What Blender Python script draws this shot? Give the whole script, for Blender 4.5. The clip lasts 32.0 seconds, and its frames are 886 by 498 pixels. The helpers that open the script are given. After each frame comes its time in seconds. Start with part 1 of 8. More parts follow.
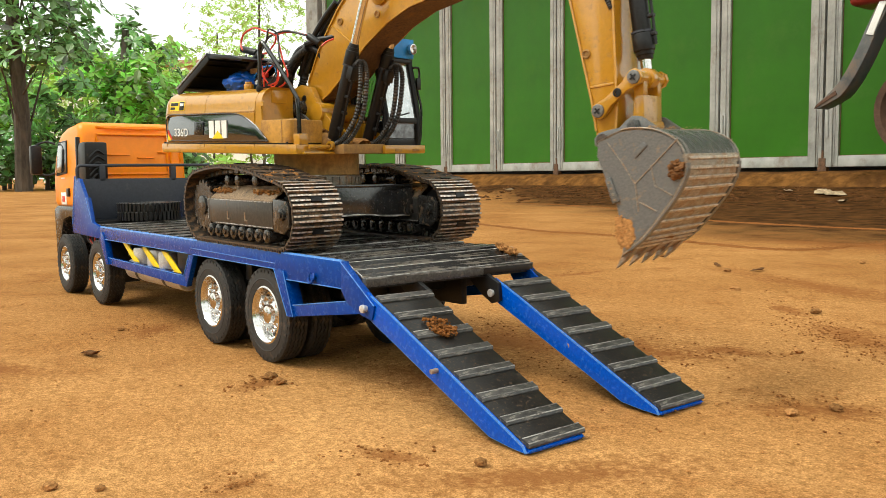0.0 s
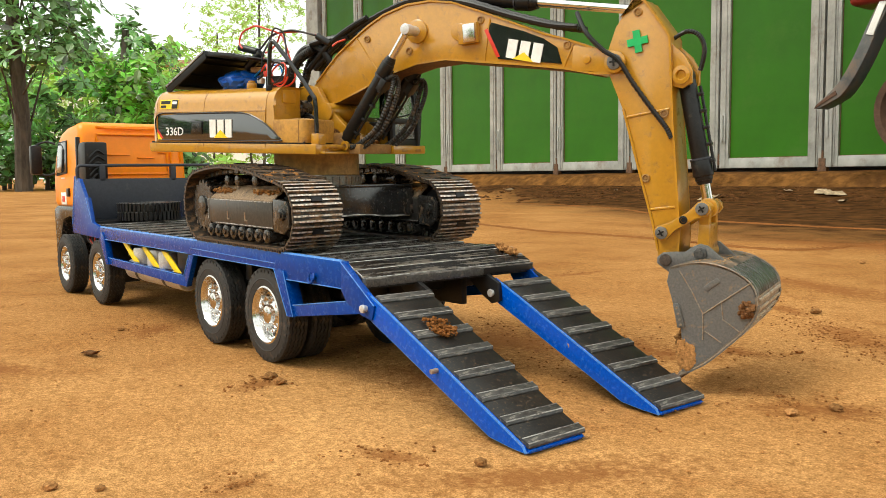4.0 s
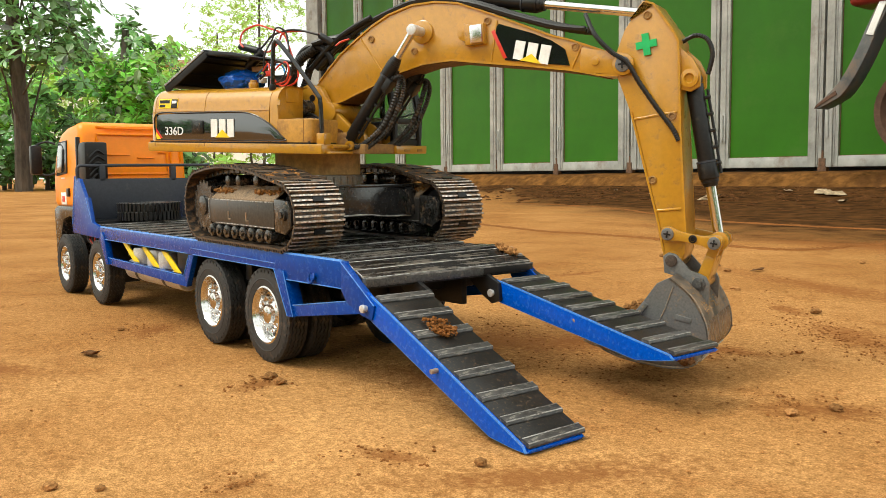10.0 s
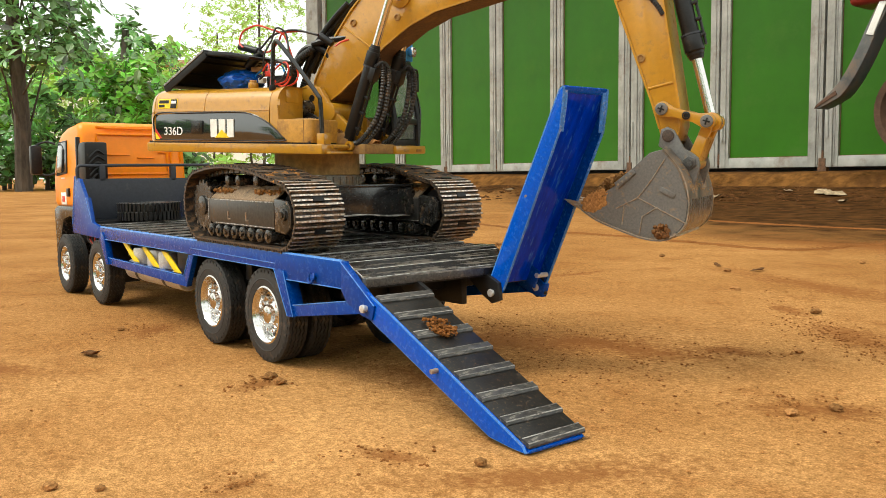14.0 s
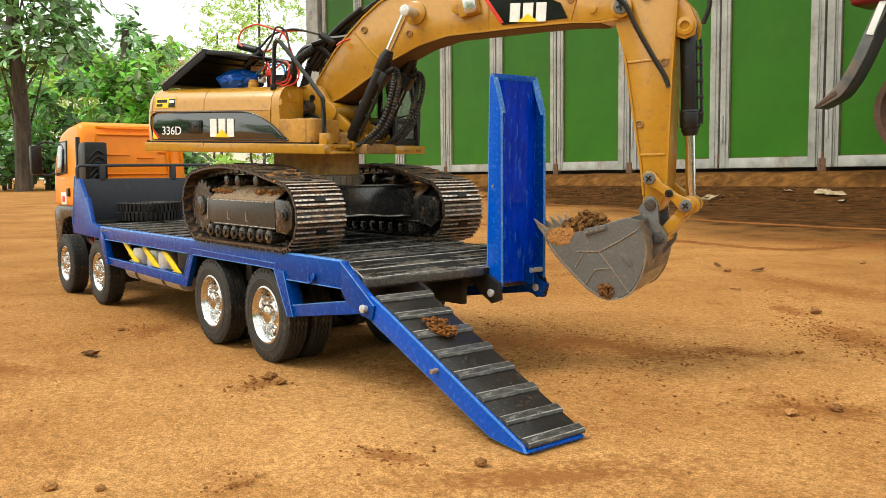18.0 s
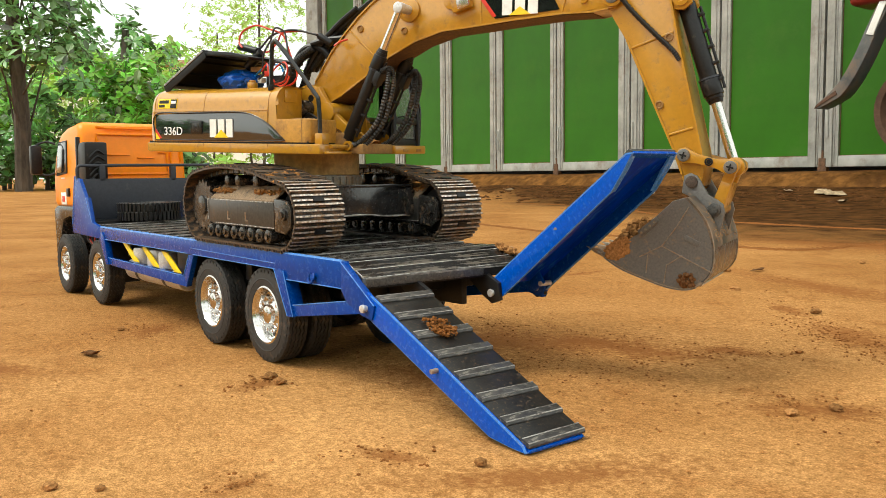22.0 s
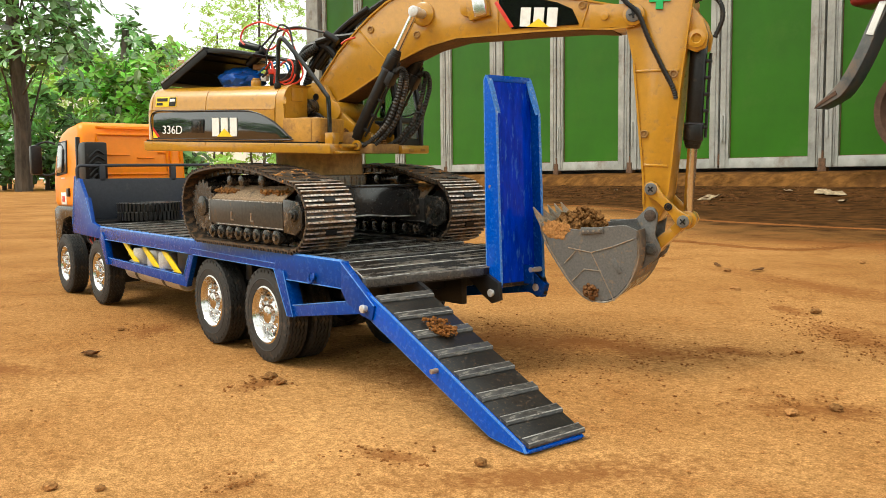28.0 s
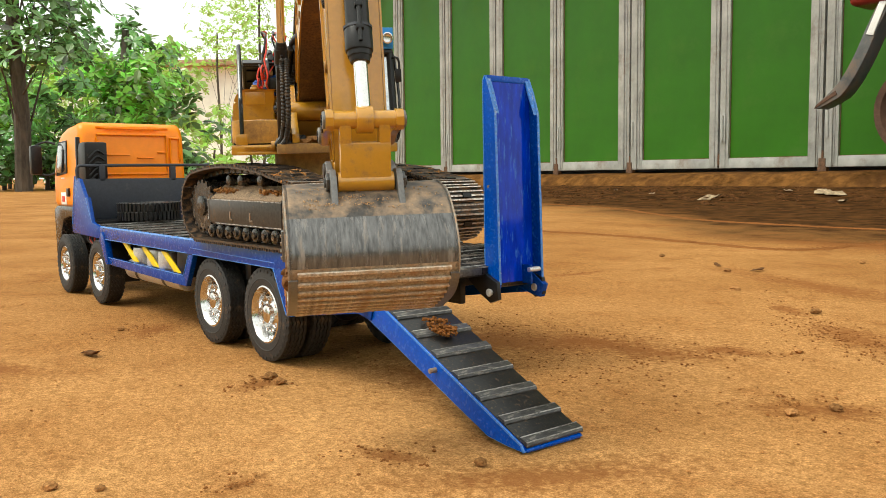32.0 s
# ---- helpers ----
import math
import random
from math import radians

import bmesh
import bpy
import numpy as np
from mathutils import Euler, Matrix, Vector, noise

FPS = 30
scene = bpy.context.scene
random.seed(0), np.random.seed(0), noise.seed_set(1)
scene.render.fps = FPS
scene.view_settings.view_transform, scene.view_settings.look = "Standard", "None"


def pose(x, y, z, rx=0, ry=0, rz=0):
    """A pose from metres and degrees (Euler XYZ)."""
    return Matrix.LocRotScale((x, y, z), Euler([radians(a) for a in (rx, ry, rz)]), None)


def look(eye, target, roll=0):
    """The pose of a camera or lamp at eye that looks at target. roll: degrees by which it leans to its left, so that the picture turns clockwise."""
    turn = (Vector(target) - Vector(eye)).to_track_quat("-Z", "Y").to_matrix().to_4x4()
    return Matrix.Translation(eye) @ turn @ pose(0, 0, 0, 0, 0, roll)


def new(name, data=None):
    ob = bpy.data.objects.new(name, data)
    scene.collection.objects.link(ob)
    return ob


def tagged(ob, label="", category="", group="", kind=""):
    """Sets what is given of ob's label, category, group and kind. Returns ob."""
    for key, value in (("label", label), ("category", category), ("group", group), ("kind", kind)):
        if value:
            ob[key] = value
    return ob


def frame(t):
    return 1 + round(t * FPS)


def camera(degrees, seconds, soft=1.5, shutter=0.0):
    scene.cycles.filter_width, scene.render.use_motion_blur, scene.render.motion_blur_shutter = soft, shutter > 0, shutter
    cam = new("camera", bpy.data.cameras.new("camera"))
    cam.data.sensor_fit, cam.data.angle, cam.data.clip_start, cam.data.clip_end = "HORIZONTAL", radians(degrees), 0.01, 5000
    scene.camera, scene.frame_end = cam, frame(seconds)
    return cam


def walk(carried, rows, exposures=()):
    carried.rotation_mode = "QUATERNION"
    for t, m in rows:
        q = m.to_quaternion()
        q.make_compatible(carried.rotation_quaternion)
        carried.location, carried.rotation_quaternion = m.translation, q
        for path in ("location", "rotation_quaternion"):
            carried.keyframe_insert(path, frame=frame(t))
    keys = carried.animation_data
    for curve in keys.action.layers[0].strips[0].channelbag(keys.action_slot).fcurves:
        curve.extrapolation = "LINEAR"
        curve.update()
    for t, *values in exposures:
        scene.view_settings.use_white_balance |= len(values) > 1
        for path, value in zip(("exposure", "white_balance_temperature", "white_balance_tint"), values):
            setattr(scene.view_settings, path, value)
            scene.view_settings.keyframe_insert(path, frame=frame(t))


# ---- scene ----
# ---- camera ----
cam = camera(54.53, 32.0, soft=0.5, shutter=0.4)
EYE = (0.519, -0.4342, 0.1639)
AIM = (EYE[0] - 0.77692, EYE[1] + 0.62363, EYE[2] - 0.08594)
walk(cam, [(0.0, look(EYE, AIM, -0.591)), (32.0, look(EYE, AIM, -0.591))], [(0.0, 0.60, 6600, 1), (32.0, 0.60, 6600, 1)])

# ---- light: bright overcast sky, broad weak sun ----
SUN_EL, SUN_AZ = 55.0, 200.0
world = bpy.data.worlds.new("overcast_sky")
scene.world = world
world.use_nodes = True
wn, wl = world.node_tree.nodes, world.node_tree.links
sky = wn.new("ShaderNodeTexSky")
sky.sky_type = "NISHITA"
sky.sun_disc = False
sky.sun_elevation = radians(SUN_EL)
sky.sun_rotation = radians(SUN_AZ)
sky.air_density, sky.dust_density, sky.ozone_density = 1.0, 6.0, 0.6
wn["Background"].inputs["Strength"].default_value = 0.109
cloud = wn.new("ShaderNodeMix")            # an even layer of bright cloud over the clear sky
cloud.data_type = "RGBA"
cloud.inputs["Factor"].default_value = 0.72
cloud.inputs["B"].default_value = (11.5, 11.4, 11.0, 1.0)
wl.new(sky.outputs["Color"], cloud.inputs["A"])
wl.new(cloud.outputs["Result"], wn["Background"].inputs["Color"])
lamp = bpy.data.lights.new("sun", "SUN")
lamp.energy, lamp.angle, lamp.color = 1.55, radians(24), (1.0, 0.96, 0.90)
sun = new("sun", lamp)
az, el = radians(SUN_AZ), radians(SUN_EL)
SUN_DIR = Vector((math.sin(az) * math.cos(el), math.cos(az) * math.cos(el), math.sin(el)))
sun.matrix_world = look(SUN_DIR * 10, (0, 0, 0))


# ---- materials ----
def mat(name, base, rough=0.5, metal=0.0, var=0.12, scale=60.0, bump=0.2, dirt=None, dirt_amount=0.3, dirt_scale=18.0, coat=0.0, rnd=0.0, streak=None, spec=0.5, coat_ior=1.5):
    """A surface: base colour with grain, patchy dirt and fine relief, at object scale."""
    m = bpy.data.materials.new(name)
    m.use_nodes = True
    nt = m.node_tree
    n, l = nt.nodes, nt.links
    b = n["Principled BSDF"]
    tc = n.new("ShaderNodeTexCoord")
    mp = n.new("ShaderNodeMapping")
    l.new(tc.outputs["Object"], mp.inputs["Vector"])
    if streak:
        mp.inputs["Scale"].default_value = streak
    fine = n.new("ShaderNodeTexNoise")
    fine.inputs["Scale"].default_value, fine.inputs["Detail"].default_value, fine.inputs["Roughness"].default_value = scale, 6.0, 0.65
    l.new(mp.outputs["Vector"], fine.inputs["Vector"])
    ramp = n.new("ShaderNodeValToRGB")
    lo = [max(0.0, c * (1 - var * 2)) for c in base]
    hi = [min(1.0, c * (1 + var * 2)) for c in base]
    ramp.color_ramp.elements[0].position, ramp.color_ramp.elements[1].position = 0.3, 0.7
    ramp.color_ramp.elements[0].color, ramp.color_ramp.elements[1].color = (*lo, 1), (*hi, 1)
    l.new(fine.outputs["Fac"], ramp.inputs["Fac"])
    col = ramp.outputs["Color"]
    if rnd:
        oi = n.new("ShaderNodeObjectInfo")
        hs = n.new("ShaderNodeHueSaturation")
        mr = n.new("ShaderNodeMapRange")
        mr.inputs["To Min"].default_value, mr.inputs["To Max"].default_value = 1 - rnd, 1 + rnd
        l.new(oi.outputs["Random"], mr.inputs["Value"])
        l.new(mr.outputs["Result"], hs.inputs["Value"])
        l.new(col, hs.inputs["Color"])
        col = hs.outputs["Color"]
    rough_out = None
    if dirt:
        big = n.new("ShaderNodeTexNoise")
        big.inputs["Scale"].default_value, big.inputs["Detail"].default_value, big.inputs["Roughness"].default_value = dirt_scale, 8.0, 0.7
        l.new(mp.outputs["Vector"], big.inputs["Vector"])
        dr = n.new("ShaderNodeValToRGB")
        dr.color_ramp.elements[0].position = max(0.0, 0.66 - dirt_amount * 0.5)
        dr.color_ramp.elements[1].position = min(1.0, 0.80 - dirt_amount * 0.3)
        l.new(big.outputs["Fac"], dr.inputs["Fac"])
        mx = n.new("ShaderNodeMix")
        mx.data_type = "RGBA"
        mx.inputs["B"].default_value = (*dirt, 1)
        l.new(dr.outputs["Color"], mx.inputs["Factor"])
        l.new(col, mx.inputs["A"])
        col = mx.outputs["Result"]
        rm = n.new("ShaderNodeMapRange")
        rm.inputs["To Min"].default_value, rm.inputs["To Max"].default_value = rough, 0.9
        l.new(dr.outputs["Color"], rm.inputs["Value"])
        l.new(rm.outputs["Result"], b.inputs["Roughness"])
        if metal:
            mm = n.new("ShaderNodeMapRange")
            mm.inputs["To Min"].default_value, mm.inputs["To Max"].default_value = metal, 0.0
            l.new(dr.outputs["Color"], mm.inputs["Value"])
            l.new(mm.outputs["Result"], b.inputs["Metallic"])
    else:
        b.inputs["Roughness"].default_value = rough
    l.new(col, b.inputs["Base Color"])
    if not (dirt and metal):
        b.inputs["Metallic"].default_value = metal
    b.inputs["Coat Weight"].default_value = coat
    b.inputs["Specular IOR Level"].default_value = spec
    b.inputs["Coat Roughness"].default_value = 0.15 if coat_ior == 1.5 else 0.06
    b.inputs["Coat IOR"].default_value = coat_ior
    if bump:
        bp = n.new("ShaderNodeBump")
        bp.inputs["Strength"].default_value = bump
        bp.inputs["Distance"].default_value = 0.15 / scale
        l.new(fine.outputs["Fac"], bp.inputs["Height"])
        l.new(bp.outputs["Normal"], b.inputs["Normal"])
    return m


MUD = (0.16, 0.075, 0.032)
M_yellow = mat("yellow_paint", (0.455, 0.218, 0.013), 0.28, var=0.05, scale=216, bump=0.03, dirt=(0.23, 0.115, 0.035), dirt_amount=0.20, dirt_scale=110, coat=0.9)
M_yellow_dark = mat("yellow_paint_soiled", (0.33, 0.17, 0.035), 0.55, var=0.12, scale=288, bump=0.1, dirt=(0.20, 0.11, 0.05), dirt_amount=0.5, dirt_scale=66)
M_blue = mat("blue_paint", (0.0003, 0.042, 0.262), 0.26, var=0.12, scale=384, bump=0.06, dirt=(0.006, 0.10, 0.40), dirt_amount=0.19, dirt_scale=220, spec=0.22)
# lit copy of M_blue: sky brightness on ramp faces is in the base colour
M_blue_lit = mat("lit_blue_ramp_paint", (0.0003, 0.070, 0.460), 0.26, var=0.12, scale=384, bump=0.08, dirt=(0.008, 0.15, 0.54), dirt_amount=0.20, dirt_scale=220, spec=0.2, coat=0.12)
# the pale streaks are mirrored sky drawn into the ramp floor's colour
M_blue_floor = mat("glossy_blue_sky_streaks", (0.0003, 0.032, 0.480), 0.5, var=0.16, scale=190, bump=0.12, dirt=(0.05, 0.20, 0.62), dirt_amount=0.22, dirt_scale=240, coat=0.55, streak=(0.22, 1.0, 1.0), spec=0.0, coat_ior=1.48)
M_blue_worn = mat("worn_blue_edge", (0.045, 0.19, 0.56), 0.40, var=0.2, scale=528, bump=0.15, dirt=(0.55, 0.57, 0.58), dirt_amount=0.22, dirt_scale=420)
M_orange = mat("orange_paint", (0.95, 0.26, 0.001), 0.34, var=0.03, scale=120, bump=0.02, coat=0.10, dirt=(0.80, 0.21, 0.01), dirt_amount=0.12, spec=0.35)
M_black = mat("black_plastic", (0.010, 0.010, 0.011), 0.36, var=0.2, scale=480, bump=0.08, dirt=(0.075, 0.058, 0.04), dirt_amount=0.10, dirt_scale=88, spec=0.35)
M_charcoal = mat("charcoal_panel", (0.030, 0.034, 0.046), 0.5, var=0.12, scale=288, bump=0.05, dirt=(0.10, 0.10, 0.10), dirt_amount=0.15, dirt_scale=33)
M_frame = mat("dusty_black_frame", (0.022, 0.021, 0.020), 0.24, var=0.3, scale=384, bump=0.2, dirt=(0.26, 0.155, 0.08), dirt_amount=0.22, dirt_scale=160, spec=0.6)
M_gloss_frame = mat("wet_black_steel", (0.020, 0.020, 0.021), 0.18, var=0.3, scale=200, bump=0.12, dirt=(0.20, 0.17, 0.14), dirt_amount=0.12, dirt_scale=420, spec=0.6, coat=0.6)
M_beam = mat("dust_filmed_steel", (0.036, 0.034, 0.032), 0.34, var=0.3, scale=300, bump=0.12, dirt=(0.24, 0.15, 0.08), dirt_amount=0.15, dirt_scale=90)
M_scuff = mat("scuffed_bright_edge", (0.46, 0.44, 0.42), 0.34, var=0.4, scale=500, bump=0.1, dirt=(0.05, 0.045, 0.04), dirt_amount=0.54, dirt_scale=260, rnd=0.4, streak=(1.0, 0.25, 1.0))
M_plank = mat("dirt_ground_deck_plank", (0.020, 0.018, 0.017), 0.24, var=0.5, scale=420, bump=0.4, dirt=(0.24, 0.195, 0.145), dirt_amount=0.25, dirt_scale=300, rnd=0.4, streak=(1.0, 0.10, 1.0), spec=0.6)
M_slat = mat("worn_dark_slat", (0.020, 0.018, 0.016), 0.32, var=0.5, scale=480, bump=0.35, dirt=(0.36, 0.27, 0.19), dirt_amount=0.27, dirt_scale=950, rnd=0.5, streak=(1.0, 0.07, 1.0), spec=0.3)
M_tread = mat("black_ramp_sheet", (0.011, 0.0105, 0.010), 0.30, var=0.3, scale=720, bump=0.25, dirt=(0.17, 0.105, 0.06), dirt_amount=0.22, dirt_scale=420, spec=0.4)
M_bar = mat("scuffed_tread_bar", (0.042, 0.040, 0.038), 0.32, var=0.4, scale=720, bump=0.3, dirt=(0.30, 0.27, 0.235), dirt_amount=0.26, dirt_scale=420, rnd=0.25, streak=(1.0, 0.35, 1.0))
M_tyre = mat("tyre_rubber", (0.018, 0.0175, 0.0175), 0.6, var=0.25, scale=480, bump=0.15, dirt=(0.15, 0.10, 0.065), dirt_amount=0.20, dirt_scale=132)
M_chrome = mat("chrome", (0.66, 0.65, 0.64), 0.20, metal=1.0, var=0.06, scale=192, bump=0.03, dirt=(0.34, 0.26, 0.18), dirt_amount=0.18, dirt_scale=132)
M_steel = mat("bare_steel", (0.66, 0.66, 0.67), 0.38, metal=0.55, var=0.1, scale=480, bump=0.06, dirt=(0.3, 0.22, 0.15), dirt_amount=0.15, dirt_scale=154)
M_rod = mat("polished_rod", (0.70, 0.68, 0.66), 0.14, metal=1.0, var=0.04, scale=480, bump=0.02)
M_bucket = mat("scraped_bucket_steel", (0.145, 0.143, 0.141), 0.40, metal=0.30, var=0.12, scale=624, bump=0.10, dirt=(0.34, 0.22, 0.12), dirt_amount=0.15, dirt_scale=170)
M_pin = mat("dark_rusty_pin", (0.055, 0.036, 0.026), 0.6, var=0.3, scale=500, bump=0.3)
# dusty drum paint, made paler to stand for light bounced under the house
M_drum = mat("dusty_yellow_bounce_lit", (0.60, 0.37, 0.13), 0.6, var=0.12, scale=160, bump=0.1, dirt=(0.34, 0.19, 0.08), dirt_amount=0.36, dirt_scale=60)
M_bucket_shell = mat("rubbed_bucket_shell", (0.125, 0.123, 0.122), 0.27, metal=0.5, var=0.28, scale=384, bump=0.16, dirt=(0.30, 0.26, 0.22), dirt_amount=0.20, dirt_scale=140, streak=(0.3, 1.6, 0.3))
M_shell_top = mat("dusty_black_bucket_top", (0.040, 0.037, 0.034), 0.40, metal=0.1, var=0.3, scale=420, bump=0.2, dirt=(0.33, 0.225, 0.14), dirt_amount=0.50, dirt_scale=55)
M_heel = mat("muddy_bucket_heel", (0.28, 0.235, 0.18), 0.4, metal=0.2, var=0.35, scale=500, bump=0.4, dirt=(0.30, 0.165, 0.075), dirt_amount=0.42, dirt_scale=90)
M_strip = mat("worn_wear_strip", (0.48, 0.42, 0.35), 0.34, metal=0.3, var=0.3, scale=500, bump=0.2, dirt=(0.36, 0.22, 0.11), dirt_amount=0.40, dirt_scale=120)
M_ridge = mat("worn_bright_edge", (0.26, 0.235, 0.20), 0.4, metal=0.5, var=0.25, scale=624, bump=0.2, dirt=(0.34, 0.19, 0.09), dirt_amount=0.45, dirt_scale=154)
M_shoe = mat("muddy_track_shoe", (0.018, 0.017, 0.016), 0.34, metal=0.1, var=0.40, scale=720, bump=0.35, dirt=(0.31, 0.175, 0.085), dirt_amount=0.45, dirt_scale=120, rnd=0.35)
M_dusty_shoe = mat("soil_covered_grouser", (0.20, 0.125, 0.075), 0.8, var=0.45, scale=420, bump=0.4, dirt=(0.045, 0.036, 0.030), dirt_amount=0.34, dirt_scale=170, rnd=0.3)
M_grouser = mat("rubbed_grouser", (0.50, 0.46, 0.41), 0.32, metal=0.3, var=0.5, scale=420, bump=0.25, dirt=(0.34, 0.165, 0.07), dirt_amount=0.46, dirt_scale=130, rnd=0.45)
M_mud = mat("clinging_mud", MUD, 0.95, var=0.35, scale=624, bump=0.9, spec=0.05)
M_clod = mat("soil_clod", (0.30, 0.145, 0.052), 0.95, var=0.3, scale=480, bump=0.9, rnd=0.35, spec=0.05)
M_crumb = mat("soil_crumb", (0.36, 0.165, 0.055), 0.95, var=0.3, scale=500, bump=0.6, spec=0.05)
M_turned = mat("turned_soil", (0.20, 0.078, 0.023), 0.95, var=0.3, scale=500, bump=0.7, spec=0.05)
M_dark_clod = mat("dark_soil_clod", (0.085, 0.036, 0.012), 0.9, var=0.35, scale=60, bump=0.7, spec=0.08)
M_litter = mat("pale_dead_leaf", (0.40, 0.30, 0.19), 0.8, var=0.3, scale=40, bump=0.3, spec=0.1)
M_white = mat("white_paint", (0.80, 0.80, 0.78), 0.4, var=0.05, scale=240, bump=0.02)
M_red = mat("red_paint", (0.62, 0.035, 0.02), 0.4, var=0.1, scale=240, bump=0.02)
M_hazard = mat("hazard_yellow", (0.86, 0.60, 0.015), 0.42, var=0.06, scale=240, bump=0.03, dirt=(0.45, 0.3, 0.06), dirt_amount=0.12)
M_decal = mat("glossy_black_decal", (0.010, 0.011, 0.013), 0.06, var=0.3, scale=70, bump=0.10, coat=0.8, spec=0.8)
M_film = mat("wavy_glossy_film", (0.008, 0.009, 0.011), 0.06, var=0.3, scale=45, bump=0.10, coat=1.0, spec=0.7, coat_ior=1.75)
M_gloss_black = mat("glossy_black_trim", (0.010, 0.010, 0.011), 0.20, var=0.2, scale=300, bump=0.03, coat=0.3)
M_lid_edge = mat("worn_grey_edge", (0.36, 0.37, 0.38), 0.35, var=0.3, scale=500, bump=0.1, dirt=(0.03, 0.03, 0.03), dirt_amount=0.3, dirt_scale=200)
M_lid_dark = mat("dark_worn_steel", (0.055, 0.055, 0.055), 0.35, var=0.3, scale=500, bump=0.1, dirt=(0.25, 0.20, 0.15), dirt_amount=0.22, dirt_scale=200)
M_hose = mat("dusty_rubber_hose", (0.022, 0.020, 0.018), 0.5, var=0.3, scale=300, bump=0.1, dirt=(0.17, 0.115, 0.07), dirt_amount=0.24, dirt_scale=120)
M_yellow_stain = mat("yellow_paint_dirt_streaked", (0.46, 0.225, 0.030), 0.45, var=0.10, scale=260, bump=0.05, dirt=(0.20, 0.095, 0.032), dirt_amount=0.34, dirt_scale=60, coat=0.1)
M_cyan = mat("bright_blue_box", (0.015, 0.23, 0.62), 0.35, var=0.04, scale=192, bump=0.02)
M_cloth = mat("blue_bag", (0.001, 0.075, 0.40), 0.42, var=0.15, scale=288, bump=0.1)
M_wire_red = mat("red_wire", (0.62, 0.045, 0.02), 0.4, var=0.08, scale=216, bump=0.0)
M_wire_black = mat("black_wire", (0.015, 0.015, 0.015), 0.4, var=0.1, scale=216, bump=0.0)
M_green_tape = mat("green_tape", (0.02, 0.42, 0.12), 0.35, var=0.08, scale=120, bump=0.1)
M_greydoor = mat("grey_galvanised_stile", (0.38, 0.38, 0.355), 0.5, metal=0.15, var=0.14, scale=9, bump=0.08, dirt=(0.22, 0.16, 0.11), dirt_amount=0.22, dirt_scale=3.5)
M_green = mat("green_sheet_metal", (0.030, 0.135, 0.003), 0.42, var=0.07, scale=2.2, bump=0.05, dirt=(0.062, 0.155, 0.018), dirt_amount=0.25, dirt_scale=1.6, spec=0.25)
M_rust = mat("rusty_fitting", (0.14, 0.07, 0.035), 0.8, var=0.3, scale=30, bump=0.3)
M_bark = mat("grey_bark", (0.075, 0.058, 0.043), 0.9, var=0.3, scale=14, bump=0.8, streak=(1, 1, 0.25))
M_wall = mat("pale_render", (0.90, 0.87, 0.77), 0.9, var=0.06, scale=2, bump=0.1)
M_roof = mat("red_roof_edge", (0.42, 0.25, 0.15), 0.8, var=0.15, scale=4, bump=0.1)
M_brown_wheel = mat("rusty_brown_wheel", (0.075, 0.036, 0.020), 0.85, var=0.25, scale=14, bump=0.5)
M_grey_guard = mat("grey_plastic_guard", (0.10, 0.105, 0.105), 0.5, var=0.2, scale=12, bump=0.1, dirt=(0.2, 0.12, 0.07), dirt_amount=0.3, dirt_scale=6)
# dust on the boom's belly, with its shade mixed into the brown
M_underside = mat("dirty_shaded_underside", (0.13, 0.062, 0.020), 0.7, var=0.3, scale=500, bump=0.3, dirt=(0.30, 0.15, 0.035), dirt_amount=0.2, dirt_scale=60)
M_tank = mat("dark_red_cover", (0.20, 0.018, 0.012), 0.4, var=0.1, scale=12, bump=0.02)
M_sand = mat("caked_sand", (0.40, 0.25, 0.13), 0.95, var=0.25, scale=600, bump=0.6, spec=0.05)
M_dust = mat("caked_dust", (0.22, 0.150, 0.090), 0.9, var=0.35, scale=700, bump=0.6, dirt=(0.045, 0.036, 0.030), dirt_amount=0.26, dirt_scale=110)
M_dry = mat("dry_leaf", (0.12, 0.055, 0.022), 0.85, var=0.3, scale=480, bump=0.3, spec=0.05)


def glass(name, tint, rough=0.03):
    m = bpy.data.materials.new(name)
    m.use_nodes = True
    b = m.node_tree.nodes["Principled BSDF"]
    b.inputs["Base Color"].default_value = (*tint, 1)
    b.inputs["Roughness"].default_value = rough
    b.inputs["Transmission Weight"].default_value = 1.0
    b.inputs["IOR"].default_value = 1.3
    return m


M_glass = glass("clear_glass", (0.82, 0.86, 0.84))
# pale metal in place of glass, to strengthen the windscreen's sky reflection
M_screen = mat("mirror_like_window", (0.55, 0.57, 0.57), 0.10, metal=0.85, var=0.10, scale=96, bump=0.10)
M_screen_low = mat("smeared_dark_window", (0.20, 0.21, 0.22), 0.16, metal=0.7, var=0.35, scale=144, bump=0.15)


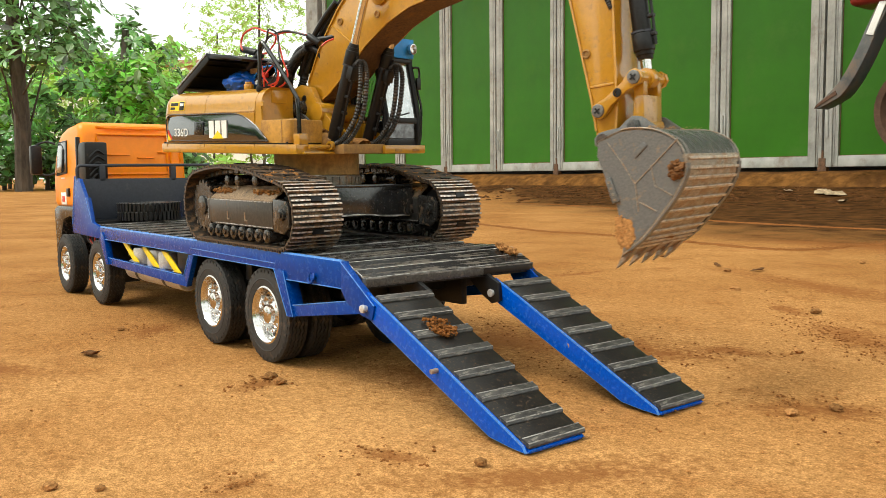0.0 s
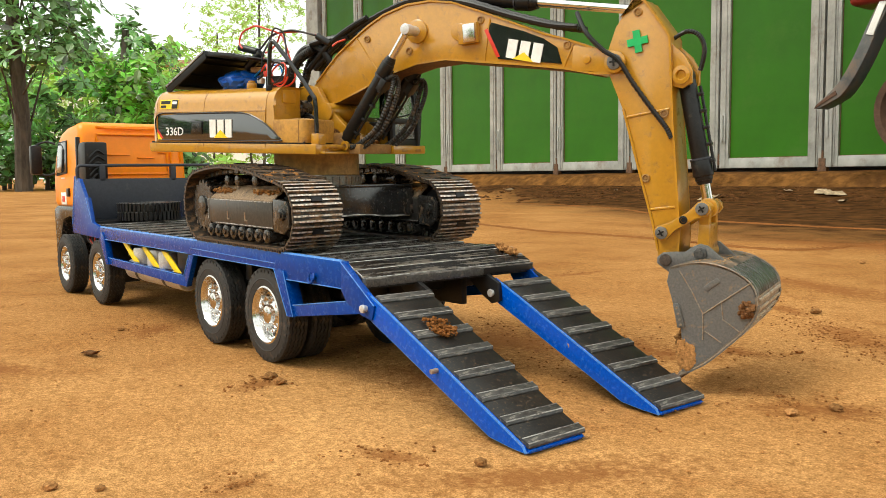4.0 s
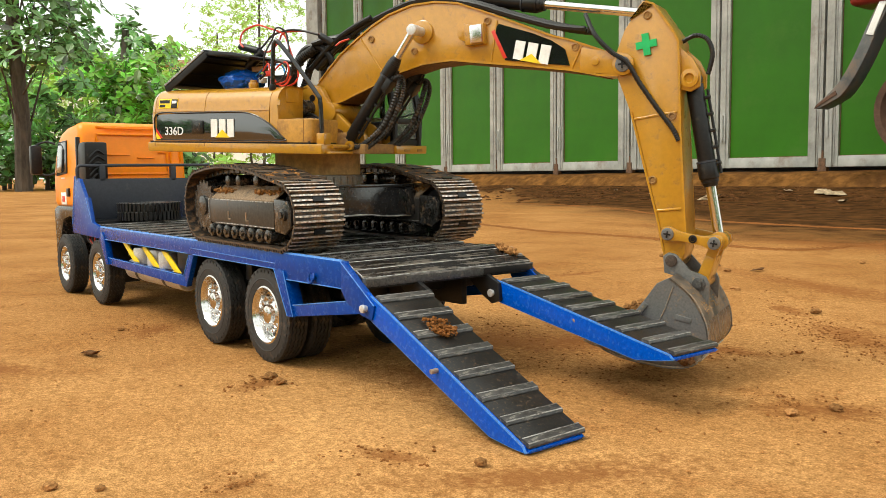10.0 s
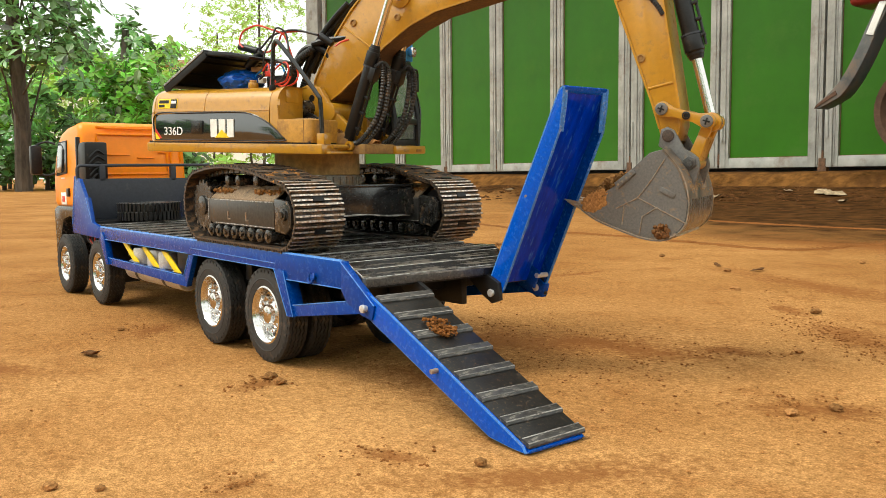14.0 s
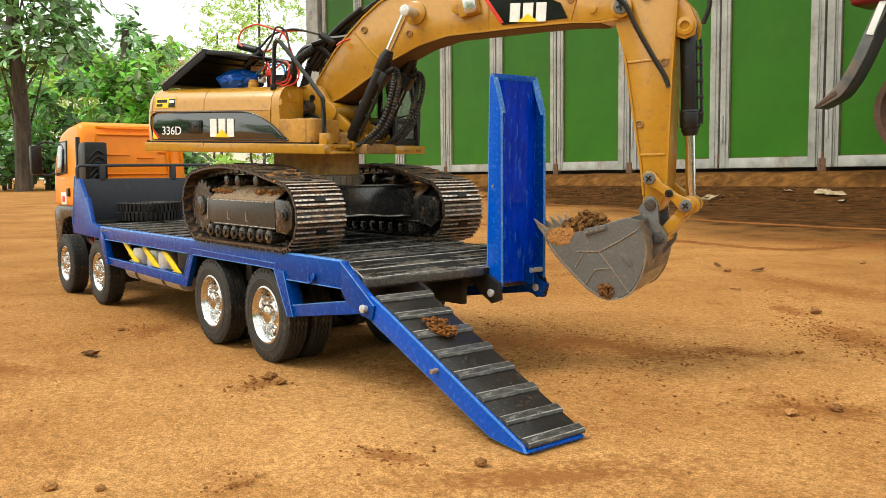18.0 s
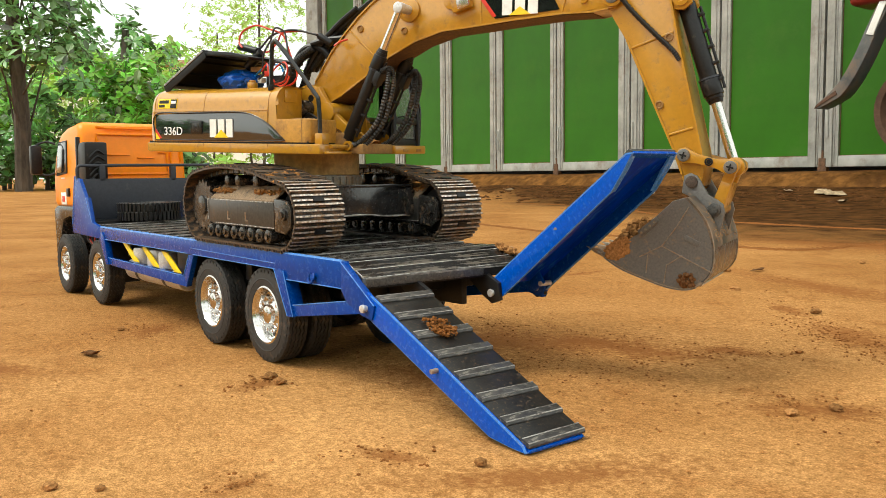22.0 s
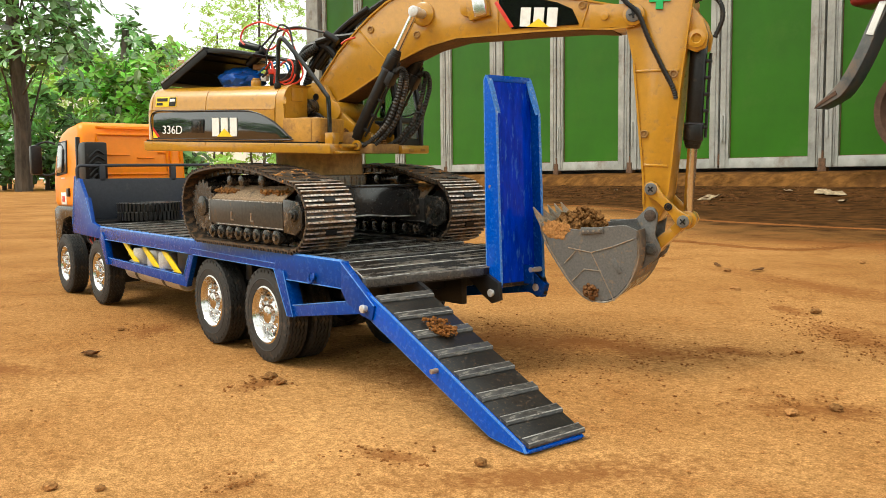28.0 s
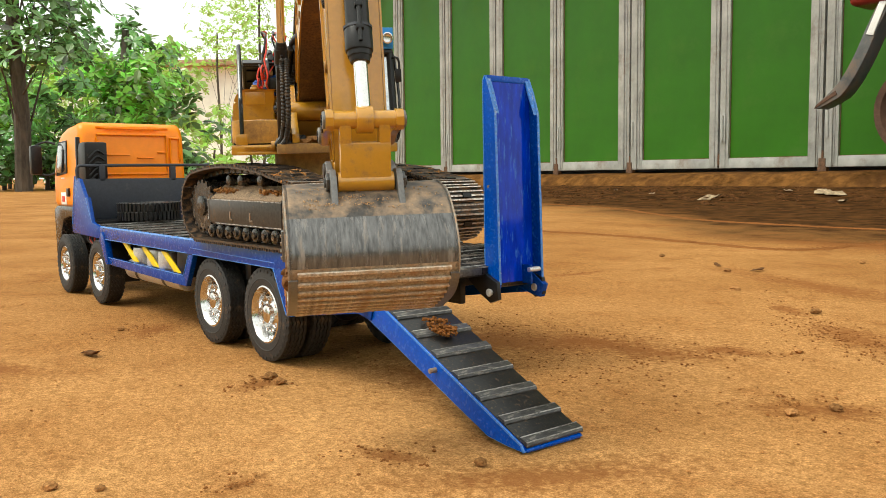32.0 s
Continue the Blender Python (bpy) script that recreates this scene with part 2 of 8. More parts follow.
def leaf_material(name, base, rnd):
    m = bpy.data.materials.new(name)
    m.use_nodes = True
    n, l = m.node_tree.nodes, m.node_tree.links
    b = n["Principled BSDF"]
    geo = n.new("ShaderNodeNewGeometry")
    hs = n.new("ShaderNodeHueSaturation")
    hs.inputs["Color"].default_value = (*base, 1)
    mr = n.new("ShaderNodeMapRange")
    mr.inputs["To Min"].default_value, mr.inputs["To Max"].default_value = 1 - rnd, 1 + rnd
    l.new(geo.outputs["Random Per Island"], mr.inputs["Value"])
    l.new(mr.outputs["Result"], hs.inputs["Value"])
    mh = n.new("ShaderNodeMapRange")
    mh.inputs["To Min"].default_value, mh.inputs["To Max"].default_value = 0.47, 0.53
    l.new(geo.outputs["Random Per Island"], mh.inputs["Value"])
    l.new(mh.outputs["Result"], hs.inputs["Hue"])
    l.new(hs.outputs["Color"], b.inputs["Base Color"])
    b.inputs["Roughness"].default_value = 0.26
    b.inputs["Specular IOR Level"].default_value = 1.0
    tr = n.new("ShaderNodeBsdfTranslucent")
    l.new(hs.outputs["Color"], tr.inputs["Color"])
    ms = n.new("ShaderNodeMixShader")
    ms.inputs["Fac"].default_value = 0.5
    l.new(b.outputs["BSDF"], ms.inputs[1])
    l.new(tr.outputs["BSDF"], ms.inputs[2])
    l.new(ms.outputs["Shader"], n["Material Output"].inputs["Surface"])
    return m


M_leaf_dark = leaf_material("dark_green_leaf", (0.18, 0.32, 0.11), 0.85)
M_leaf_mid = leaf_material("green_leaf", (0.32, 0.56, 0.11), 0.8)
M_leaf_lime = leaf_material("lime_green_leaf", (0.40, 0.58, 0.12), 0.5)


def ground_material():
    m = bpy.data.materials.new("sandy_soil")
    m.use_nodes = True
    n, l = m.node_tree.nodes, m.node_tree.links
    b = n["Principled BSDF"]
    tc = n.new("ShaderNodeTexCoord")

    def noise_tex(scale, detail=6.0, rough=0.6, src=None):
        t = n.new("ShaderNodeTexNoise")
        t.inputs["Scale"].default_value, t.inputs["Detail"].default_value, t.inputs["Roughness"].default_value = scale, detail, rough
        l.new(src or tc.outputs["Object"], t.inputs["Vector"])
        return t

    def ramp2(fac, a, b_, p0, p1):
        r = n.new("ShaderNodeValToRGB")
        r.color_ramp.elements[0].position, r.color_ramp.elements[1].position = p0, p1
        r.color_ramp.elements[0].color, r.color_ramp.elements[1].color = (*a, 1), (*b_, 1)
        l.new(fac, r.inputs["Fac"])
        return r.outputs["Color"]

    def mix(a, b_, fac, kind="MIX"):
        x = n.new("ShaderNodeMix")
        x.data_type, x.blend_type = "RGBA", kind
        for sock, v in (("A", a), ("B", b_), ("Factor", fac)):
            if isinstance(v, (tuple, float)):
                x.inputs[sock].default_value = v
            else:
                l.new(v, x.inputs[sock])
        return x.outputs["Result"]

    def stain(v):
        r = n.new("ShaderNodeMapRange")
        r.inputs["From Min"].default_value, r.inputs["From Max"].default_value = 2.70, 3.50
        r.inputs["To Min"].default_value, r.inputs["To Max"].default_value = 0.78, 0.0
        l.new(v, r.inputs["Value"])
        return r.outputs["Result"]

    wide = noise_tex(3.2, 5.0, 0.6)
    base = ramp2(wide.outputs["Fac"], (0.385, 0.186, 0.062), (0.580, 0.318, 0.124), 0.34, 0.64)
    patch = noise_tex(11.0, 8.0, 0.72)
    base = mix(base, (0.31, 0.130, 0.040, 1), ramp2(patch.outputs["Fac"], (0, 0, 0), (0.75, 0.75, 0.75), 0.52, 0.70))
    grain = noise_tex(900.0, 5.0, 0.8)
    base = mix(base, ramp2(grain.outputs["Fac"], (0.56, 0.52, 0.48), (1.38, 1.38, 1.38), 0.36, 0.66), 1.0, "MULTIPLY")
    gravel = noise_tex(430.0, 4.0, 0.7)
    base = mix(base, ramp2(gravel.outputs["Fac"], (0.76, 0.73, 0.69), (1.12, 1.12, 1.12), 0.36, 0.58), 1.0, "MULTIPLY")
    speck = n.new("ShaderNodeTexVoronoi")
    speck.inputs["Scale"].default_value = 260.0
    l.new(tc.outputs["Object"], speck.inputs["Vector"])
    base = mix(base, (0.20, 0.088, 0.032, 1), ramp2(speck.outputs["Distance"], (0.6, 0.6, 0.6), (0, 0, 0), 0.06, 0.15))
    mid = noise_tex(160.0, 8.0, 0.75)
    base = mix(base, ramp2(mid.outputs["Fac"], (0.72, 0.69, 0.65), (1.13, 1.13, 1.13), 0.36, 0.60), 1.0, "MULTIPLY")
    clot = noise_tex(52.0, 9.0, 0.8)
    base = mix(base, (0.22, 0.085, 0.026, 1), ramp2(clot.outputs["Fac"], (0, 0, 0), (0.68, 0.68, 0.68), 0.59, 0.69))
    # slightly lighter round one near point, darker and browner farther out
    off = n.new("ShaderNodeVectorMath")
    off.operation = "DISTANCE"
    off.inputs[1].default_value = (0.45, -0.30, 0.0)
    l.new(tc.outputs["Object"], off.inputs[0])
    wid = n.new("ShaderNodeMath")
    wid.operation = "MULTIPLY_ADD"
    wid.inputs[1].default_value = 0.9
    l.new(wide.outputs["Fac"], wid.inputs[0])
    l.new(off.outputs["Value"], wid.inputs[2])
    rim = n.new("ShaderNodeMapRange")
    rim.inputs["From Min"].default_value, rim.inputs["From Max"].default_value = 0.95, 1.75
    l.new(wid.outputs["Value"], rim.inputs["Value"])
    base = mix(mix(base, (1.05, 1.05, 1.05, 1), 1.0, "MULTIPLY"), mix(base, (0.82, 0.78, 0.72, 1), 1.0, "MULTIPLY"), rim.outputs["Result"])
    # stains of darker soil: centre, half length, half width, turn; the last two only tone down the farther ground
    for cx, cy, a, b_, turn_ in ((0.125, 0.405, 0.13, 0.045, -38), (-0.02, 0.53, 0.05, 0.018, -40), (-0.10, 0.15, 0.22, 0.085, 30), (0.00, 0.20, 0.11, 0.045, 10), (-0.02, -0.01, 0.09, 0.05, -20), (0.20, -0.10, 0.12, 0.03, 60), (0.08, 0.26, 0.06, 0.022, 10), (-0.10, -0.13, 0.035, 0.018, -60), (0.115, -0.152, 0.03, 0.014, 20), (-0.44, 0.61, 0.08, 0.02, 90), (-0.40, -0.10, 0.07, 0.03, -45), (-0.30, -0.28, 0.10, 0.03, 30), (0.22, 0.13, 0.06, 0.03, 40), (0.10, -0.24, 0.03, 0.012, -60), (-0.35, 1.45, 0.60, 0.14, -12), (-0.10, 0.75, 0.30, 0.05, -25)):
        mp2 = n.new("ShaderNodeMapping")
        mp2.vector_type = "TEXTURE"
        mp2.inputs["Location"].default_value = (cx, cy, 0)
        mp2.inputs["Rotation"].default_value = (0, 0, radians(turn_))
        mp2.inputs["Scale"].default_value = (a, b_, 1)
        l.new(tc.outputs["Object"], mp2.inputs["Vector"])
        ln = n.new("ShaderNodeVectorMath")
        ln.operation = "LENGTH"
        l.new(mp2.outputs["Vector"], ln.inputs[0])
        wob = n.new("ShaderNodeMath")
        wob.operation = "MULTIPLY_ADD"
        wob.inputs[1].default_value = 2.6
        l.new(patch.outputs["Fac"], wob.inputs[0])
        fleck = n.new("ShaderNodeMath")
        fleck.operation = "MULTIPLY_ADD"
        fleck.inputs[1].default_value = 2.4
        l.new(mid.outputs["Fac"], fleck.inputs[0])
        l.new(ln.outputs["Value"], fleck.inputs[2])
        l.new(fleck.outputs["Value"], wob.inputs[2])
        base = mix(base, (0.235, 0.088, 0.025, 1), stain(wob.outputs["Value"]))
    # darker strip of ground along the foot of the bank
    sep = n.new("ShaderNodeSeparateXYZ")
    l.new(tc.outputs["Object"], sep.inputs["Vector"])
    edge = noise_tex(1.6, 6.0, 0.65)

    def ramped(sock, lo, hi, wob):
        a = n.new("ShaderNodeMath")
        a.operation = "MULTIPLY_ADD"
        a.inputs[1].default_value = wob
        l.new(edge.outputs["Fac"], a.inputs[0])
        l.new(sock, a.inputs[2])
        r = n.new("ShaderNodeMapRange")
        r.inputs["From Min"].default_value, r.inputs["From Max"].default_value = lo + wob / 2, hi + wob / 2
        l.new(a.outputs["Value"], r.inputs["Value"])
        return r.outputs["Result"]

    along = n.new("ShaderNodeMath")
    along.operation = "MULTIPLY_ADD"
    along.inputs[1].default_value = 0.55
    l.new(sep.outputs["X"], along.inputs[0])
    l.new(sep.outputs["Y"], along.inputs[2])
    dark_strip = n.new("ShaderNodeMath")
    dark_strip.operation = "MULTIPLY"
    dark_strip.inputs[1].default_value = 0.96
    l.new(ramped(along.outputs["Value"], 1.05, 1.62, 2.3), dark_strip.inputs[0])
    base = mix(base, ramp2(patch.outputs["Fac"], (0.018, 0.007, 0.0025), (0.115, 0.050, 0.016), 0.40, 0.62), dark_strip.outputs["Value"])
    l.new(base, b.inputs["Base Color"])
    b.inputs["Roughness"].default_value = 0.93
    b.inputs["Specular IOR Level"].default_value = 0.03
    add = n.new("ShaderNodeMath")
    add.operation = "MULTIPLY_ADD"
    add.inputs[1].default_value = 0.35
    l.new(grain.outputs["Fac"], add.inputs[0])
    l.new(mid.outputs["Fac"], add.inputs[2])
    add2 = n.new("ShaderNodeMath")
    add2.operation = "MULTIPLY_ADD"
    add2.inputs[1].default_value = 0.8
    l.new(gravel.outputs["Fac"], add2.inputs[0])
    l.new(add.outputs["Value"], add2.inputs[2])
    bp = n.new("ShaderNodeBump")
    bp.inputs["Strength"].default_value, bp.inputs["Distance"].default_value = 0.8, 0.0026
    l.new(add2.outputs["Value"], bp.inputs["Height"])
    l.new(bp.outputs["Normal"], b.inputs["Normal"])
    return m


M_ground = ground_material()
M_bank = mat("earth_bank", (0.165, 0.074, 0.021), 0.95, var=0.34, scale=14, bump=0.9, dirt=(0.085, 0.038, 0.014), dirt_amount=0.42, dirt_scale=5.5, spec=0.03)


# ---- mesh helpers ----
def to_mesh(bm, name, smooth=True):
    me = bpy.data.meshes.new(name)
    bmesh.ops.recalc_face_normals(bm, faces=bm.faces)
    bm.to_mesh(me)
    bm.free()
    if smooth and len(me.polygons):
        me.polygons.foreach_set("use_smooth", [True] * len(me.polygons))
        me.set_sharp_from_angle(angle=radians(35))
    return me


def part(name, bm, material, parent=None, label="", m=None):
    """Links a bmesh (or mesh) as one object under a thing or part."""
    me = to_mesh(bm, name) if isinstance(bm, bmesh.types.BMesh) else bm
    if not me.materials:
        me.materials.append(material)
    ob = new(name, me)
    if parent:
        ob.parent = parent
    if m is not None:
        ob.matrix_local = m
    if label:
        ob["label"] = label
    return ob


def bevel_geom(bm, geom_faces, width, seg=2, angle=25.0):
    edges = {e for f in geom_faces for e in f.edges if e.is_manifold and e.calc_face_angle(0) > radians(angle)}
    if width > 0 and edges:
        bmesh.ops.bevel(bm, geom=list(edges), offset=width, segments=seg, profile=0.6, affect="EDGES", clamp_overlap=True)


def box(bm, x0, x1, y0, y1, z0, z1, bevel=0.0, seg=2, m=None):
    tmp = bmesh.new()
    bmesh.ops.create_cube(tmp, size=1.0, matrix=Matrix.LocRotScale(((x0 + x1) / 2, (y0 + y1) / 2, (z0 + z1) / 2), None, (abs(x1 - x0), abs(y1 - y0), abs(z1 - z0))))
    bevel_geom(tmp, tmp.faces, bevel, seg)
    return merge(bm, tmp, m)


def merge(bm, tmp, m=None):
    if m is not None:
        tmp.transform(m)
    me = bpy.data.meshes.new("tmp")
    tmp.to_mesh(me)
    tmp.free()
    bm.from_mesh(me)
    bpy.data.meshes.remove(me)
    return bm


def prism(bm, pts, y0, y1, bevel=0.0, seg=2, m=None, angle=25.0):
    """A side profile of (x, z) points, extruded from y0 to y1."""
    tmp = bmesh.new()
    vs = [tmp.verts.new((x, y0, z)) for x, z in pts]
    f = tmp.faces.new(vs)
    r = bmesh.ops.extrude_face_region(tmp, geom=[f])
    for v in r["geom"]:
        if isinstance(v, bmesh.types.BMVert):
            v.co.y = y1
    bmesh.ops.recalc_face_normals(tmp, faces=tmp.faces)
    bevel_geom(tmp, tmp.faces, bevel, seg, angle)
    return merge(bm, tmp, m)


def lathe(bm, prof, seg=32, m=None, wob=None):
    """Turns (radius, y) points round the y axis. wob: a shift of y, point by point, that alternates round the turn."""
    tmp = bmesh.new()
    rings = []
    for i in range(seg):
        a = 2 * math.pi * i / seg
        ring = []
        for j, (r, y) in enumerate(prof):
            dy = (wob[j] if i % 2 else -wob[j]) if wob else 0.0
            ring.append(tmp.verts.new((r * math.cos(a), y + dy, r * math.sin(a))))
        rings.append(ring)
    for i in range(seg):
        a, b = rings[i], rings[(i + 1) % seg]
        for j in range(len(prof) - 1):
            tmp.faces.new((a[j], a[j + 1], b[j + 1], b[j]))
    bmesh.ops.remove_doubles(tmp, verts=tmp.verts, dist=1e-6)
    return merge(bm, tmp, m)


def rod(bm, a, b, r, seg=14, r2=None, cap=True, bevel=0.0):
    """A round bar from a to b."""
    a, b = Vector(a), Vector(b)
    d = b - a
    tmp = bmesh.new()
    bmesh.ops.create_cone(tmp, cap_ends=cap, segments=seg, radius1=r, radius2=r if r2 is None else r2, depth=d.length)
    if bevel:
        bevel_geom(tmp, tmp.faces, bevel, 2, 50)
    tmp.transform(Matrix.Translation((a + b) / 2) @ d.to_track_quat("Z", "Y").to_matrix().to_4x4())
    return merge(bm, tmp)


def smooth_path(pts, n=8):
    """Catmull-Rom through the points."""
    pts = [Vector(q) for q in pts]
    out = []
    for i in range(len(pts) - 1):
        p0, p1, p2, p3 = pts[max(i - 1, 0)], pts[i], pts[i + 1], pts[min(i + 2, len(pts) - 1)]
        for k in range(n):
            t = k / n
            out.append(0.5 * ((2 * p1) + (p2 - p0) * t + (2 * p0 - 5 * p1 + 4 * p2 - p3) * t * t + (3 * p1 - p0 - 3 * p2 + p3) * t ** 3))
    out.append(pts[-1])
    return out


def tube(bm, pts, r, seg=8, ribs=0.0):
    """A bent round tube through pts; ribs: extra radius of every second ring, as on corrugated hose."""
    verts, faces = [], []
    up = Vector((0.13, 0.21, 0.97))
    for i, q in enumerate(pts):
        d = (pts[min(i + 1, len(pts) - 1)] - pts[max(i - 1, 0)]).normalized()
        s = d.cross(up).normalized()
        u = s.cross(d)
        rr = r + (ribs if i % 2 else 0.0)
        verts.append([bm.verts.new(q + (s * math.cos(2 * math.pi * k / seg) + u * math.sin(2 * math.pi * k / seg)) * rr) for k in range(seg)])
    for a, b in zip(verts, verts[1:]):
        for k in range(seg):
            bm.faces.new((a[k], a[(k + 1) % seg], b[(k + 1) % seg], b[k]))
    bm.faces.new(verts[0][::-1])
    bm.faces.new(verts[-1])
    return bm


def blob(bm, c, r, seed, squash=0.7, rough=0.35):
    """An uneven lump."""
    tmp = bmesh.new()
    bmesh.ops.create_icosphere(tmp, subdivisions=2, radius=1.0)
    off = Vector((seed * 7.3, seed * 3.1, seed * 1.7))
    for v in tmp.verts:
        k = 1 + rough * 1.6 * noise.noise(v.co * 1.3 + off) + rough * 0.8 * noise.noise(v.co * 3.1 + off)
        v.co = Vector((v.co.x * k, v.co.y * k, v.co.z * k * squash)) * r + Vector(c)
    return merge(bm, tmp)


def lump(bm, c, size, seed, rough=0.5, sub=3):
    """One crumbly heap: a squashed ball broken up by noise at two scales."""
    tmp = bmesh.new()
    bmesh.ops.create_icosphere(tmp, subdivisions=sub, radius=1.0)
    off = Vector((seed * 7.3, seed * 3.1, seed * 1.7))
    for v in tmp.verts:
        k = 1 + rough * (0.9 * noise.noise(v.co * 1.6 + off) + 0.6 * noise.noise(v.co * 4.3 + off) + 0.4 * noise.noise(v.co * 9.1 + off))
        v.co = Vector((v.co.x * k * size[0] + c[0], v.co.y * k * size[1] + c[1], v.co.z * k * size[2] + c[2]))
    return merge(bm, tmp)


def cluster(bm, c, size, count, r0, r1, seed):
    """A crumbly heap of many small lumps within an ellipsoid."""
    rng = random.Random(seed)
    for i in range(count):
        while True:
            v = Vector((rng.uniform(-1, 1), rng.uniform(-1, 1), rng.uniform(-1, 1)))
            if v.length < 1:
                break
        r = r0 + (r1 - r0) * rng.random() ** 2
        tmp = bmesh.new()
        bmesh.ops.create_icosphere(tmp, subdivisions=1, radius=r)
        for w in tmp.verts:
            w.co = w.co * rng.uniform(0.7, 1.25) + Vector((c[0] + v.x * size[0], c[1] + v.y * size[1], c[2] + v.z * size[2]))
        merge(bm, tmp)
    return bm


def B():
    return bmesh.new()


def empty(name, m=None, label="", category="", group=""):
    e = new(name)
    e.empty_display_size = 0.02
    if m is not None:
        e.matrix_world = m
    return tagged(e, label, category, group)


# ---- ground ----
def build_ground():
    coarse = [-900, -400, -180, -80, -40, -22, -14, -9, -6, -4, -2.6, -1.8]
    xs = coarse + list(np.arange(-1.3, 0.72, 0.0075)) + [0.8, 1.0, 1.4, 2, 3, 5, 9, 16, 30, 70, 180, 500, 900]
    ys = [-900, -400, -180, -70, -30, -14, -7, -3.5, -2, -1.2, -0.8] + list(np.arange(-0.55, 1.05, 0.0075)) + [1.15, 1.35, 1.6, 2.0, 2.6, 3.2, 3.5, 3.8, 4.0, 4.2, 4.35, 5, 7, 12, 25, 60, 180, 500, 900]
    verts, faces = [], []
    for y in ys:
        for x in xs:
            near = max(0.0, 1 - max(abs(x + 0.2) / 2.2, abs(y - 0.1) / 2.2))
            v = Vector((x, y, 0))
            h = 0.0022 * noise.noise(v * 9.0) + 0.0012 * noise.noise(v * 31.0) + (0.0009 * noise.noise(v * 62.0) if near else 0.0)
            # wheel ruts far over the yard
            rut = math.exp(-((y - 0.62 - 0.12 * x) / 0.03) ** 2) * 0.004 * (0.6 + noise.noise(v * 14))
            rise = 0.085 * min(1.0, max(0.0, (y - 3.2) / 1.0)) ** 1.5 if -9.0 < x < 6.0 and y < 4.6 else 0.0   # foot of the bank
            verts.append((x, y, (h + rut) * near - 0.0012 * near + rise))
    w = len(xs)
    for j in range(len(ys) - 1):
        for i in range(w - 1):
            a = j * w + i
            faces.append((a, a + 1, a + w + 1, a + w))
    me = bpy.data.meshes.new("ground")
    me.from_pydata(verts, [], faces)
    me.polygons.foreach_set("use_smooth", [True] * len(faces))
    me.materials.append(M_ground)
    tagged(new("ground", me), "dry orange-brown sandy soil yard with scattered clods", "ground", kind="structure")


build_ground()


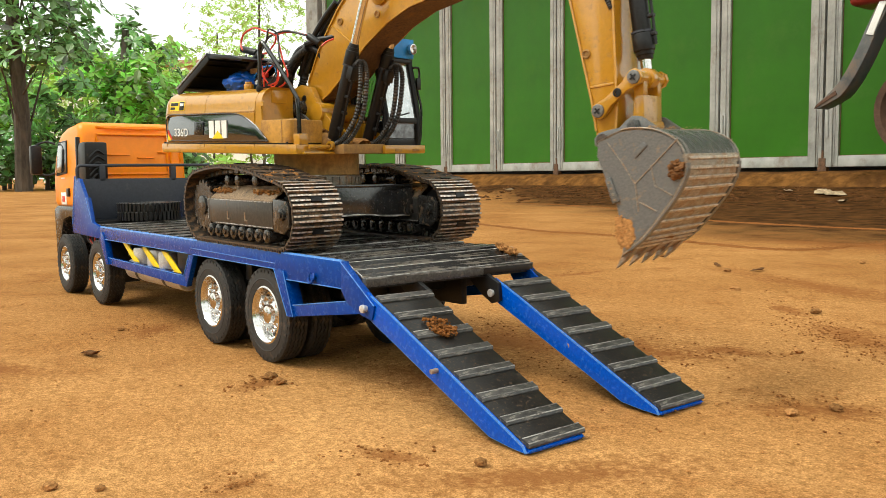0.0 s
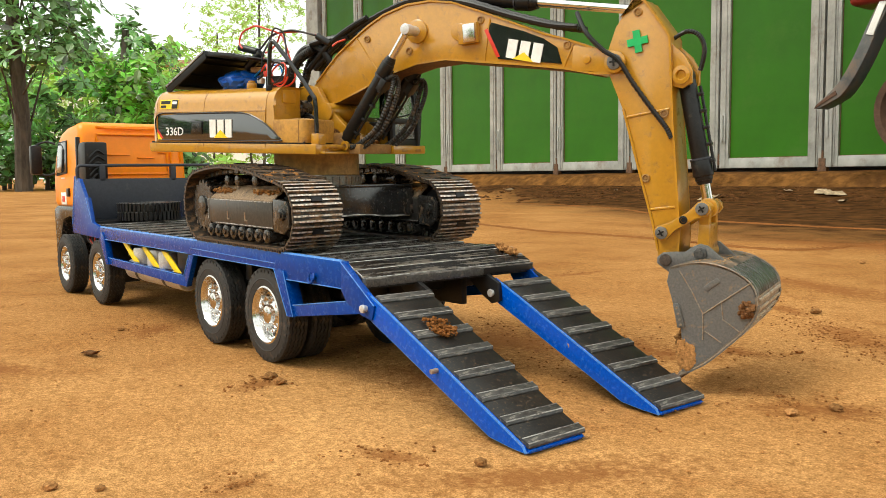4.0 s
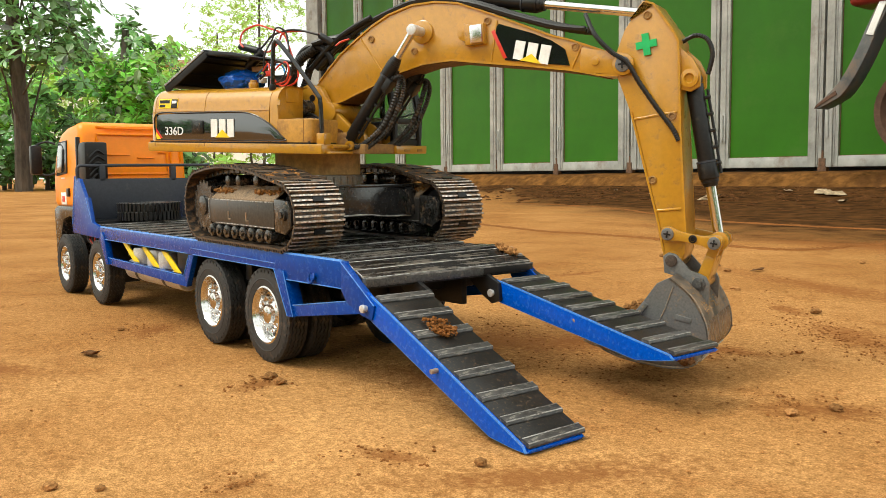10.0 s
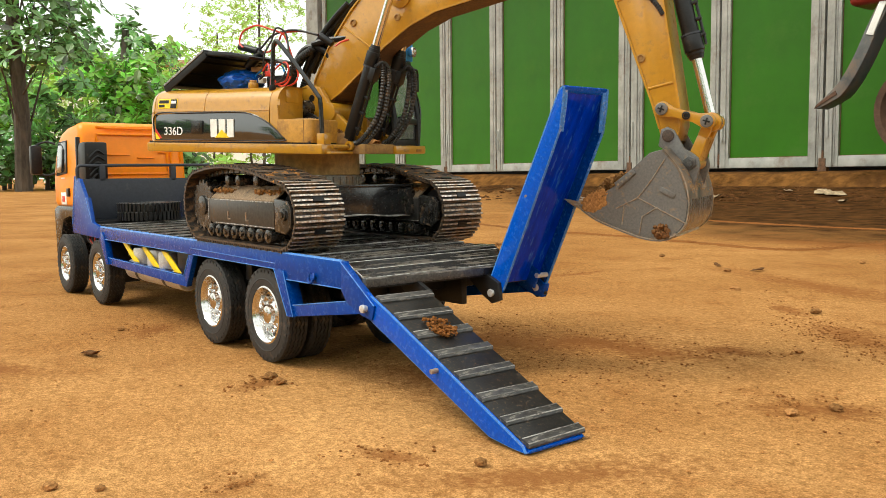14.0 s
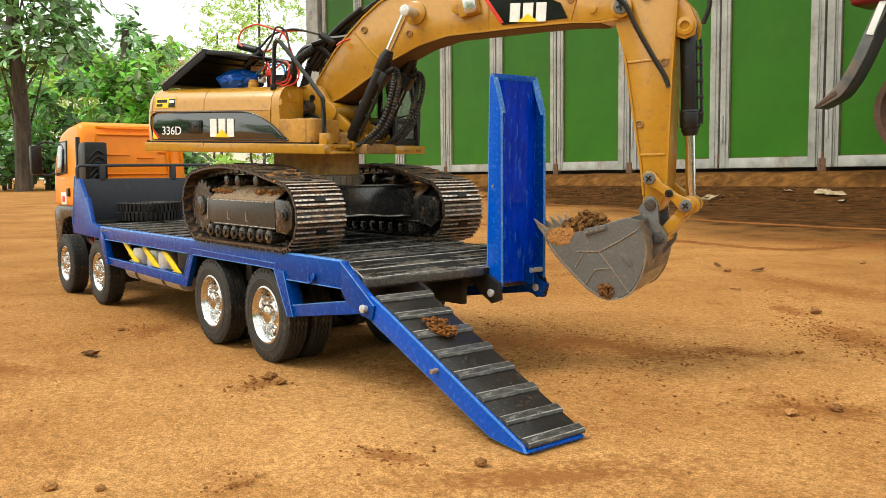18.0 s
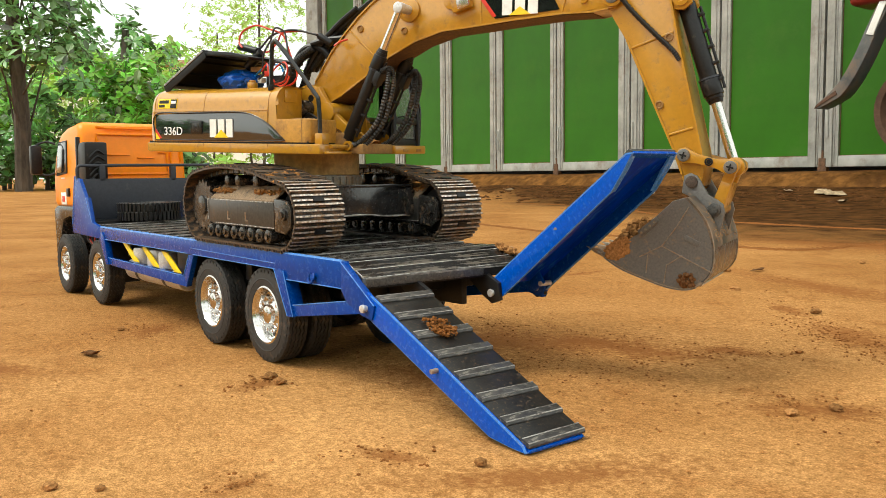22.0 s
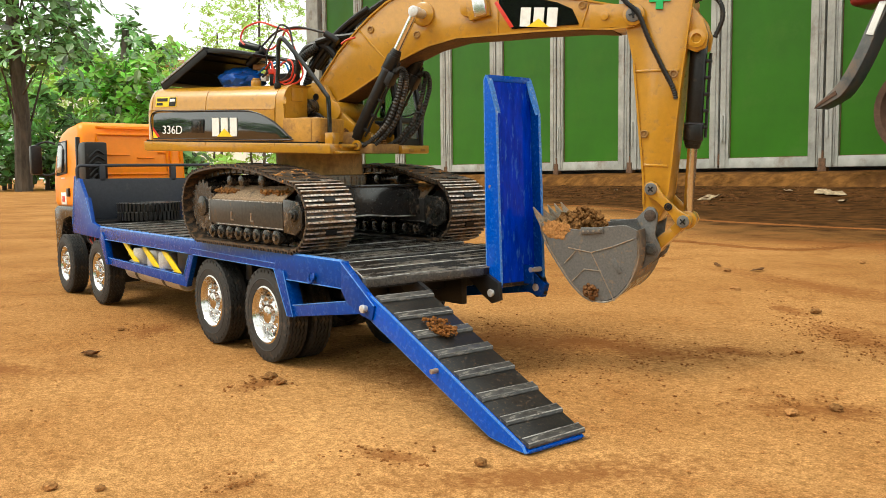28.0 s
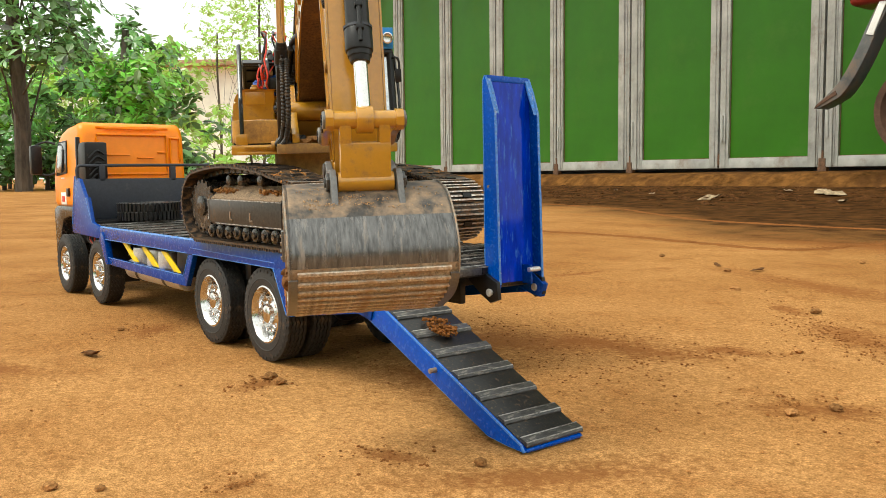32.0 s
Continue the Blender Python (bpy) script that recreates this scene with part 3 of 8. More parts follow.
def clods():
    rng = random.Random(5)
    verts, faces = [], []
    tmp = bmesh.new()
    bmesh.ops.create_icosphere(tmp, subdivisions=1, radius=1.0)
    base = [v.co.copy() for v in tmp.verts]
    fs = [tuple(v.index for v in f.verts) for f in tmp.faces]
    tmp.free()
    for k in range(9000):
        x, y = rng.uniform(-1.2, 0.55), rng.uniform(-0.42, 0.95)
        r = 0.0003 + 0.0014 * rng.random() ** 6
        if rng.random() < 0.012:
            r *= 1.9
        off = Vector((rng.random() * 50, rng.random() * 50, 0))
        i0 = len(verts)
        for b in base:
            s = 1 + 0.9 * noise.noise(b * 1.7 + off)
            verts.append((x + b.x * r * s, y + b.y * r * s * 0.9, b.z * r * 0.5 * s))
        faces += [tuple(i0 + q for q in f) for f in fs]
    me = bpy.data.meshes.new("soil_crumbs")
    me.from_pydata(verts, [], faces)
    me.materials.append(M_crumb)
    tagged(new("soil_crumbs", me), "loose small brown soil crumbs lying on the yard", "soil", kind="stuff")
    # trails and patches of dark turned-up soil: ends, spread and count
    verts, faces = [], []
    trails = [((-1.52, 1.405), (-1.21, 1.325), 0.012, 160), ((-1.21, 1.325), (-0.935, 1.325), 0.012, 160), ((-0.935, 1.325), (-0.634, 1.266), 0.012, 200), ((-0.634, 1.266), (-0.419, 1.25), 0.014, 160), ((-0.419, 1.25), (-0.35, 1.75), 0.018, 240),
              ((-2.2, 2.75), (-1.22, 2.10), 0.02, 200), ((-1.22, 2.10), (-0.55, 1.98), 0.02, 200), ((-0.10, 0.63), (0.03, 0.49), 0.016, 240), ((0.03, 0.46), (0.20, 0.33), 0.024, 900), ((0.04, 0.24), (0.12, 0.27), 0.018, 260),
              ((-0.11, -0.11), (-0.09, -0.15), 0.014, 140), ((-0.20, 0.00), (0.02, -0.02), 0.030, 260), ((-0.03, 0.07), (0.06, 0.11), 0.030, 200), ((-0.22, 0.18), (0.02, 0.20), 0.050, 500), ((0.10, -0.16), (0.13, -0.145), 0.014, 120), ((-0.44, 0.55), (-0.44, 0.67), 0.02, 160),
              ((-0.36, -0.14), (-0.44, -0.07), 0.025, 160), ((0.09, -0.23), (0.105, -0.255), 0.008, 80), ((0.20, 0.10), (0.24, 0.16), 0.03, 260), ((0.00, 0.20), (0.10, 0.08), 0.04, 360)]
    for (a, b, spread, count) in trails:
        for k in range(count * (3 if a[1] > 1 else 1)):
            u = rng.random()
            x, y = a[0] + (b[0] - a[0]) * u + rng.gauss(0, spread), a[1] + (b[1] - a[1]) * u + rng.gauss(0, spread)
            far = max(0.0, y - 0.7)
            r = (0.0003 + 0.0013 * rng.random() ** 4) * (1 + 0.7 * far)
            off = Vector((rng.random() * 50, rng.random() * 50, 0))
            i0 = len(verts)
            for c in base:
                w = 1 + 0.5 * noise.noise(c * 1.5 + off)
                verts.append((x + c.x * r * w, y + c.y * r * w * 0.9, r * 0.05 + c.z * r * 0.5 * w))
            faces += [tuple(i0 + q for q in f) for f in fs]
    # thin wheel tracks pressed across the yard: low crumbling ridges
    for track in (((-1.62, 1.43), (-1.21, 1.325), (-0.935, 1.325), (-0.634, 1.266), (-0.419, 1.25), (-0.36, 1.52), (-0.30, 1.90)), ((-3.0, 2.95), (-2.2, 2.75), (-1.62, 2.36), (-1.22, 2.10), (-0.86, 2.02), (-0.30, 1.98))):
        line = smooth_path([(x, y, 0) for x, y in track], 40)
        i0 = len(verts)
        for i, q in enumerate(line):
            d = (line[min(i + 1, len(line) - 1)] - line[max(i - 1, 0)]).normalized()
            side = Vector((-d.y, d.x, 0))
            wob = noise.noise(q * 9.0)
            for k, z in ((-1.0, -0.002), (-0.4, 0.0022), (0.3, 0.0030), (1.0, -0.002)):
                c = q + side * (k * (0.011 + 0.010 * noise.noise(q * 23.0 + Vector((k, 0, 0)))) + 0.010 * wob)
                verts.append((c.x, c.y, z + 0.0022 * noise.noise(q * 31.0 + Vector((0, k, 0)))))
        for i in range(len(line) - 1):
            faces += [(i0 + 4 * i + k, i0 + 4 * i + k + 1, i0 + 4 * i + k + 5, i0 + 4 * i + k + 4) for k in range(3)]
    me = bpy.data.meshes.new("turned_soil")
    me.from_pydata(verts, [], faces)
    me.materials.append(M_turned)
    tagged(new("turned_soil", me), "trails of dark turned-up soil over the yard", "soil", kind="stuff")
    # crumbled dark soil and dead leaves along the foot of the bank
    verts, faces = [], []
    for k in range(2600):
        x, y = rng.uniform(-6.5, 0.2), 4.12 - abs(rng.gauss(0, 0.42))
        r = (0.004 + 0.020 * rng.random() ** 4) * (0.7 if y > 3.9 else 1.0)
        z0 = 0.085 * min(1.0, max(0.0, (y - 3.2) / 1.0)) ** 1.5
        off = Vector((rng.random() * 50, rng.random() * 50, 0))
        i0 = len(verts)
        for c in base:
            w = 1 + 0.6 * noise.noise(c * 1.5 + off)
            verts.append((x + c.x * r * w * 1.3, y + c.y * r * w, z0 + c.z * r * 0.55 * w))
        faces += [tuple(i0 + q for q in f) for f in fs]
    me = bpy.data.meshes.new("damp_soil")
    me.from_pydata(verts, [], faces)
    me.materials.append(M_dark_clod)
    tagged(new("damp_soil", me), "crumbled dark soil along the foot of the bank", "soil", kind="stuff")
    for i, (x, y, L) in enumerate([(-2.20, 3.62, 0.10), (-2.16, 3.50, 0.08), (-1.72, 3.86, 0.11), (-1.62, 3.80, 0.13), (-1.95, 3.95, 0.05), (-4.05, 3.85, 0.08), (-3.1, 3.9, 0.04), (-1.45, 3.55, 0.05), (-1.2, 3.7, 0.07), (-2.7, 3.75, 0.04)]):
        z0 = 0.085 * min(1.0, max(0.0, (y - 3.2) / 1.0)) ** 1.5
        bm = prism(B(), [(-L / 2, 0), (-L * 0.2, L * 0.16), (L * 0.2, L * 0.08), (L / 2, L * 0.2), (L * 0.2, 0.0), (-L * 0.2, L * 0.02)], -L * 0.22, L * 0.22, 0.001)
        tagged(part("dead_leaf", bm, M_litter, m=pose(x, y, z0 + 0.004, 0, 0, 15 + 47 * i)), "pale curled dead leaf on the dark soil", "leaf", "dead leaves")
    spots = [(-0.107, -0.113, 0.006), (-0.088, -0.115, 0.005), (0.221, 0.106, 0.0045), (0.235, 0.14, 0.0045), (-0.29, 0.82, 0.006), (0.041, -0.32, 0.004), (0.06, -0.30, 0.003),
             (0.16, -0.12, 0.004), (0.30, 0.20, 0.005), (-0.42, -0.13, 0.004), (0.12, 0.30, 0.004), (0.02, 0.52, 0.006), (-0.15, 0.62, 0.007), (-0.52, 0.95, 0.006), (-0.2, 1.1, 0.005), (0.33, 0.02, 0.004)]
    for i, (x, y, r) in enumerate(spots):
        ob = part("soil_clod", lump(B(), (0, 0, r * 0.3), (r, r * 0.85, r * 0.55), i + 3, 0.4), M_clod, m=pose(x, y, 0, 0, 0, i * 50))
        tagged(ob, "dark brown lump of dried soil on the ground", "soil clod", "soil clods")
    for i, (x, y, L) in enumerate([(-0.305, -0.196, 0.024), (-0.26, 0.86, 0.026), (-0.35, 0.88, 0.022)]):
        bm = B()
        prism(bm, [(-L / 2, 0), (-L * 0.2, 0.0028), (L * 0.2, 0.002), (L / 2, 0.004), (L * 0.2, 0.0), (-L * 0.2, 0.0005)], -L * 0.16, L * 0.16, 0.0003)
        tagged(part("dry_leaf", bm, M_dry, m=pose(x, y, 0.0008, 0, 0, 20 + 60 * i)), "curled dry brown leaf lying on the soil", "leaf", "dry leaves")


clods()


# ---- garage front: earth bank, folding doors, posts ----
WALL_Y = 4.40


def build_bank():
    verts, faces = [], []
    xs = np.arange(-9.0, 2.0, 0.035)
    prof = [(4.08, 0.035), (4.13, 0.070), (4.17, 0.098), (4.21, 0.130), (4.26, 0.150), (4.33, 0.160), (4.60, 0.165)]
    for x in xs:
        for y, z in prof:
            v = Vector((x * 2.2, y * 5, z * 9))
            k = 0.022 * noise.noise(v) + 0.016 * noise.noise(v * 3.1) + 0.010 * noise.noise(v * 8.7)
            verts.append((float(x), y + k, z + (k * 0.8 if z < 0.15 else k * 0.25)))
    w = len(prof)
    for i in range(len(xs) - 1):
        for j in range(w - 1):
            a = i * w + j
            faces.append((a, a + 1, a + w + 1, a + w))
    me = bpy.data.meshes.new("bank")
    me.from_pydata(verts, [], faces)
    me.polygons.foreach_set("use_smooth", [True] * len(faces))
    me.materials.append(M_bank)
    tagged(new("trim_bank", me), "low crumbling earth bank under the garage doors", "bank", kind="structure")


build_bank()


POSTS = (-7.48, -6.80, -6.12, -5.421, -4.763, -4.083, -3.378, -2.668, -1.985, -1.28, -0.60, 0.10, 0.80)
STILE = (0.070, 0.070, 0.070, 0.074, 0.075, 0.066, 0.106, 0.070, 0.090, 0.070, 0.070, 0.090, 0.070)   # half width of the frame at each joint


def door_leaf(i):
    xa, xb = POSTS[i], POSTS[i + 1]
    y, z0, z1 = WALL_Y, 0.187, 3.1
    d = empty("door_%d" % (i + 1), pose(xa, y, z0), "green sheet-metal folding door leaf with grey galvanised frame", "door")
    d["kind"] = "structure"
    W, H = xb - xa, z1 - z0
    bm = box(B(), 0.05, W - 0.05, -0.004, 0.006, 0.05, H - 0.05)
    part("panel", bm, M_green, d)
    bm = box(B(), STILE[i], W - STILE[i + 1], -0.0065, -0.0035, 0.060, 0.0655)
    for a in (STILE[i], W - STILE[i + 1] - 0.004):
        box(bm, a, a + 0.004, -0.0065, -0.0035, 0.0655, H - 0.07)
    part("rust_line", bm, M_rust, d, "rusty seam round the sheet")
    for k, (a, b) in enumerate(((0.007, STILE[i]), (W - STILE[i + 1], W - 0.007))):
        bm = box(B(), a, b, -0.022, 0.020, 0, H, 0.003)
        box(bm, a + 0.016, b - 0.020, -0.027, -0.020, 0.01, H - 0.01, 0.002)
        if b - a > 0.08:                      # second post of a folding pair
            box(bm, (a + b) / 2 - 0.010, (a + b) / 2 + 0.012, -0.036, -0.020, 0.0, H, 0.003)
        part("stile", bm, M_greydoor, d)
    part("bottom_rail", box(B(), STILE[i], W - STILE[i + 1], -0.020, 0.018, 0, 0.062, 0.003), M_greydoor, d)
    part("top_rail", box(B(), STILE[i], W - STILE[i + 1], -0.020, 0.018, H - 0.07, H, 0.003), M_greydoor, d)
    bm = box(B(), 0.016, 0.052, -0.032, -0.027, 0.16, 0.34, 0.002)
    rod(bm, (0.034, -0.036, 0.17), (0.034, -0.036, 0.33), 0.006, 8)
    part("drop_bolt", bm, M_greydoor, d)
    bm = rod(B(), (0.0, -0.018, 0.020), (0.0, -0.018, 0.095), 0.0075, 8)
    rod(bm, (0.0, -0.018, 1.6), (0.0, -0.018, 1.68), 0.0075, 8)
    part("hinge", bm, M_rust, d, "rusty hinge between two leaves")
    if i in (3, 5, 6, 8):
        bm = B()
        rod(bm, (0.0, -0.03, -0.015), (0.0, 0.01, -0.015), 0.028, 14, bevel=0.004)
        box(bm, -0.02, 0.02, -0.03, 0.01, 0.0, 0.05, 0.003)
        part("roller", bm, M_rust, d)
    if i == 5:
        bm = tube(B(), smooth_path([(0.030, -0.022, 1.48), (0.030, -0.060, 1.48), (0.030, -0.064, 1.44), (0.030, -0.064, 1.34), (0.030, -0.060, 1.30), (0.030, -0.022, 1.30)], 4), 0.008, 8)
        part("pull_handle", bm, M_rust, d, "dark rusty pull handle")


for i in range(len(POSTS) - 1):
    door_leaf(i)


def build_garage():
    bm = box(B(), POSTS[0] - 0.30, POSTS[0] - 0.06, 4.36, 4.62, 0.0, 3.4, 0.006)
    tagged(part("wall_post", bm, M_greydoor), "grey galvanised corner post of the garage", "post", kind="structure")
    bm = box(B(), POSTS[0] - 0.3, POSTS[-1], 4.30, 4.62, 3.12, 3.75, 0.01)
    tagged(part("wall_lintel", bm, M_greydoor), "grey lintel over the folding doors", "lintel", kind="structure")
    bm = box(B(), POSTS[0] - 0.1, POSTS[-1], 4.55, 4.75, 0.0, 3.4)
    tagged(part("wall_back", bm, M_charcoal), "dark wall behind the folding doors", "wall", kind="structure")
    # overhang out of view, added to keep sky light off the doors
    bm = prism(B(), [(2.70, 3.70), (5.2, 4.3), (5.2, 4.36), (2.70, 3.76)], 0, 1, 0)
    for v in bm.verts:
        v.co = Vector((-9.0 + v.co.y * 10.6, v.co.x, v.co.z))
    tagged(part("roof_eave", bm, M_charcoal), "unseen overhang added to shade the garage doors", "roof", kind="structure")
    bm = box(B(), POSTS[-1], POSTS[-1] + 0.7, 4.35, 4.65, 0.0, 3.6)
    tagged(part("wall_side", bm, M_wall), "pale rendered wall beside the garage doors", "wall", kind="structure")


build_garage()


def build_belt():
    """An unseen belt of leaves, added to block low sky behind the camera."""
    rng = random.Random(77)
    verts, faces = [], []
    for k in range(5200):
        a = rng.uniform(-2.55, 0.55)
        d = rng.uniform(11.0, 15.0)
        if -2.09 < a < -1.84:                 # gap that lets the side decal mirror bright sky
            continue
        c = Vector((0.5 + d * math.cos(a), -0.4 + d * math.sin(a), rng.uniform(0.0, 1.0) ** 0.8 * (2.4 + 0.8 * math.sin(a * 7) + 0.6 * math.sin(a * 17))))
        u = Vector((rng.gauss(0, 1), rng.gauss(0, 1), rng.gauss(0, 1))).normalized()
        v = u.cross(Vector((rng.gauss(0, 1), rng.gauss(0, 1), rng.gauss(0, 1)))).normalized()
        L, i = rng.uniform(0.25, 0.5), len(verts)
        verts += [c - u * L, c + v * L * 0.4, c + u * L, c - v * L * 0.4]
        faces.append((i, i + 1, i + 2, i + 3))
    me = bpy.data.meshes.new("tree_belt")
    me.from_pydata(verts, [], faces)
    me.materials.append(M_leaf_dark)
    tagged(new("tree_belt", me), "unseen belt of dark leaves added to dim near-side light and reflections", "trees", kind="stuff")


build_belt()


# ---- truck ----
W, RW, HZ = 0.0885, 0.0513, 0.0674          # half width of the bed, ramp width, hinge height
WR = 0.042                                   # tyre radius
RAMP_LEN = 0.1766


def deck_z(x, y=0.0):
    return 0.0985 - 0.010 * (x + 0.033) + 0.0105 * y


def tyre_mesh(width, name):
    h = width / 2
    prof = [(0.0245, -h * 0.80), (0.0262, -h * 0.96), (0.030, -h), (0.0355, -h * 0.98), (0.0395, -h * 0.90)]
    wob = [0.0] * 5
    ribs = 5
    rw = 2 * h * 0.86 / ribs
    y = -h * 0.86
    for k in range(ribs):
        prof += [(0.0405, y), (WR, y + rw * 0.10), (WR, y + rw * 0.80), (0.0405, y + rw * 0.90)]
        amp = 0.0009 if 0 < k < ribs - 1 else 0.0005
        wob += [amp] * 4
        y += rw
    prof += [(0.0395, h * 0.90), (0.0355, h * 0.98), (0.030, h), (0.0262, h * 0.96), (0.0245, h * 0.80)]
    wob += [0.0] * 5
    bm = lathe(B(), prof, 72, wob=wob)
    # shoulder blocks
    for i in range(36):
        a = 2 * math.pi * i / 36
        for s in (-1, 1):
            box(bm, -0.0013, 0.0013, s * h * 0.82, s * h * 0.955, 0.0375, 0.0401, 0.0, m=Matrix.Rotation(a, 4, "Y"))
    # side wall ring
    for s in (-1, 1):
        lathe(bm, [(0.0315, s * h * 1.0), (0.0322, s * h * 1.035), (0.033, s * h * 1.0)], 48)
    return to_mesh(bm, name)


def rim_mesh(front):
    # outer side is -y
    if front:
        prof = [(0.0248, 0.009), (0.0250, -0.0085), (0.0258, -0.0100), (0.0245, -0.0105), (0.0232, -0.0092), (0.0205, -0.0065), (0.0185, -0.0055), (0.0160, -0.0078), (0.0120, -0.0090), (0.0080, -0.0092), (0.0075, -0.0118), (0.0050, -0.0128), (0.0, -0.0130)]
    else:
        prof = [(0.0248, 0.009), (0.0250, -0.0085), (0.0258, -0.0100), (0.0245, -0.0106), (0.0230, -0.0090), (0.0215, -0.0050), (0.0205, -0.0020), (0.0185, -0.0012), (0.0130, -0.0012), (0.0112, -0.0030), (0.0085, -0.0046), (0.0078, -0.0085), (0.0060, -0.0098), (0.0, -0.0100)]
    bm = lathe(B(), prof, 40)
    return to_mesh(bm, "rim")


TYRE, TYRE_F = tyre_mesh(0.0215, "tyre"), tyre_mesh(0.0235, "tyre")
for me_ in (TYRE, TYRE_F):
    me_.materials.append(M_tyre)
RIM_R, RIM_F = rim_mesh(False), rim_mesh(True)
NUT = to_mesh(rod(B(), (0, 0, 0), (0, -0.0050, 0), 0.0019, 6, bevel=0.0004), "wheel_nut")
for me_ in (RIM_R, RIM_F, NUT):
    me_.materials.append(M_chrome)
HOLE = to_mesh(rod(B(), (0, 0, 0), (0, -0.0004, 0), 0.0023, 10), "rim_hole")
HOLE.materials.append(M_black)


def wheel(truck, x, side, front, inner=False):
    """side -1: the driver's side of the bed."""
    yo = 0.0866 - (0.0118 if front else 0.0108) - (0.0245 if inner else 0.0)
    w = new("wheel")
    w.parent = truck
    w.matrix_local = pose(x, side * yo, WR, 0, 0, 0 if side < 0 else 180)
    part("tyre", TYRE_F if front else TYRE, None, w)
    if inner:
        return
    part("rim", RIM_F if front else RIM_R, None, w, "chrome rim")
    rad, yy, ry, rr = (0.0128, -0.0070, -0.0092, 0.0190) if front else (0.0145, -0.0010, 0.0030, 0.0)
    for k in range(10):
        a = 2 * math.pi * k / 10
        part("wheel_nut", NUT, None, w, m=pose(rad * math.cos(a), yy, rad * math.sin(a)))
    for k in range(10):
        a = 2 * math.pi * (k + 0.5) / 10
        if front:
            part("rim_hole", HOLE, None, w, m=pose(0.0178 * math.cos(a), -0.0066, 0.0178 * math.sin(a)))
        else:
            part("rim_hole", HOLE, None, w, m=pose(0.0188 * math.cos(a), -0.0014, 0.0188 * math.sin(a)))


def ramp_build(truck, side):
    """A loading ramp along +x from its hinge at the origin; y from 0 to RW."""
    r = new("loading_ramp")
    r.parent = truck
    r["label"] = "blue steel loading ramp with black sheet and tread bars"
    L, T = RAMP_LEN, 0.0125
    wedge = [(-0.006, 0.0105), (-0.004, -0.004), (0.004, -0.0065), (L - 0.030, -0.0060), (L - 0.012, -0.0005), (L + 0.001, 0.0045), (L - 0.003, 0.0070), (0.02, 0.0105)]
    part("side_plate", prism(B(), wedge, 0.0, 0.0022, 0.0005), M_blue_lit, r)
    low = [(x, min(z, 0.0055)) for x, z in wedge]
    part("side_plate", prism(B(), low, RW - 0.0022, RW, 0.0003), M_blue, r)
    rim = [(0.0, 0.0105), (0.02, 0.0105), (L - 0.003, 0.0070), (L + 0.001, 0.0046)]
    part("worn_edge", prism(B(), [(x, z + 0.0002) for x, z in rim] + [(x - 0.0005, z - 0.0009) for x, z in reversed(rim)], -0.0002, 0.0009), M_blue_worn, r, "rubbed pale edge")
    # pressed tray under the sheet
    bm = prism(B(), [(0.006, 0.0040), (L - 0.030, 0.0035), (L - 0.001, 0.0042), (L - 0.001, 0.0058), (0.006, 0.0068)], 0.0022, RW - 0.0022, 0.0)
    part("tray", bm, M_blue_floor, r, "glossy ramp underside with sky sheen streaks in its colour")
    toe = [(L - 0.031, -0.0058), (L - 0.029, -0.0052), (L - 0.0115, -0.0002), (L + 0.001, 0.0046), (L - 0.001, 0.0052), (L - 0.014, 0.0012)]
    for ya, yb in ((0.0022, 0.006), (RW - 0.006, RW - 0.0022)):
        part("toe_edge", prism(B(), toe, ya, yb, 0.0002), M_blue_worn, r, "worn bright toe edge")
    part("toe_bar", box(B(), L - 0.004, L + 0.0012, 0.0022, RW - 0.0022, 0.0036, 0.0058, 0.0006), M_blue_lit, r)
    sheet = prism(B(), [(0.003, 0.0069), (L - 0.006, 0.0060), (L - 0.006, 0.0072), (0.02, 0.0098), (0.003, 0.0098)], 0.0024, RW + 0.0003, 0.0003)
    part("sheet", sheet, M_tread, r, "black ramp sheet")
    for k in range(8):
        x = 0.0060 + k * 0.0242 - (0.0028 if k == 7 else 0.0)
        top = 0.0099 - 0.0026 * max(0.0, (x - 0.02) / (L - 0.02))
        tilt = random.Random(k + 9 * side).uniform(-0.6, 0.6)
        bm = prism(B(), [(-0.0042, -0.001), (-0.0042, 0.0006), (-0.0028, 0.0018), (0.0024, 0.0020), (0.0040, 0.0006), (0.0040, -0.001)], 0.0024, RW + 0.0004, 0.0002)
        bar = part("tread_bar", bm, M_bar, r, m=pose(x, 0, top, 0, 0, tilt))
        for xe in (-0.0030, 0.0024):
            part("rubbed_edge", rod(B(), (xe, 0.0026, 0.0018), (xe, RW + 0.0002, 0.0018), 0.00042, 6), M_scuff, bar)
    bm = rod(B(), (0.0865, -0.0050 if side < 0 else 0.0, 0.0028), (0.087, 0.002, 0.0035), 0.0017, 10)
    part("side_pin", bm, M_ridge, r, "dull steel pin")
    bm = B()
    rod(bm, (0.016, RW - 0.016, -0.0052), (0.016, RW - 0.004, -0.0052), 0.0022, 10)
    part("hinge_pin", bm, M_steel, r, "bright steel pins")
    part("stiffener", prism(B(), [(0.004, -0.0066), (0.020, -0.0064), (0.02, 0.004), (0.004, 0.004)], RW - 0.0150, RW - 0.0132, 0.0003), M_blue, r)
    # rubbed pale lower edges of both side plates
    for y in (0.0002, RW - 0.0024):
        low = [(0.006, -0.0066), (L - 0.030, -0.0061), (L - 0.012, -0.0006), (L + 0.0008, 0.0044)]
        part("worn_edge", prism(B(), [(x, z - 0.0002) for x, z in low] + [(x, z + 0.0006) for x, z in reversed(low)], y, y + 0.0022), M_blue_worn, r)
    return r


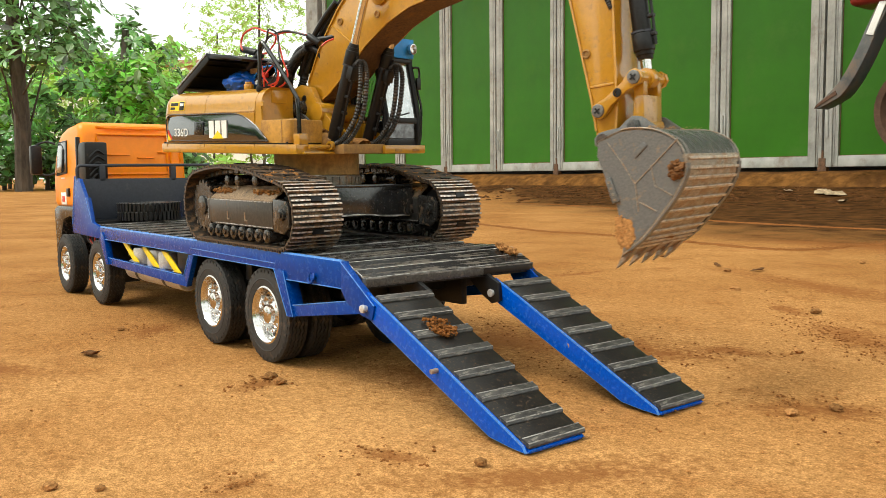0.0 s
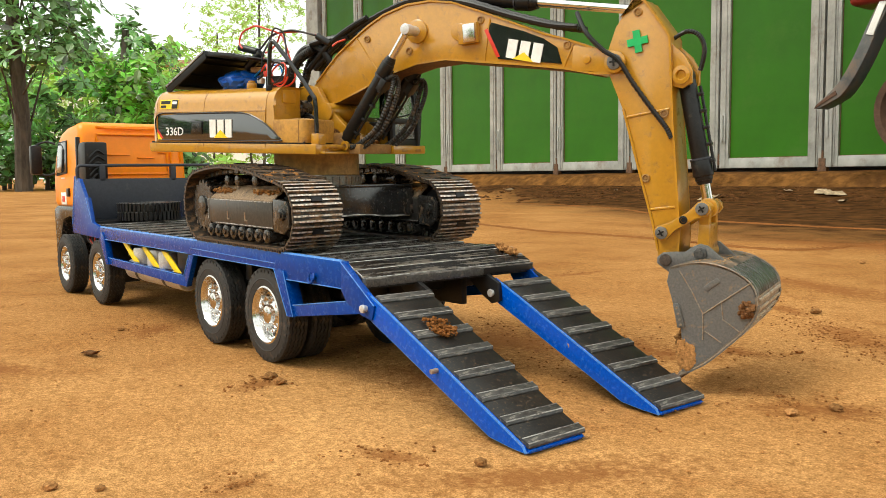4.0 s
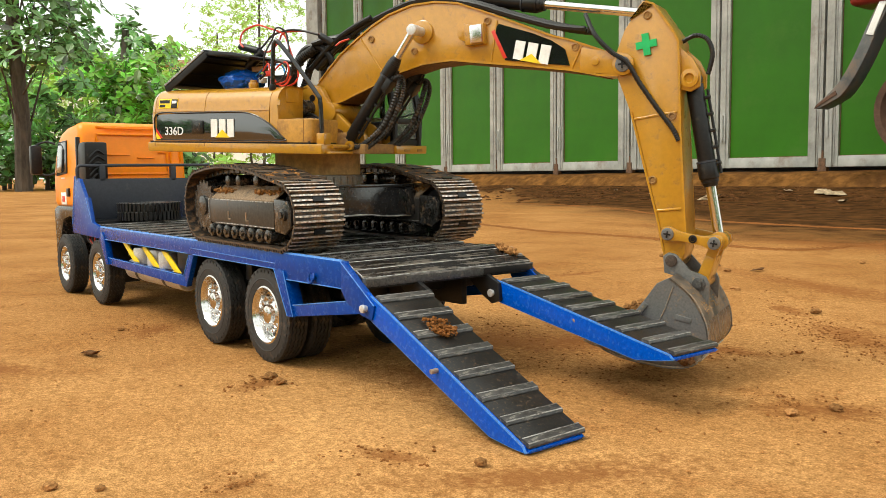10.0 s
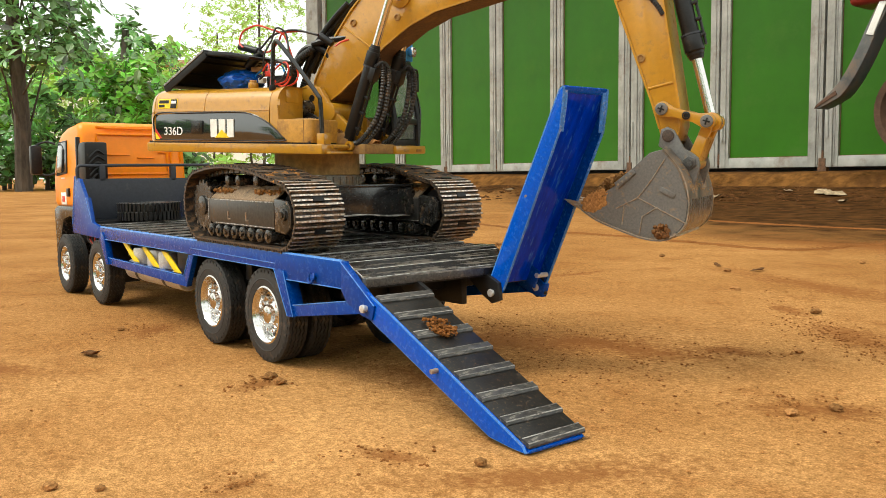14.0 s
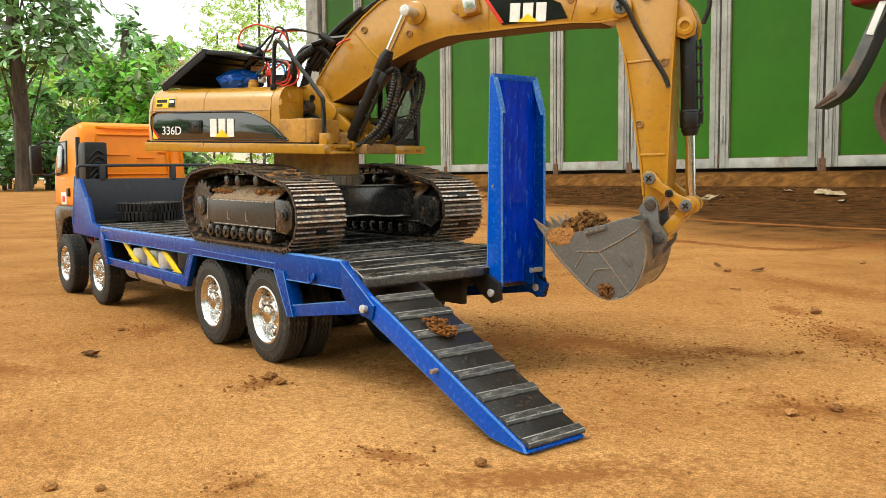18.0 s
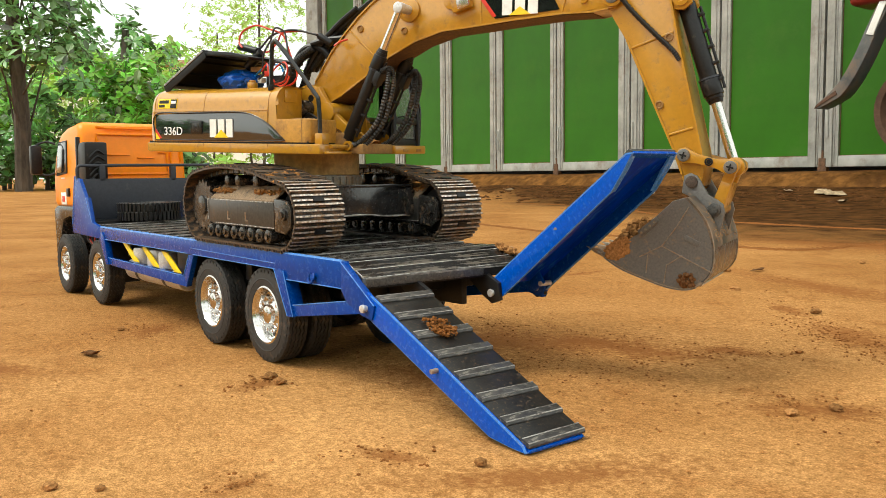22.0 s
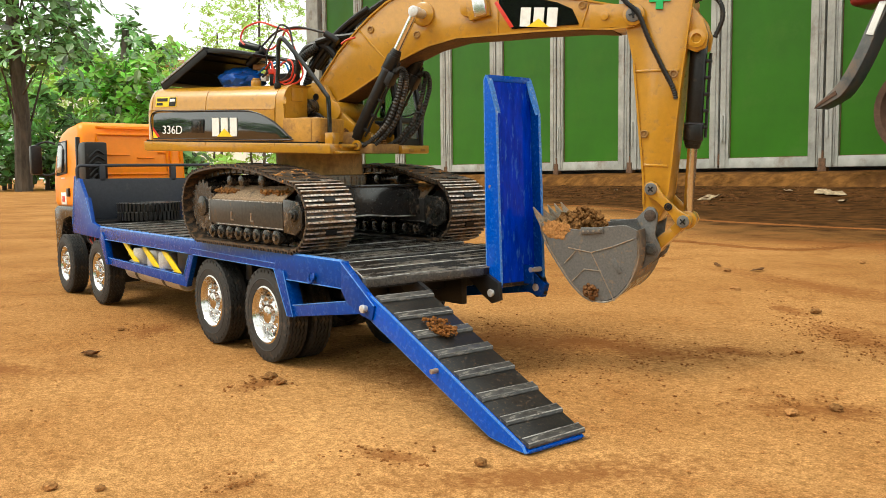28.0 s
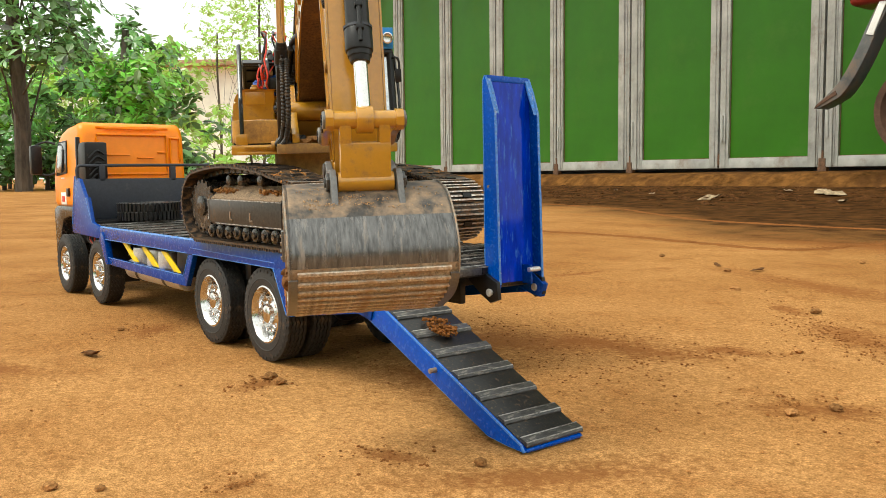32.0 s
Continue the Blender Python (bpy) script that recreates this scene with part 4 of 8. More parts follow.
def build_truck():
    t = empty("flatbed_truck", pose(0, 0, 0), "orange-cabbed model recovery truck with a blue flatbed and folding ramps", "truck")
    # blue side frames
    for s in (-1, 1):
        lift = 0.0003 if s > 0 else 0.0

        def plate(name, pts, th=0.0045, b=0.0006, out=0.0, material=M_blue):
            a, c = -W - out, -W + th
            q = [(x, z + lift) for x, z in pts]
            if s > 0 and name == "side_beam":
                q = [(x, z - 0.004 if z > 0.095 else z) for x, z in q]
            part(name, prism(B(), q, a if s < 0 else -a, c if s < 0 else -c, b), material, t)

        plate("headboard_wing", [(-0.7336, 0.101), (-0.7149, 0.1674), (-0.692, 0.163), (-0.6683, 0.139), (-0.6585, 0.139), (-0.644, 0.1066), (-0.6105, 0.1015), (-0.6105, 0.0865), (-0.733, 0.0895)])
        plate("side_beam", [(-0.6105, 0.1018), (-0.0335, 0.0992), (-0.0288, 0.0925), (-0.0341, 0.0783), (-0.1236, 0.0777), (-0.138, 0.0851), (-0.6105, 0.0868)], 0.006, out=0.0008)
        plate("strut", [(-0.6125, 0.0875), (-0.600, 0.0965), (-0.592, 0.0880), (-0.580, 0.0560), (-0.5892, 0.0557)], 0.006, out=0.0020)
        plate("lower_rail", [(-0.5890, 0.0557), (-0.5946, 0.0647), (-0.3429, 0.0623), (-0.3365, 0.0511)], 0.006)
        plate("strut", [(-0.3429, 0.0623), (-0.3278, 0.0850), (-0.316, 0.0850), (-0.3365, 0.0511)], 0.0055)
        plate("strut", [(-0.1395, 0.0853), (-0.1236, 0.0853), (-0.112, 0.0583), (-0.108, 0.0475), (-0.1180, 0.0470)], 0.010, out=0.0022)
        plate("lower_rail", [(-0.1120, 0.0475), (-0.1120, 0.0575), (-0.0273, 0.0699), (-0.0083, 0.0623)], 0.006, out=0.0008)
        plate("tail_plate", [(-0.0345, 0.0783), (-0.0335, 0.0992), (0.0104, 0.0703), (0.0064, 0.0591), (-0.0083, 0.0618), (-0.0273, 0.0695)], 0.0045, out=0.0014)
        # rubbed edges of the plates
        if s < 0:
            for x0, z0, x1, z1, out in ((-0.6105, 0.0870, -0.3300, 0.0863, 0.0008), (-0.3200, 0.0925, -0.1400, 0.0902, 0.0008), (-0.3150, 0.0862, -0.1400, 0.0854, 0.0008), (-0.1395, 0.0850, -0.1182, 0.0475, 0.0022), (-0.1236, 0.0850, -0.1085, 0.0480, 0.0022), (-0.1236, 0.0780, -0.0345, 0.0786, 0.0008), (-0.1110, 0.0573, -0.0275, 0.0697, 0.0008), (-0.0338, 0.0988, 0.0100, 0.0702, 0.0014), (-0.5890, 0.0645, -0.3440, 0.0622, 0.0), (-0.3429, 0.0623, -0.3280, 0.0848, 0.0), (-0.7145, 0.1670, -0.7330, 0.1010, 0.0), (-0.6683, 0.1385, -0.6450, 0.1066, 0.0)):
                part("rubbed_edge", rod(B(), (x0, -W - out, z0), (x1, -W - out, z1), 0.00045, 6), M_blue_worn, t)
        # rolled lip along the top edge
        bm = B()
        ya = -W + 0.001
        rod(bm, (-0.61, s * -ya, 0.1016 + lift), (-0.034, s * -ya, 0.0990 + lift), 0.0016, 8)
        if s < 0:
            part("top_lip", bm, M_blue_worn, t)
        for x0, z0 in ((-0.5384, 0.0858), (-0.4741, 0.0847), (-0.4123, 0.0833)):
            q = [(x0, z0), (x0 + 0.016, z0 - 0.0004), (x0 + 0.053, z0 - 0.0205), (x0 + 0.036, z0 - 0.0200)]
            a = s * (W - 0.003)
            part("hazard_stripe", prism(B(), q, a, a - s * 0.002, 0.0002), M_hazard, t, "bright yellow hazard stripe")
        bm = rod(B(), (-0.075, s * (W + 0.0005), 0.084), (-0.075, s * (W + 0.0030), 0.084), 0.0030, 12)
        ring = [(-0.075 + 0.0040 * math.sin(q), s * (W + 0.0034 + 0.0012 * math.cos(q)), 0.0835 - 0.0040 * math.cos(q)) for q in np.linspace(-2.6, 2.6, 15)]
        tube(bm, [Vector(p) for p in ring], 0.0010, 7)
        part("lashing_eye", bm, M_blue, t)
        # tool box and tanks behind the stripes
        part("tool_box", box(B(), -0.35, -0.335 - 0.055, s * 0.045, s * (W - 0.012), 0.058, 0.086, 0.002), M_black, t)
        bm = B()
        rod(bm, (-0.555, s * 0.066, 0.052), (-0.385, s * 0.066, 0.052), 0.0125, 24, bevel=0.002)
        part("fuel_tank", bm, M_steel, t, "silver cylindrical fuel tank")
        for xx in (-0.515, -0.43):
            part("tank_strap", rod(B(), (xx - 0.003, s * 0.066, 0.052), (xx + 0.003, s * 0.066, 0.052), 0.0131, 24), M_black, t)
        for k, xx in enumerate((-0.50, -0.455, -0.42)):
            bm = rod(B(), (xx, s * 0.074, 0.062), (xx, s * 0.074, 0.082), 0.011, 18, bevel=0.003)
            part("air_tank", bm, M_steel, t)
        part("mudflap", box(B(), -0.600, -0.597, s * 0.045, s * (W - 0.006), 0.030, 0.085, 0.0005), M_black, t)
        # hinge brackets and pins
        for yy in (W - 0.0010, W - RW - 0.0015):
            q = [(-0.045, 0.0870), (-0.018, 0.0865), (0.007, 0.0760), (0.0085, 0.0620), (-0.001, 0.0585), (-0.012, 0.0640), (-0.030, 0.0770)]
            if yy > W - 0.01 and s < 0:
                continue
            a = s * yy
            part("hinge_bracket", prism(B(), q, a - 0.002, a + 0.002, 0.0005), M_black, t)
            bm = rod(B(), (0, a - 0.0035, HZ), (0, a + 0.0035, HZ), 0.0026, 12)
            rod(bm, (0, a - 0.0050, HZ), (0, a - 0.0034, HZ), 0.0034, 12, bevel=0.0008)
            part("hinge_bolt", bm, M_steel, t, "bright steel bolt")
    bm = rod(B(), (0.0, -W - 0.0055, HZ), (0.0, -W + 0.004, HZ), 0.0024, 14)
    rod(bm, (0.0, -W - 0.0060, HZ), (0.0, -W - 0.0030, HZ), 0.0031, 16, bevel=0.001)
    part("hinge_bolt", bm, M_steel, t, "bright steel bolt")
    # deck plate and slats
    bm = B()
    prism(bm, [(-0.70, deck_z(-0.70) - 0.006), (-0.70, deck_z(-0.70) - 0.0022), (-0.036, deck_z(-0.036) - 0.0022), (-0.010, 0.0845), (-0.010, 0.0800), (-0.040, 0.0905)], -W + 0.006, W - 0.006)
    part("deck_plate", bm, M_black, t, "dark deck plate")
    x, k = -0.640, 0
    while x < -0.045:
        w_ = 0.0098 if x < -0.20 else 0.0132
        za, zb = deck_z(x, -W), deck_z(x, W)
        top = 0.0004 + 0.0007 * (k % 3)
        m = pose(x, 0, (za + zb) / 2, 0.6, 0.5, random.Random(k).uniform(-0.25, 0.25))
        if x < -0.20:
            bm = box(B(), -w_ / 2, w_ / 2, -W + 0.0065, W - 0.0065, -0.0022, top, 0.0004, 1)
        else:
            e = w_ / 2 + 0.0008
            bm = prism(B(), [(-e, -0.0022), (-e, top - 0.0014), (-e + 0.0012, top - 0.0003), (-e * 0.4, top + 0.0004), (e * 0.4, top + 0.0004), (e - 0.0012, top - 0.0002), (e, top - 0.0012), (e, -0.0022)], -W + 0.0065, W - 0.0065)
        part("deck_slat", bm, M_slat if x < -0.20 else M_plank, t, m=m)
        part("slat_edge", box(B(), w_ / 2 - 0.0008, w_ / 2 + 0.0001, -W + 0.0068, W - 0.0068, top - 0.0010, top + 0.0002), M_scuff, t, "scuffed slat edge", m=m)
        x += 0.0138 if x < -0.20 else 0.0165
        k += 1
    for x, z in ((-0.0285, 0.0955), (-0.0165, 0.0905)):
        bm = box(B(), -0.0062, 0.0062, -W + 0.0045, W - 0.001, -0.0020, 0.0010, 0.0006, 1)
        part("deck_slat", bm, M_plank, t, m=pose(x, 0, z, 0.6, 26, 0))
        for xe in (-0.0061, 0.0057):
            part("slat_edge", box(B(), xe, xe + 0.0007, -W + 0.0048, W - 0.0013, 0.0002, 0.0013), M_scuff, t, "scuffed slat edge", m=pose(x, 0, z, 0.6, 26, 0))
    part("rear_crossbar", box(B(), -0.0130, -0.0075, -W + 0.004, W - RW - 0.006, 0.0815, 0.0880, 0.0008), M_lid_dark, t, "grey steel rear cross bar")
    part("rear_crossbar", box(B(), -0.0130, -0.0078, W - RW - 0.0055, W - 0.0005, 0.0815, 0.0880, 0.0008), M_black, t)
    part("slat_edge", box(B(), -0.0080, -0.0072, -W + 0.0042, W - 0.0007, 0.0872, 0.0883), M_scuff, t, "scuffed edge of the cross bar")
    bm = box(B(), -0.70, -0.645, -W + 0.006, W - 0.006, deck_z(-0.67) - 0.004, deck_z(-0.67) + 0.003, 0.001)
    part("deck_step", bm, M_black, t)
    # chassis
    for s in (-1, 1):
        part("chassis_rail", box(B(), -0.86, -0.03, s * 0.026, s * 0.032, 0.055, 0.082, 0.001), M_black, t)
    for x in (-0.56, -0.46, -0.36, -0.23, -0.06):
        part("cross_member", box(B(), x - 0.006, x + 0.006, -0.07, 0.07, 0.066, 0.088, 0.001), M_black, t)

    for x in (-0.788, -0.6365, -0.2817, -0.1673):
        bm = rod(B(), (x, -0.07, WR), (x, 0.07, WR), 0.006, 12)
        if x > -0.5:
            blob(bm, (x, 0, WR), 0.016, 2, 1.0, 0.0)
        part("axle", bm, M_black, t)
        for s in (-1, 1):
            wheel(t, x, s, x < -0.5)
            if x > -0.5:
                wheel(t, x, s, False, True)
                part("wheel_arch", box(B(), x - 0.040, x + 0.040, s * 0.036, s * 0.080, 0.0862, 0.0880, 0.0005), M_black, t)
    # headboard with rail
    part("headboard", box(B(), -0.706, -0.700, -W + 0.0045, W - 0.0045, 0.098, 0.1635, 0.0012), M_charcoal, t, "dark navy headboard panel")
    bm = B()
    tube(bm, smooth_path([(-0.703, -W + 0.001, 0.163), (-0.703, -W + 0.0005, 0.176), (-0.703, -W + 0.004, 0.1808), (-0.703, -W + 0.016, 0.1815), (-0.703, 0, 0.182), (-0.703, W - 0.004, 0.1822), (-0.703, W + 0.012, 0.183)], 6), 0.0021, 8)
    part("headboard_rail", bm, M_charcoal, t)
    for y in (-0.055, 0.045):
        part("rail_post", box(B(), -0.706, -0.700, y - 0.004, y + 0.004, 0.160, 0.181, 0.0006), M_charcoal, t)
    build_cab(t)
    return t


def build_cab(t):
    prof = [(-0.864, 0.121), (-0.870, 0.130), (-0.870, 0.165), (-0.862, 0.196), (-0.848, 0.221), (-0.832, 0.231), (-0.800, 0.2385), (-0.752, 0.2430), (-0.741, 0.238), (-0.737, 0.224), (-0.735, 0.121)]
    tmp = B()
    prism(tmp, prof, -0.075, 0.080, 0.011, 4, angle=40)
    for v in tmp.verts:                       # sides lean in above the waist
        if v.co.z > 0.17:
            v.co.y *= 1 - 0.55 * (v.co.z - 0.17)
    part("cab_body", tmp, M_orange, t, "glossy orange cab shell")
    # rear wall pressings
    for (y0, y1, z0, z1) in ((-0.050, 0.050, 0.170, 0.226), (0.056, 0.070, 0.185, 0.222), (-0.045, 0.045, 0.150, 0.164)):
        corner = [Vector((-0.7352, y, z)) for y, z in ((y0, z0), (y0, z1), (y1, z1), (y1, z0), (y0, z0))]
        ring = [a.lerp(b, k / 6) for a, b in zip(corner, corner[1:]) for k in range(6)] + [corner[0]]
        part("rear_pressing", tube(B(), ring, 0.0017, 8), M_orange, t)
    for y0, y1, z in ((-0.036, -0.004, 0.196), (0.006, 0.030, 0.192), (0.036, 0.050, 0.200), (-0.04, 0.04, 0.2335)):
        part("rear_pressing", box(B(), -0.7365, -0.7338, y0, y1, z, z + 0.0022, 0.001), M_orange, t)
    part("roof_seam", box(B(), -0.742, -0.738, -0.050, 0.054, 0.2345, 0.2380, 0.0012), M_orange, t)
    for s in (-1, 1):
        y = s * 0.0748
        lean = 1.8 if s < 0 else -1.8
        m = pose(0, s * 0.0748, 0.17, -lean, 0, 0)
        part("side_window", prism(B(), [(-0.848, 0.0), (-0.846, 0.026), (-0.838, 0.046), (-0.800, 0.047), (-0.799, 0.004)], -0.0012, 0.0012, 0.0004, m=m), M_decal, t, "dark tinted side window")
        bm = B()
        for a, b in (((-0.849, -0.001), (-0.846, 0.027)), ((-0.846, 0.027), (-0.838, 0.047)), ((-0.838, 0.047), (-0.799, 0.048)), ((-0.799, 0.048), (-0.798, 0.003)), ((-0.798, 0.003), (-0.849, -0.001))):
            rod(bm, (m @ Vector((a[0], 0, a[1]))), (m @ Vector((b[0], 0, b[1]))), 0.0013, 6)
        part("window_seal", bm, M_black, t)
        part("door_handle", box(B(), -0.796, -0.786, y - s * 0.001, y + s * 0.003, 0.138, 0.150, 0.0008), M_black, t, "black door handle")
        part("door_decal", box(B(), -0.832, -0.806, y - s * 0.001, y + s * 0.0006, 0.126, 0.144, 0.002), M_white, t, "round white and red decal")
        part("decal_emblem", box(B(), -0.826, -0.812, y, y + s * 0.0010, 0.130, 0.139, 0.002), M_red, t)
        part("name_bars", box(B(), -0.826, -0.812, y, y + s * 0.0010, 0.1640, 0.1655, 0.0002), M_white, t)
        # black side column and air intake behind the door
        part("side_column", box(B(), -0.748, -0.741, s * 0.070, s * 0.0765, 0.150, 0.222, 0.0015), M_black, t)
        if s < 0:
            bm = prism(B(), [(-0.741, 0.148), (-0.741, 0.205), (-0.733, 0.214), (-0.706, 0.214), (-0.7062, 0.165), (-0.712, 0.148)], s * 0.045, s * 0.076, 0.004)
            for k in range(5):
                tube(bm, smooth_path([(-0.7055, s * 0.050, 0.165 + 0.008 * k), (-0.704, s * 0.060, 0.170 + 0.008 * k), (-0.7055, s * 0.070, 0.160 + 0.008 * k)], 4), 0.0015, 6)
            part("air_intake", bm, M_black, t, "ribbed black air intake")
        # mirror
        bm = box(B(), -0.880, -0.866, s * 0.090, s * 0.106, 0.170, 0.214, 0.004)
        tube(bm, smooth_path([(-0.860, s * 0.073, 0.216), (-0.868, s * 0.085, 0.219), (-0.873, s * 0.098, 0.214)], 5), 0.0018, 6)
        tube(bm, smooth_path([(-0.862, s * 0.074, 0.172), (-0.868, s * 0.085, 0.169), (-0.873, s * 0.098, 0.172)], 5), 0.0018, 6)
        part("mirror", bm, M_black, t, "black door mirror")
        # step panel and wheel arch
        bm = prism(B(), [(-0.868, 0.118), (-0.850, 0.124), (-0.735, 0.124), (-0.735, 0.096), (-0.742, 0.090), (-0.752, 0.102), (-0.788, 0.110), (-0.822, 0.104), (-0.836, 0.080), (-0.842, 0.050), (-0.864, 0.050)], s * 0.060, s * 0.0765, 0.002)
        part("wheel_arch", bm, M_frame, t, "grey-black wheel arch")
    part("bumper", box(B(), -0.872, -0.852, -0.074, 0.074, 0.040, 0.098, 0.004), M_frame, t)
    part("windscreen", prism(B(), [(-0.872, 0.168), (-0.8645, 0.199), (-0.850, 0.224), (-0.847, 0.222), (-0.861, 0.197), (-0.868, 0.168)], -0.062, 0.062, 0.001), M_decal, t, "dark windscreen")
    part("cab_floor", box(B(), -0.85, -0.735, -0.055, 0.055, 0.070, 0.098, 0.002), M_black, t)
    # red and black service cables under the bed
    rng = random.Random(4)
    for k in range(5):
        xx = -0.705 + 0.010 * k
        tube_b = tube(B(), smooth_path([(xx, -0.070, 0.094), (xx + 0.004, -0.078, 0.082 - 0.004 * rng.random()), (xx + 0.02, -0.072, 0.070)], 5), 0.0012, 6)
        part("cable", tube_b, M_wire_red if k % 2 else M_wire_black, t)


TRUCK = build_truck()
RAMP_L = ramp_build(TRUCK, -1)
RAMP_R = ramp_build(TRUCK, 1)

def spare_mesh():
    h, bm = 0.0118, B()
    lathe(bm, [(0.0250, -h * 0.7), (0.0290, -h), (0.0375, -h * 0.97), (0.0398, -h * 0.80), (0.0402, 0.0), (0.0398, h * 0.80), (0.0375, h * 0.97), (0.0290, h), (0.0250, h * 0.7), (0.0250, -h * 0.7)], 64)
    for i in range(44):
        for s in (-1, 1):
            box(bm, -0.0019, 0.0019, s * h * 0.03, s * h * 0.98, 0.0385, WR, 0.0004, 1, m=Matrix.Rotation(2 * math.pi * (i + 0.25 * s) / 44, 4, "Y"))
    me = to_mesh(bm, "spare_tyre")
    me.materials.append(M_black)
    return me


SPARE = part("spare_tyre", spare_mesh(), None, m=pose(-0.6430, -0.0125, deck_z(-0.6430) + 0.0030 + 0.0118, 90.6, 0, 0))
tagged(SPARE, "spare black tyre lying flat on the truck deck", "tyre")
tagged(part("soil_clod", cluster(lump(B(), (0, 0, 0.0005), (0.008, 0.006, 0.0022), 21, 0.3), (0, 0, 0.001), (0.011, 0.008, 0.0028), 90, 0.0008, 0.0024, 21), M_clod, m=pose(-0.028, W - 0.014, 0.0985, 0, 20, 20)), "crumbled brown soil on the deck corner", "soil clod", "soil clods")


# ---- excavator ----
XB, YB, ZB = -0.2365, 0.011, 0.1005           # slew axis on the deck
FOOT = (0.0123, 0.2388)                        # boom foot, in the house
BOOM_L = 0.3023
CYL_BASE = (0.0580, 0.1968)
CYL_Y = (-0.0330, 0.0125)                     # near and far boom cylinder
PT_C, PT_K, PT_L, PT_P = (0.1202, 0.0480), (0.0258, 0.0458), (0.1389, 0.0026), (0.1601, 0.0)
R1, R2, R3 = 0.0362, 0.0275, 0.0341            # side link, bucket ears, H link
PT_A, PT_S = (0.113, 0.0850), (-0.0345, 0.0265)  # stick cylinder lugs on boom and stick

EXC = empty("excavator", pose(XB, YB, ZB), "yellow tracked model excavator standing on the truck deck", "excavator")


def bolt(parent, x, y, z, r=0.0032, material=None, name="bolt", h=0.0015, cross=False):
    """A round bolt head on the side at y (faces away from the middle)."""
    s = -1 if y < 0 else 1
    bm = rod(B(), (x, y - s * 0.001, z), (x, y + s * h, z), r, 14, bevel=r * 0.2)
    ob = part(name, bm, material or M_black, parent)
    if cross:
        bm = box(B(), x - r * 0.55, x + r * 0.55, y + s * h, y + s * (h + 0.0005), z - r * 0.12, z + r * 0.12)
        box(bm, x - r * 0.12, x + r * 0.12, y + s * h, y + s * (h + 0.0006), z - r * 0.55, z + r * 0.55)
        part("bolt_slot", bm, M_black, parent)
    return ob


def rosette(parent, x, y, z, r=0.0034):
    s = -1 if y < 0 else 1
    bm = lathe(B(), [(r, 0.0), (r, s * 0.0009), (r * 0.72, s * 0.0012), (r * 0.55, s * 0.0002), (r * 0.3, s * 0.0002)], 14, m=pose(x, y, z))
    rod(bm, (x, y - s * 0.0004, z), (x, y + s * 0.0004, z), r * 0.35, 8)
    part("rosette", bm, M_yellow_dark, parent)


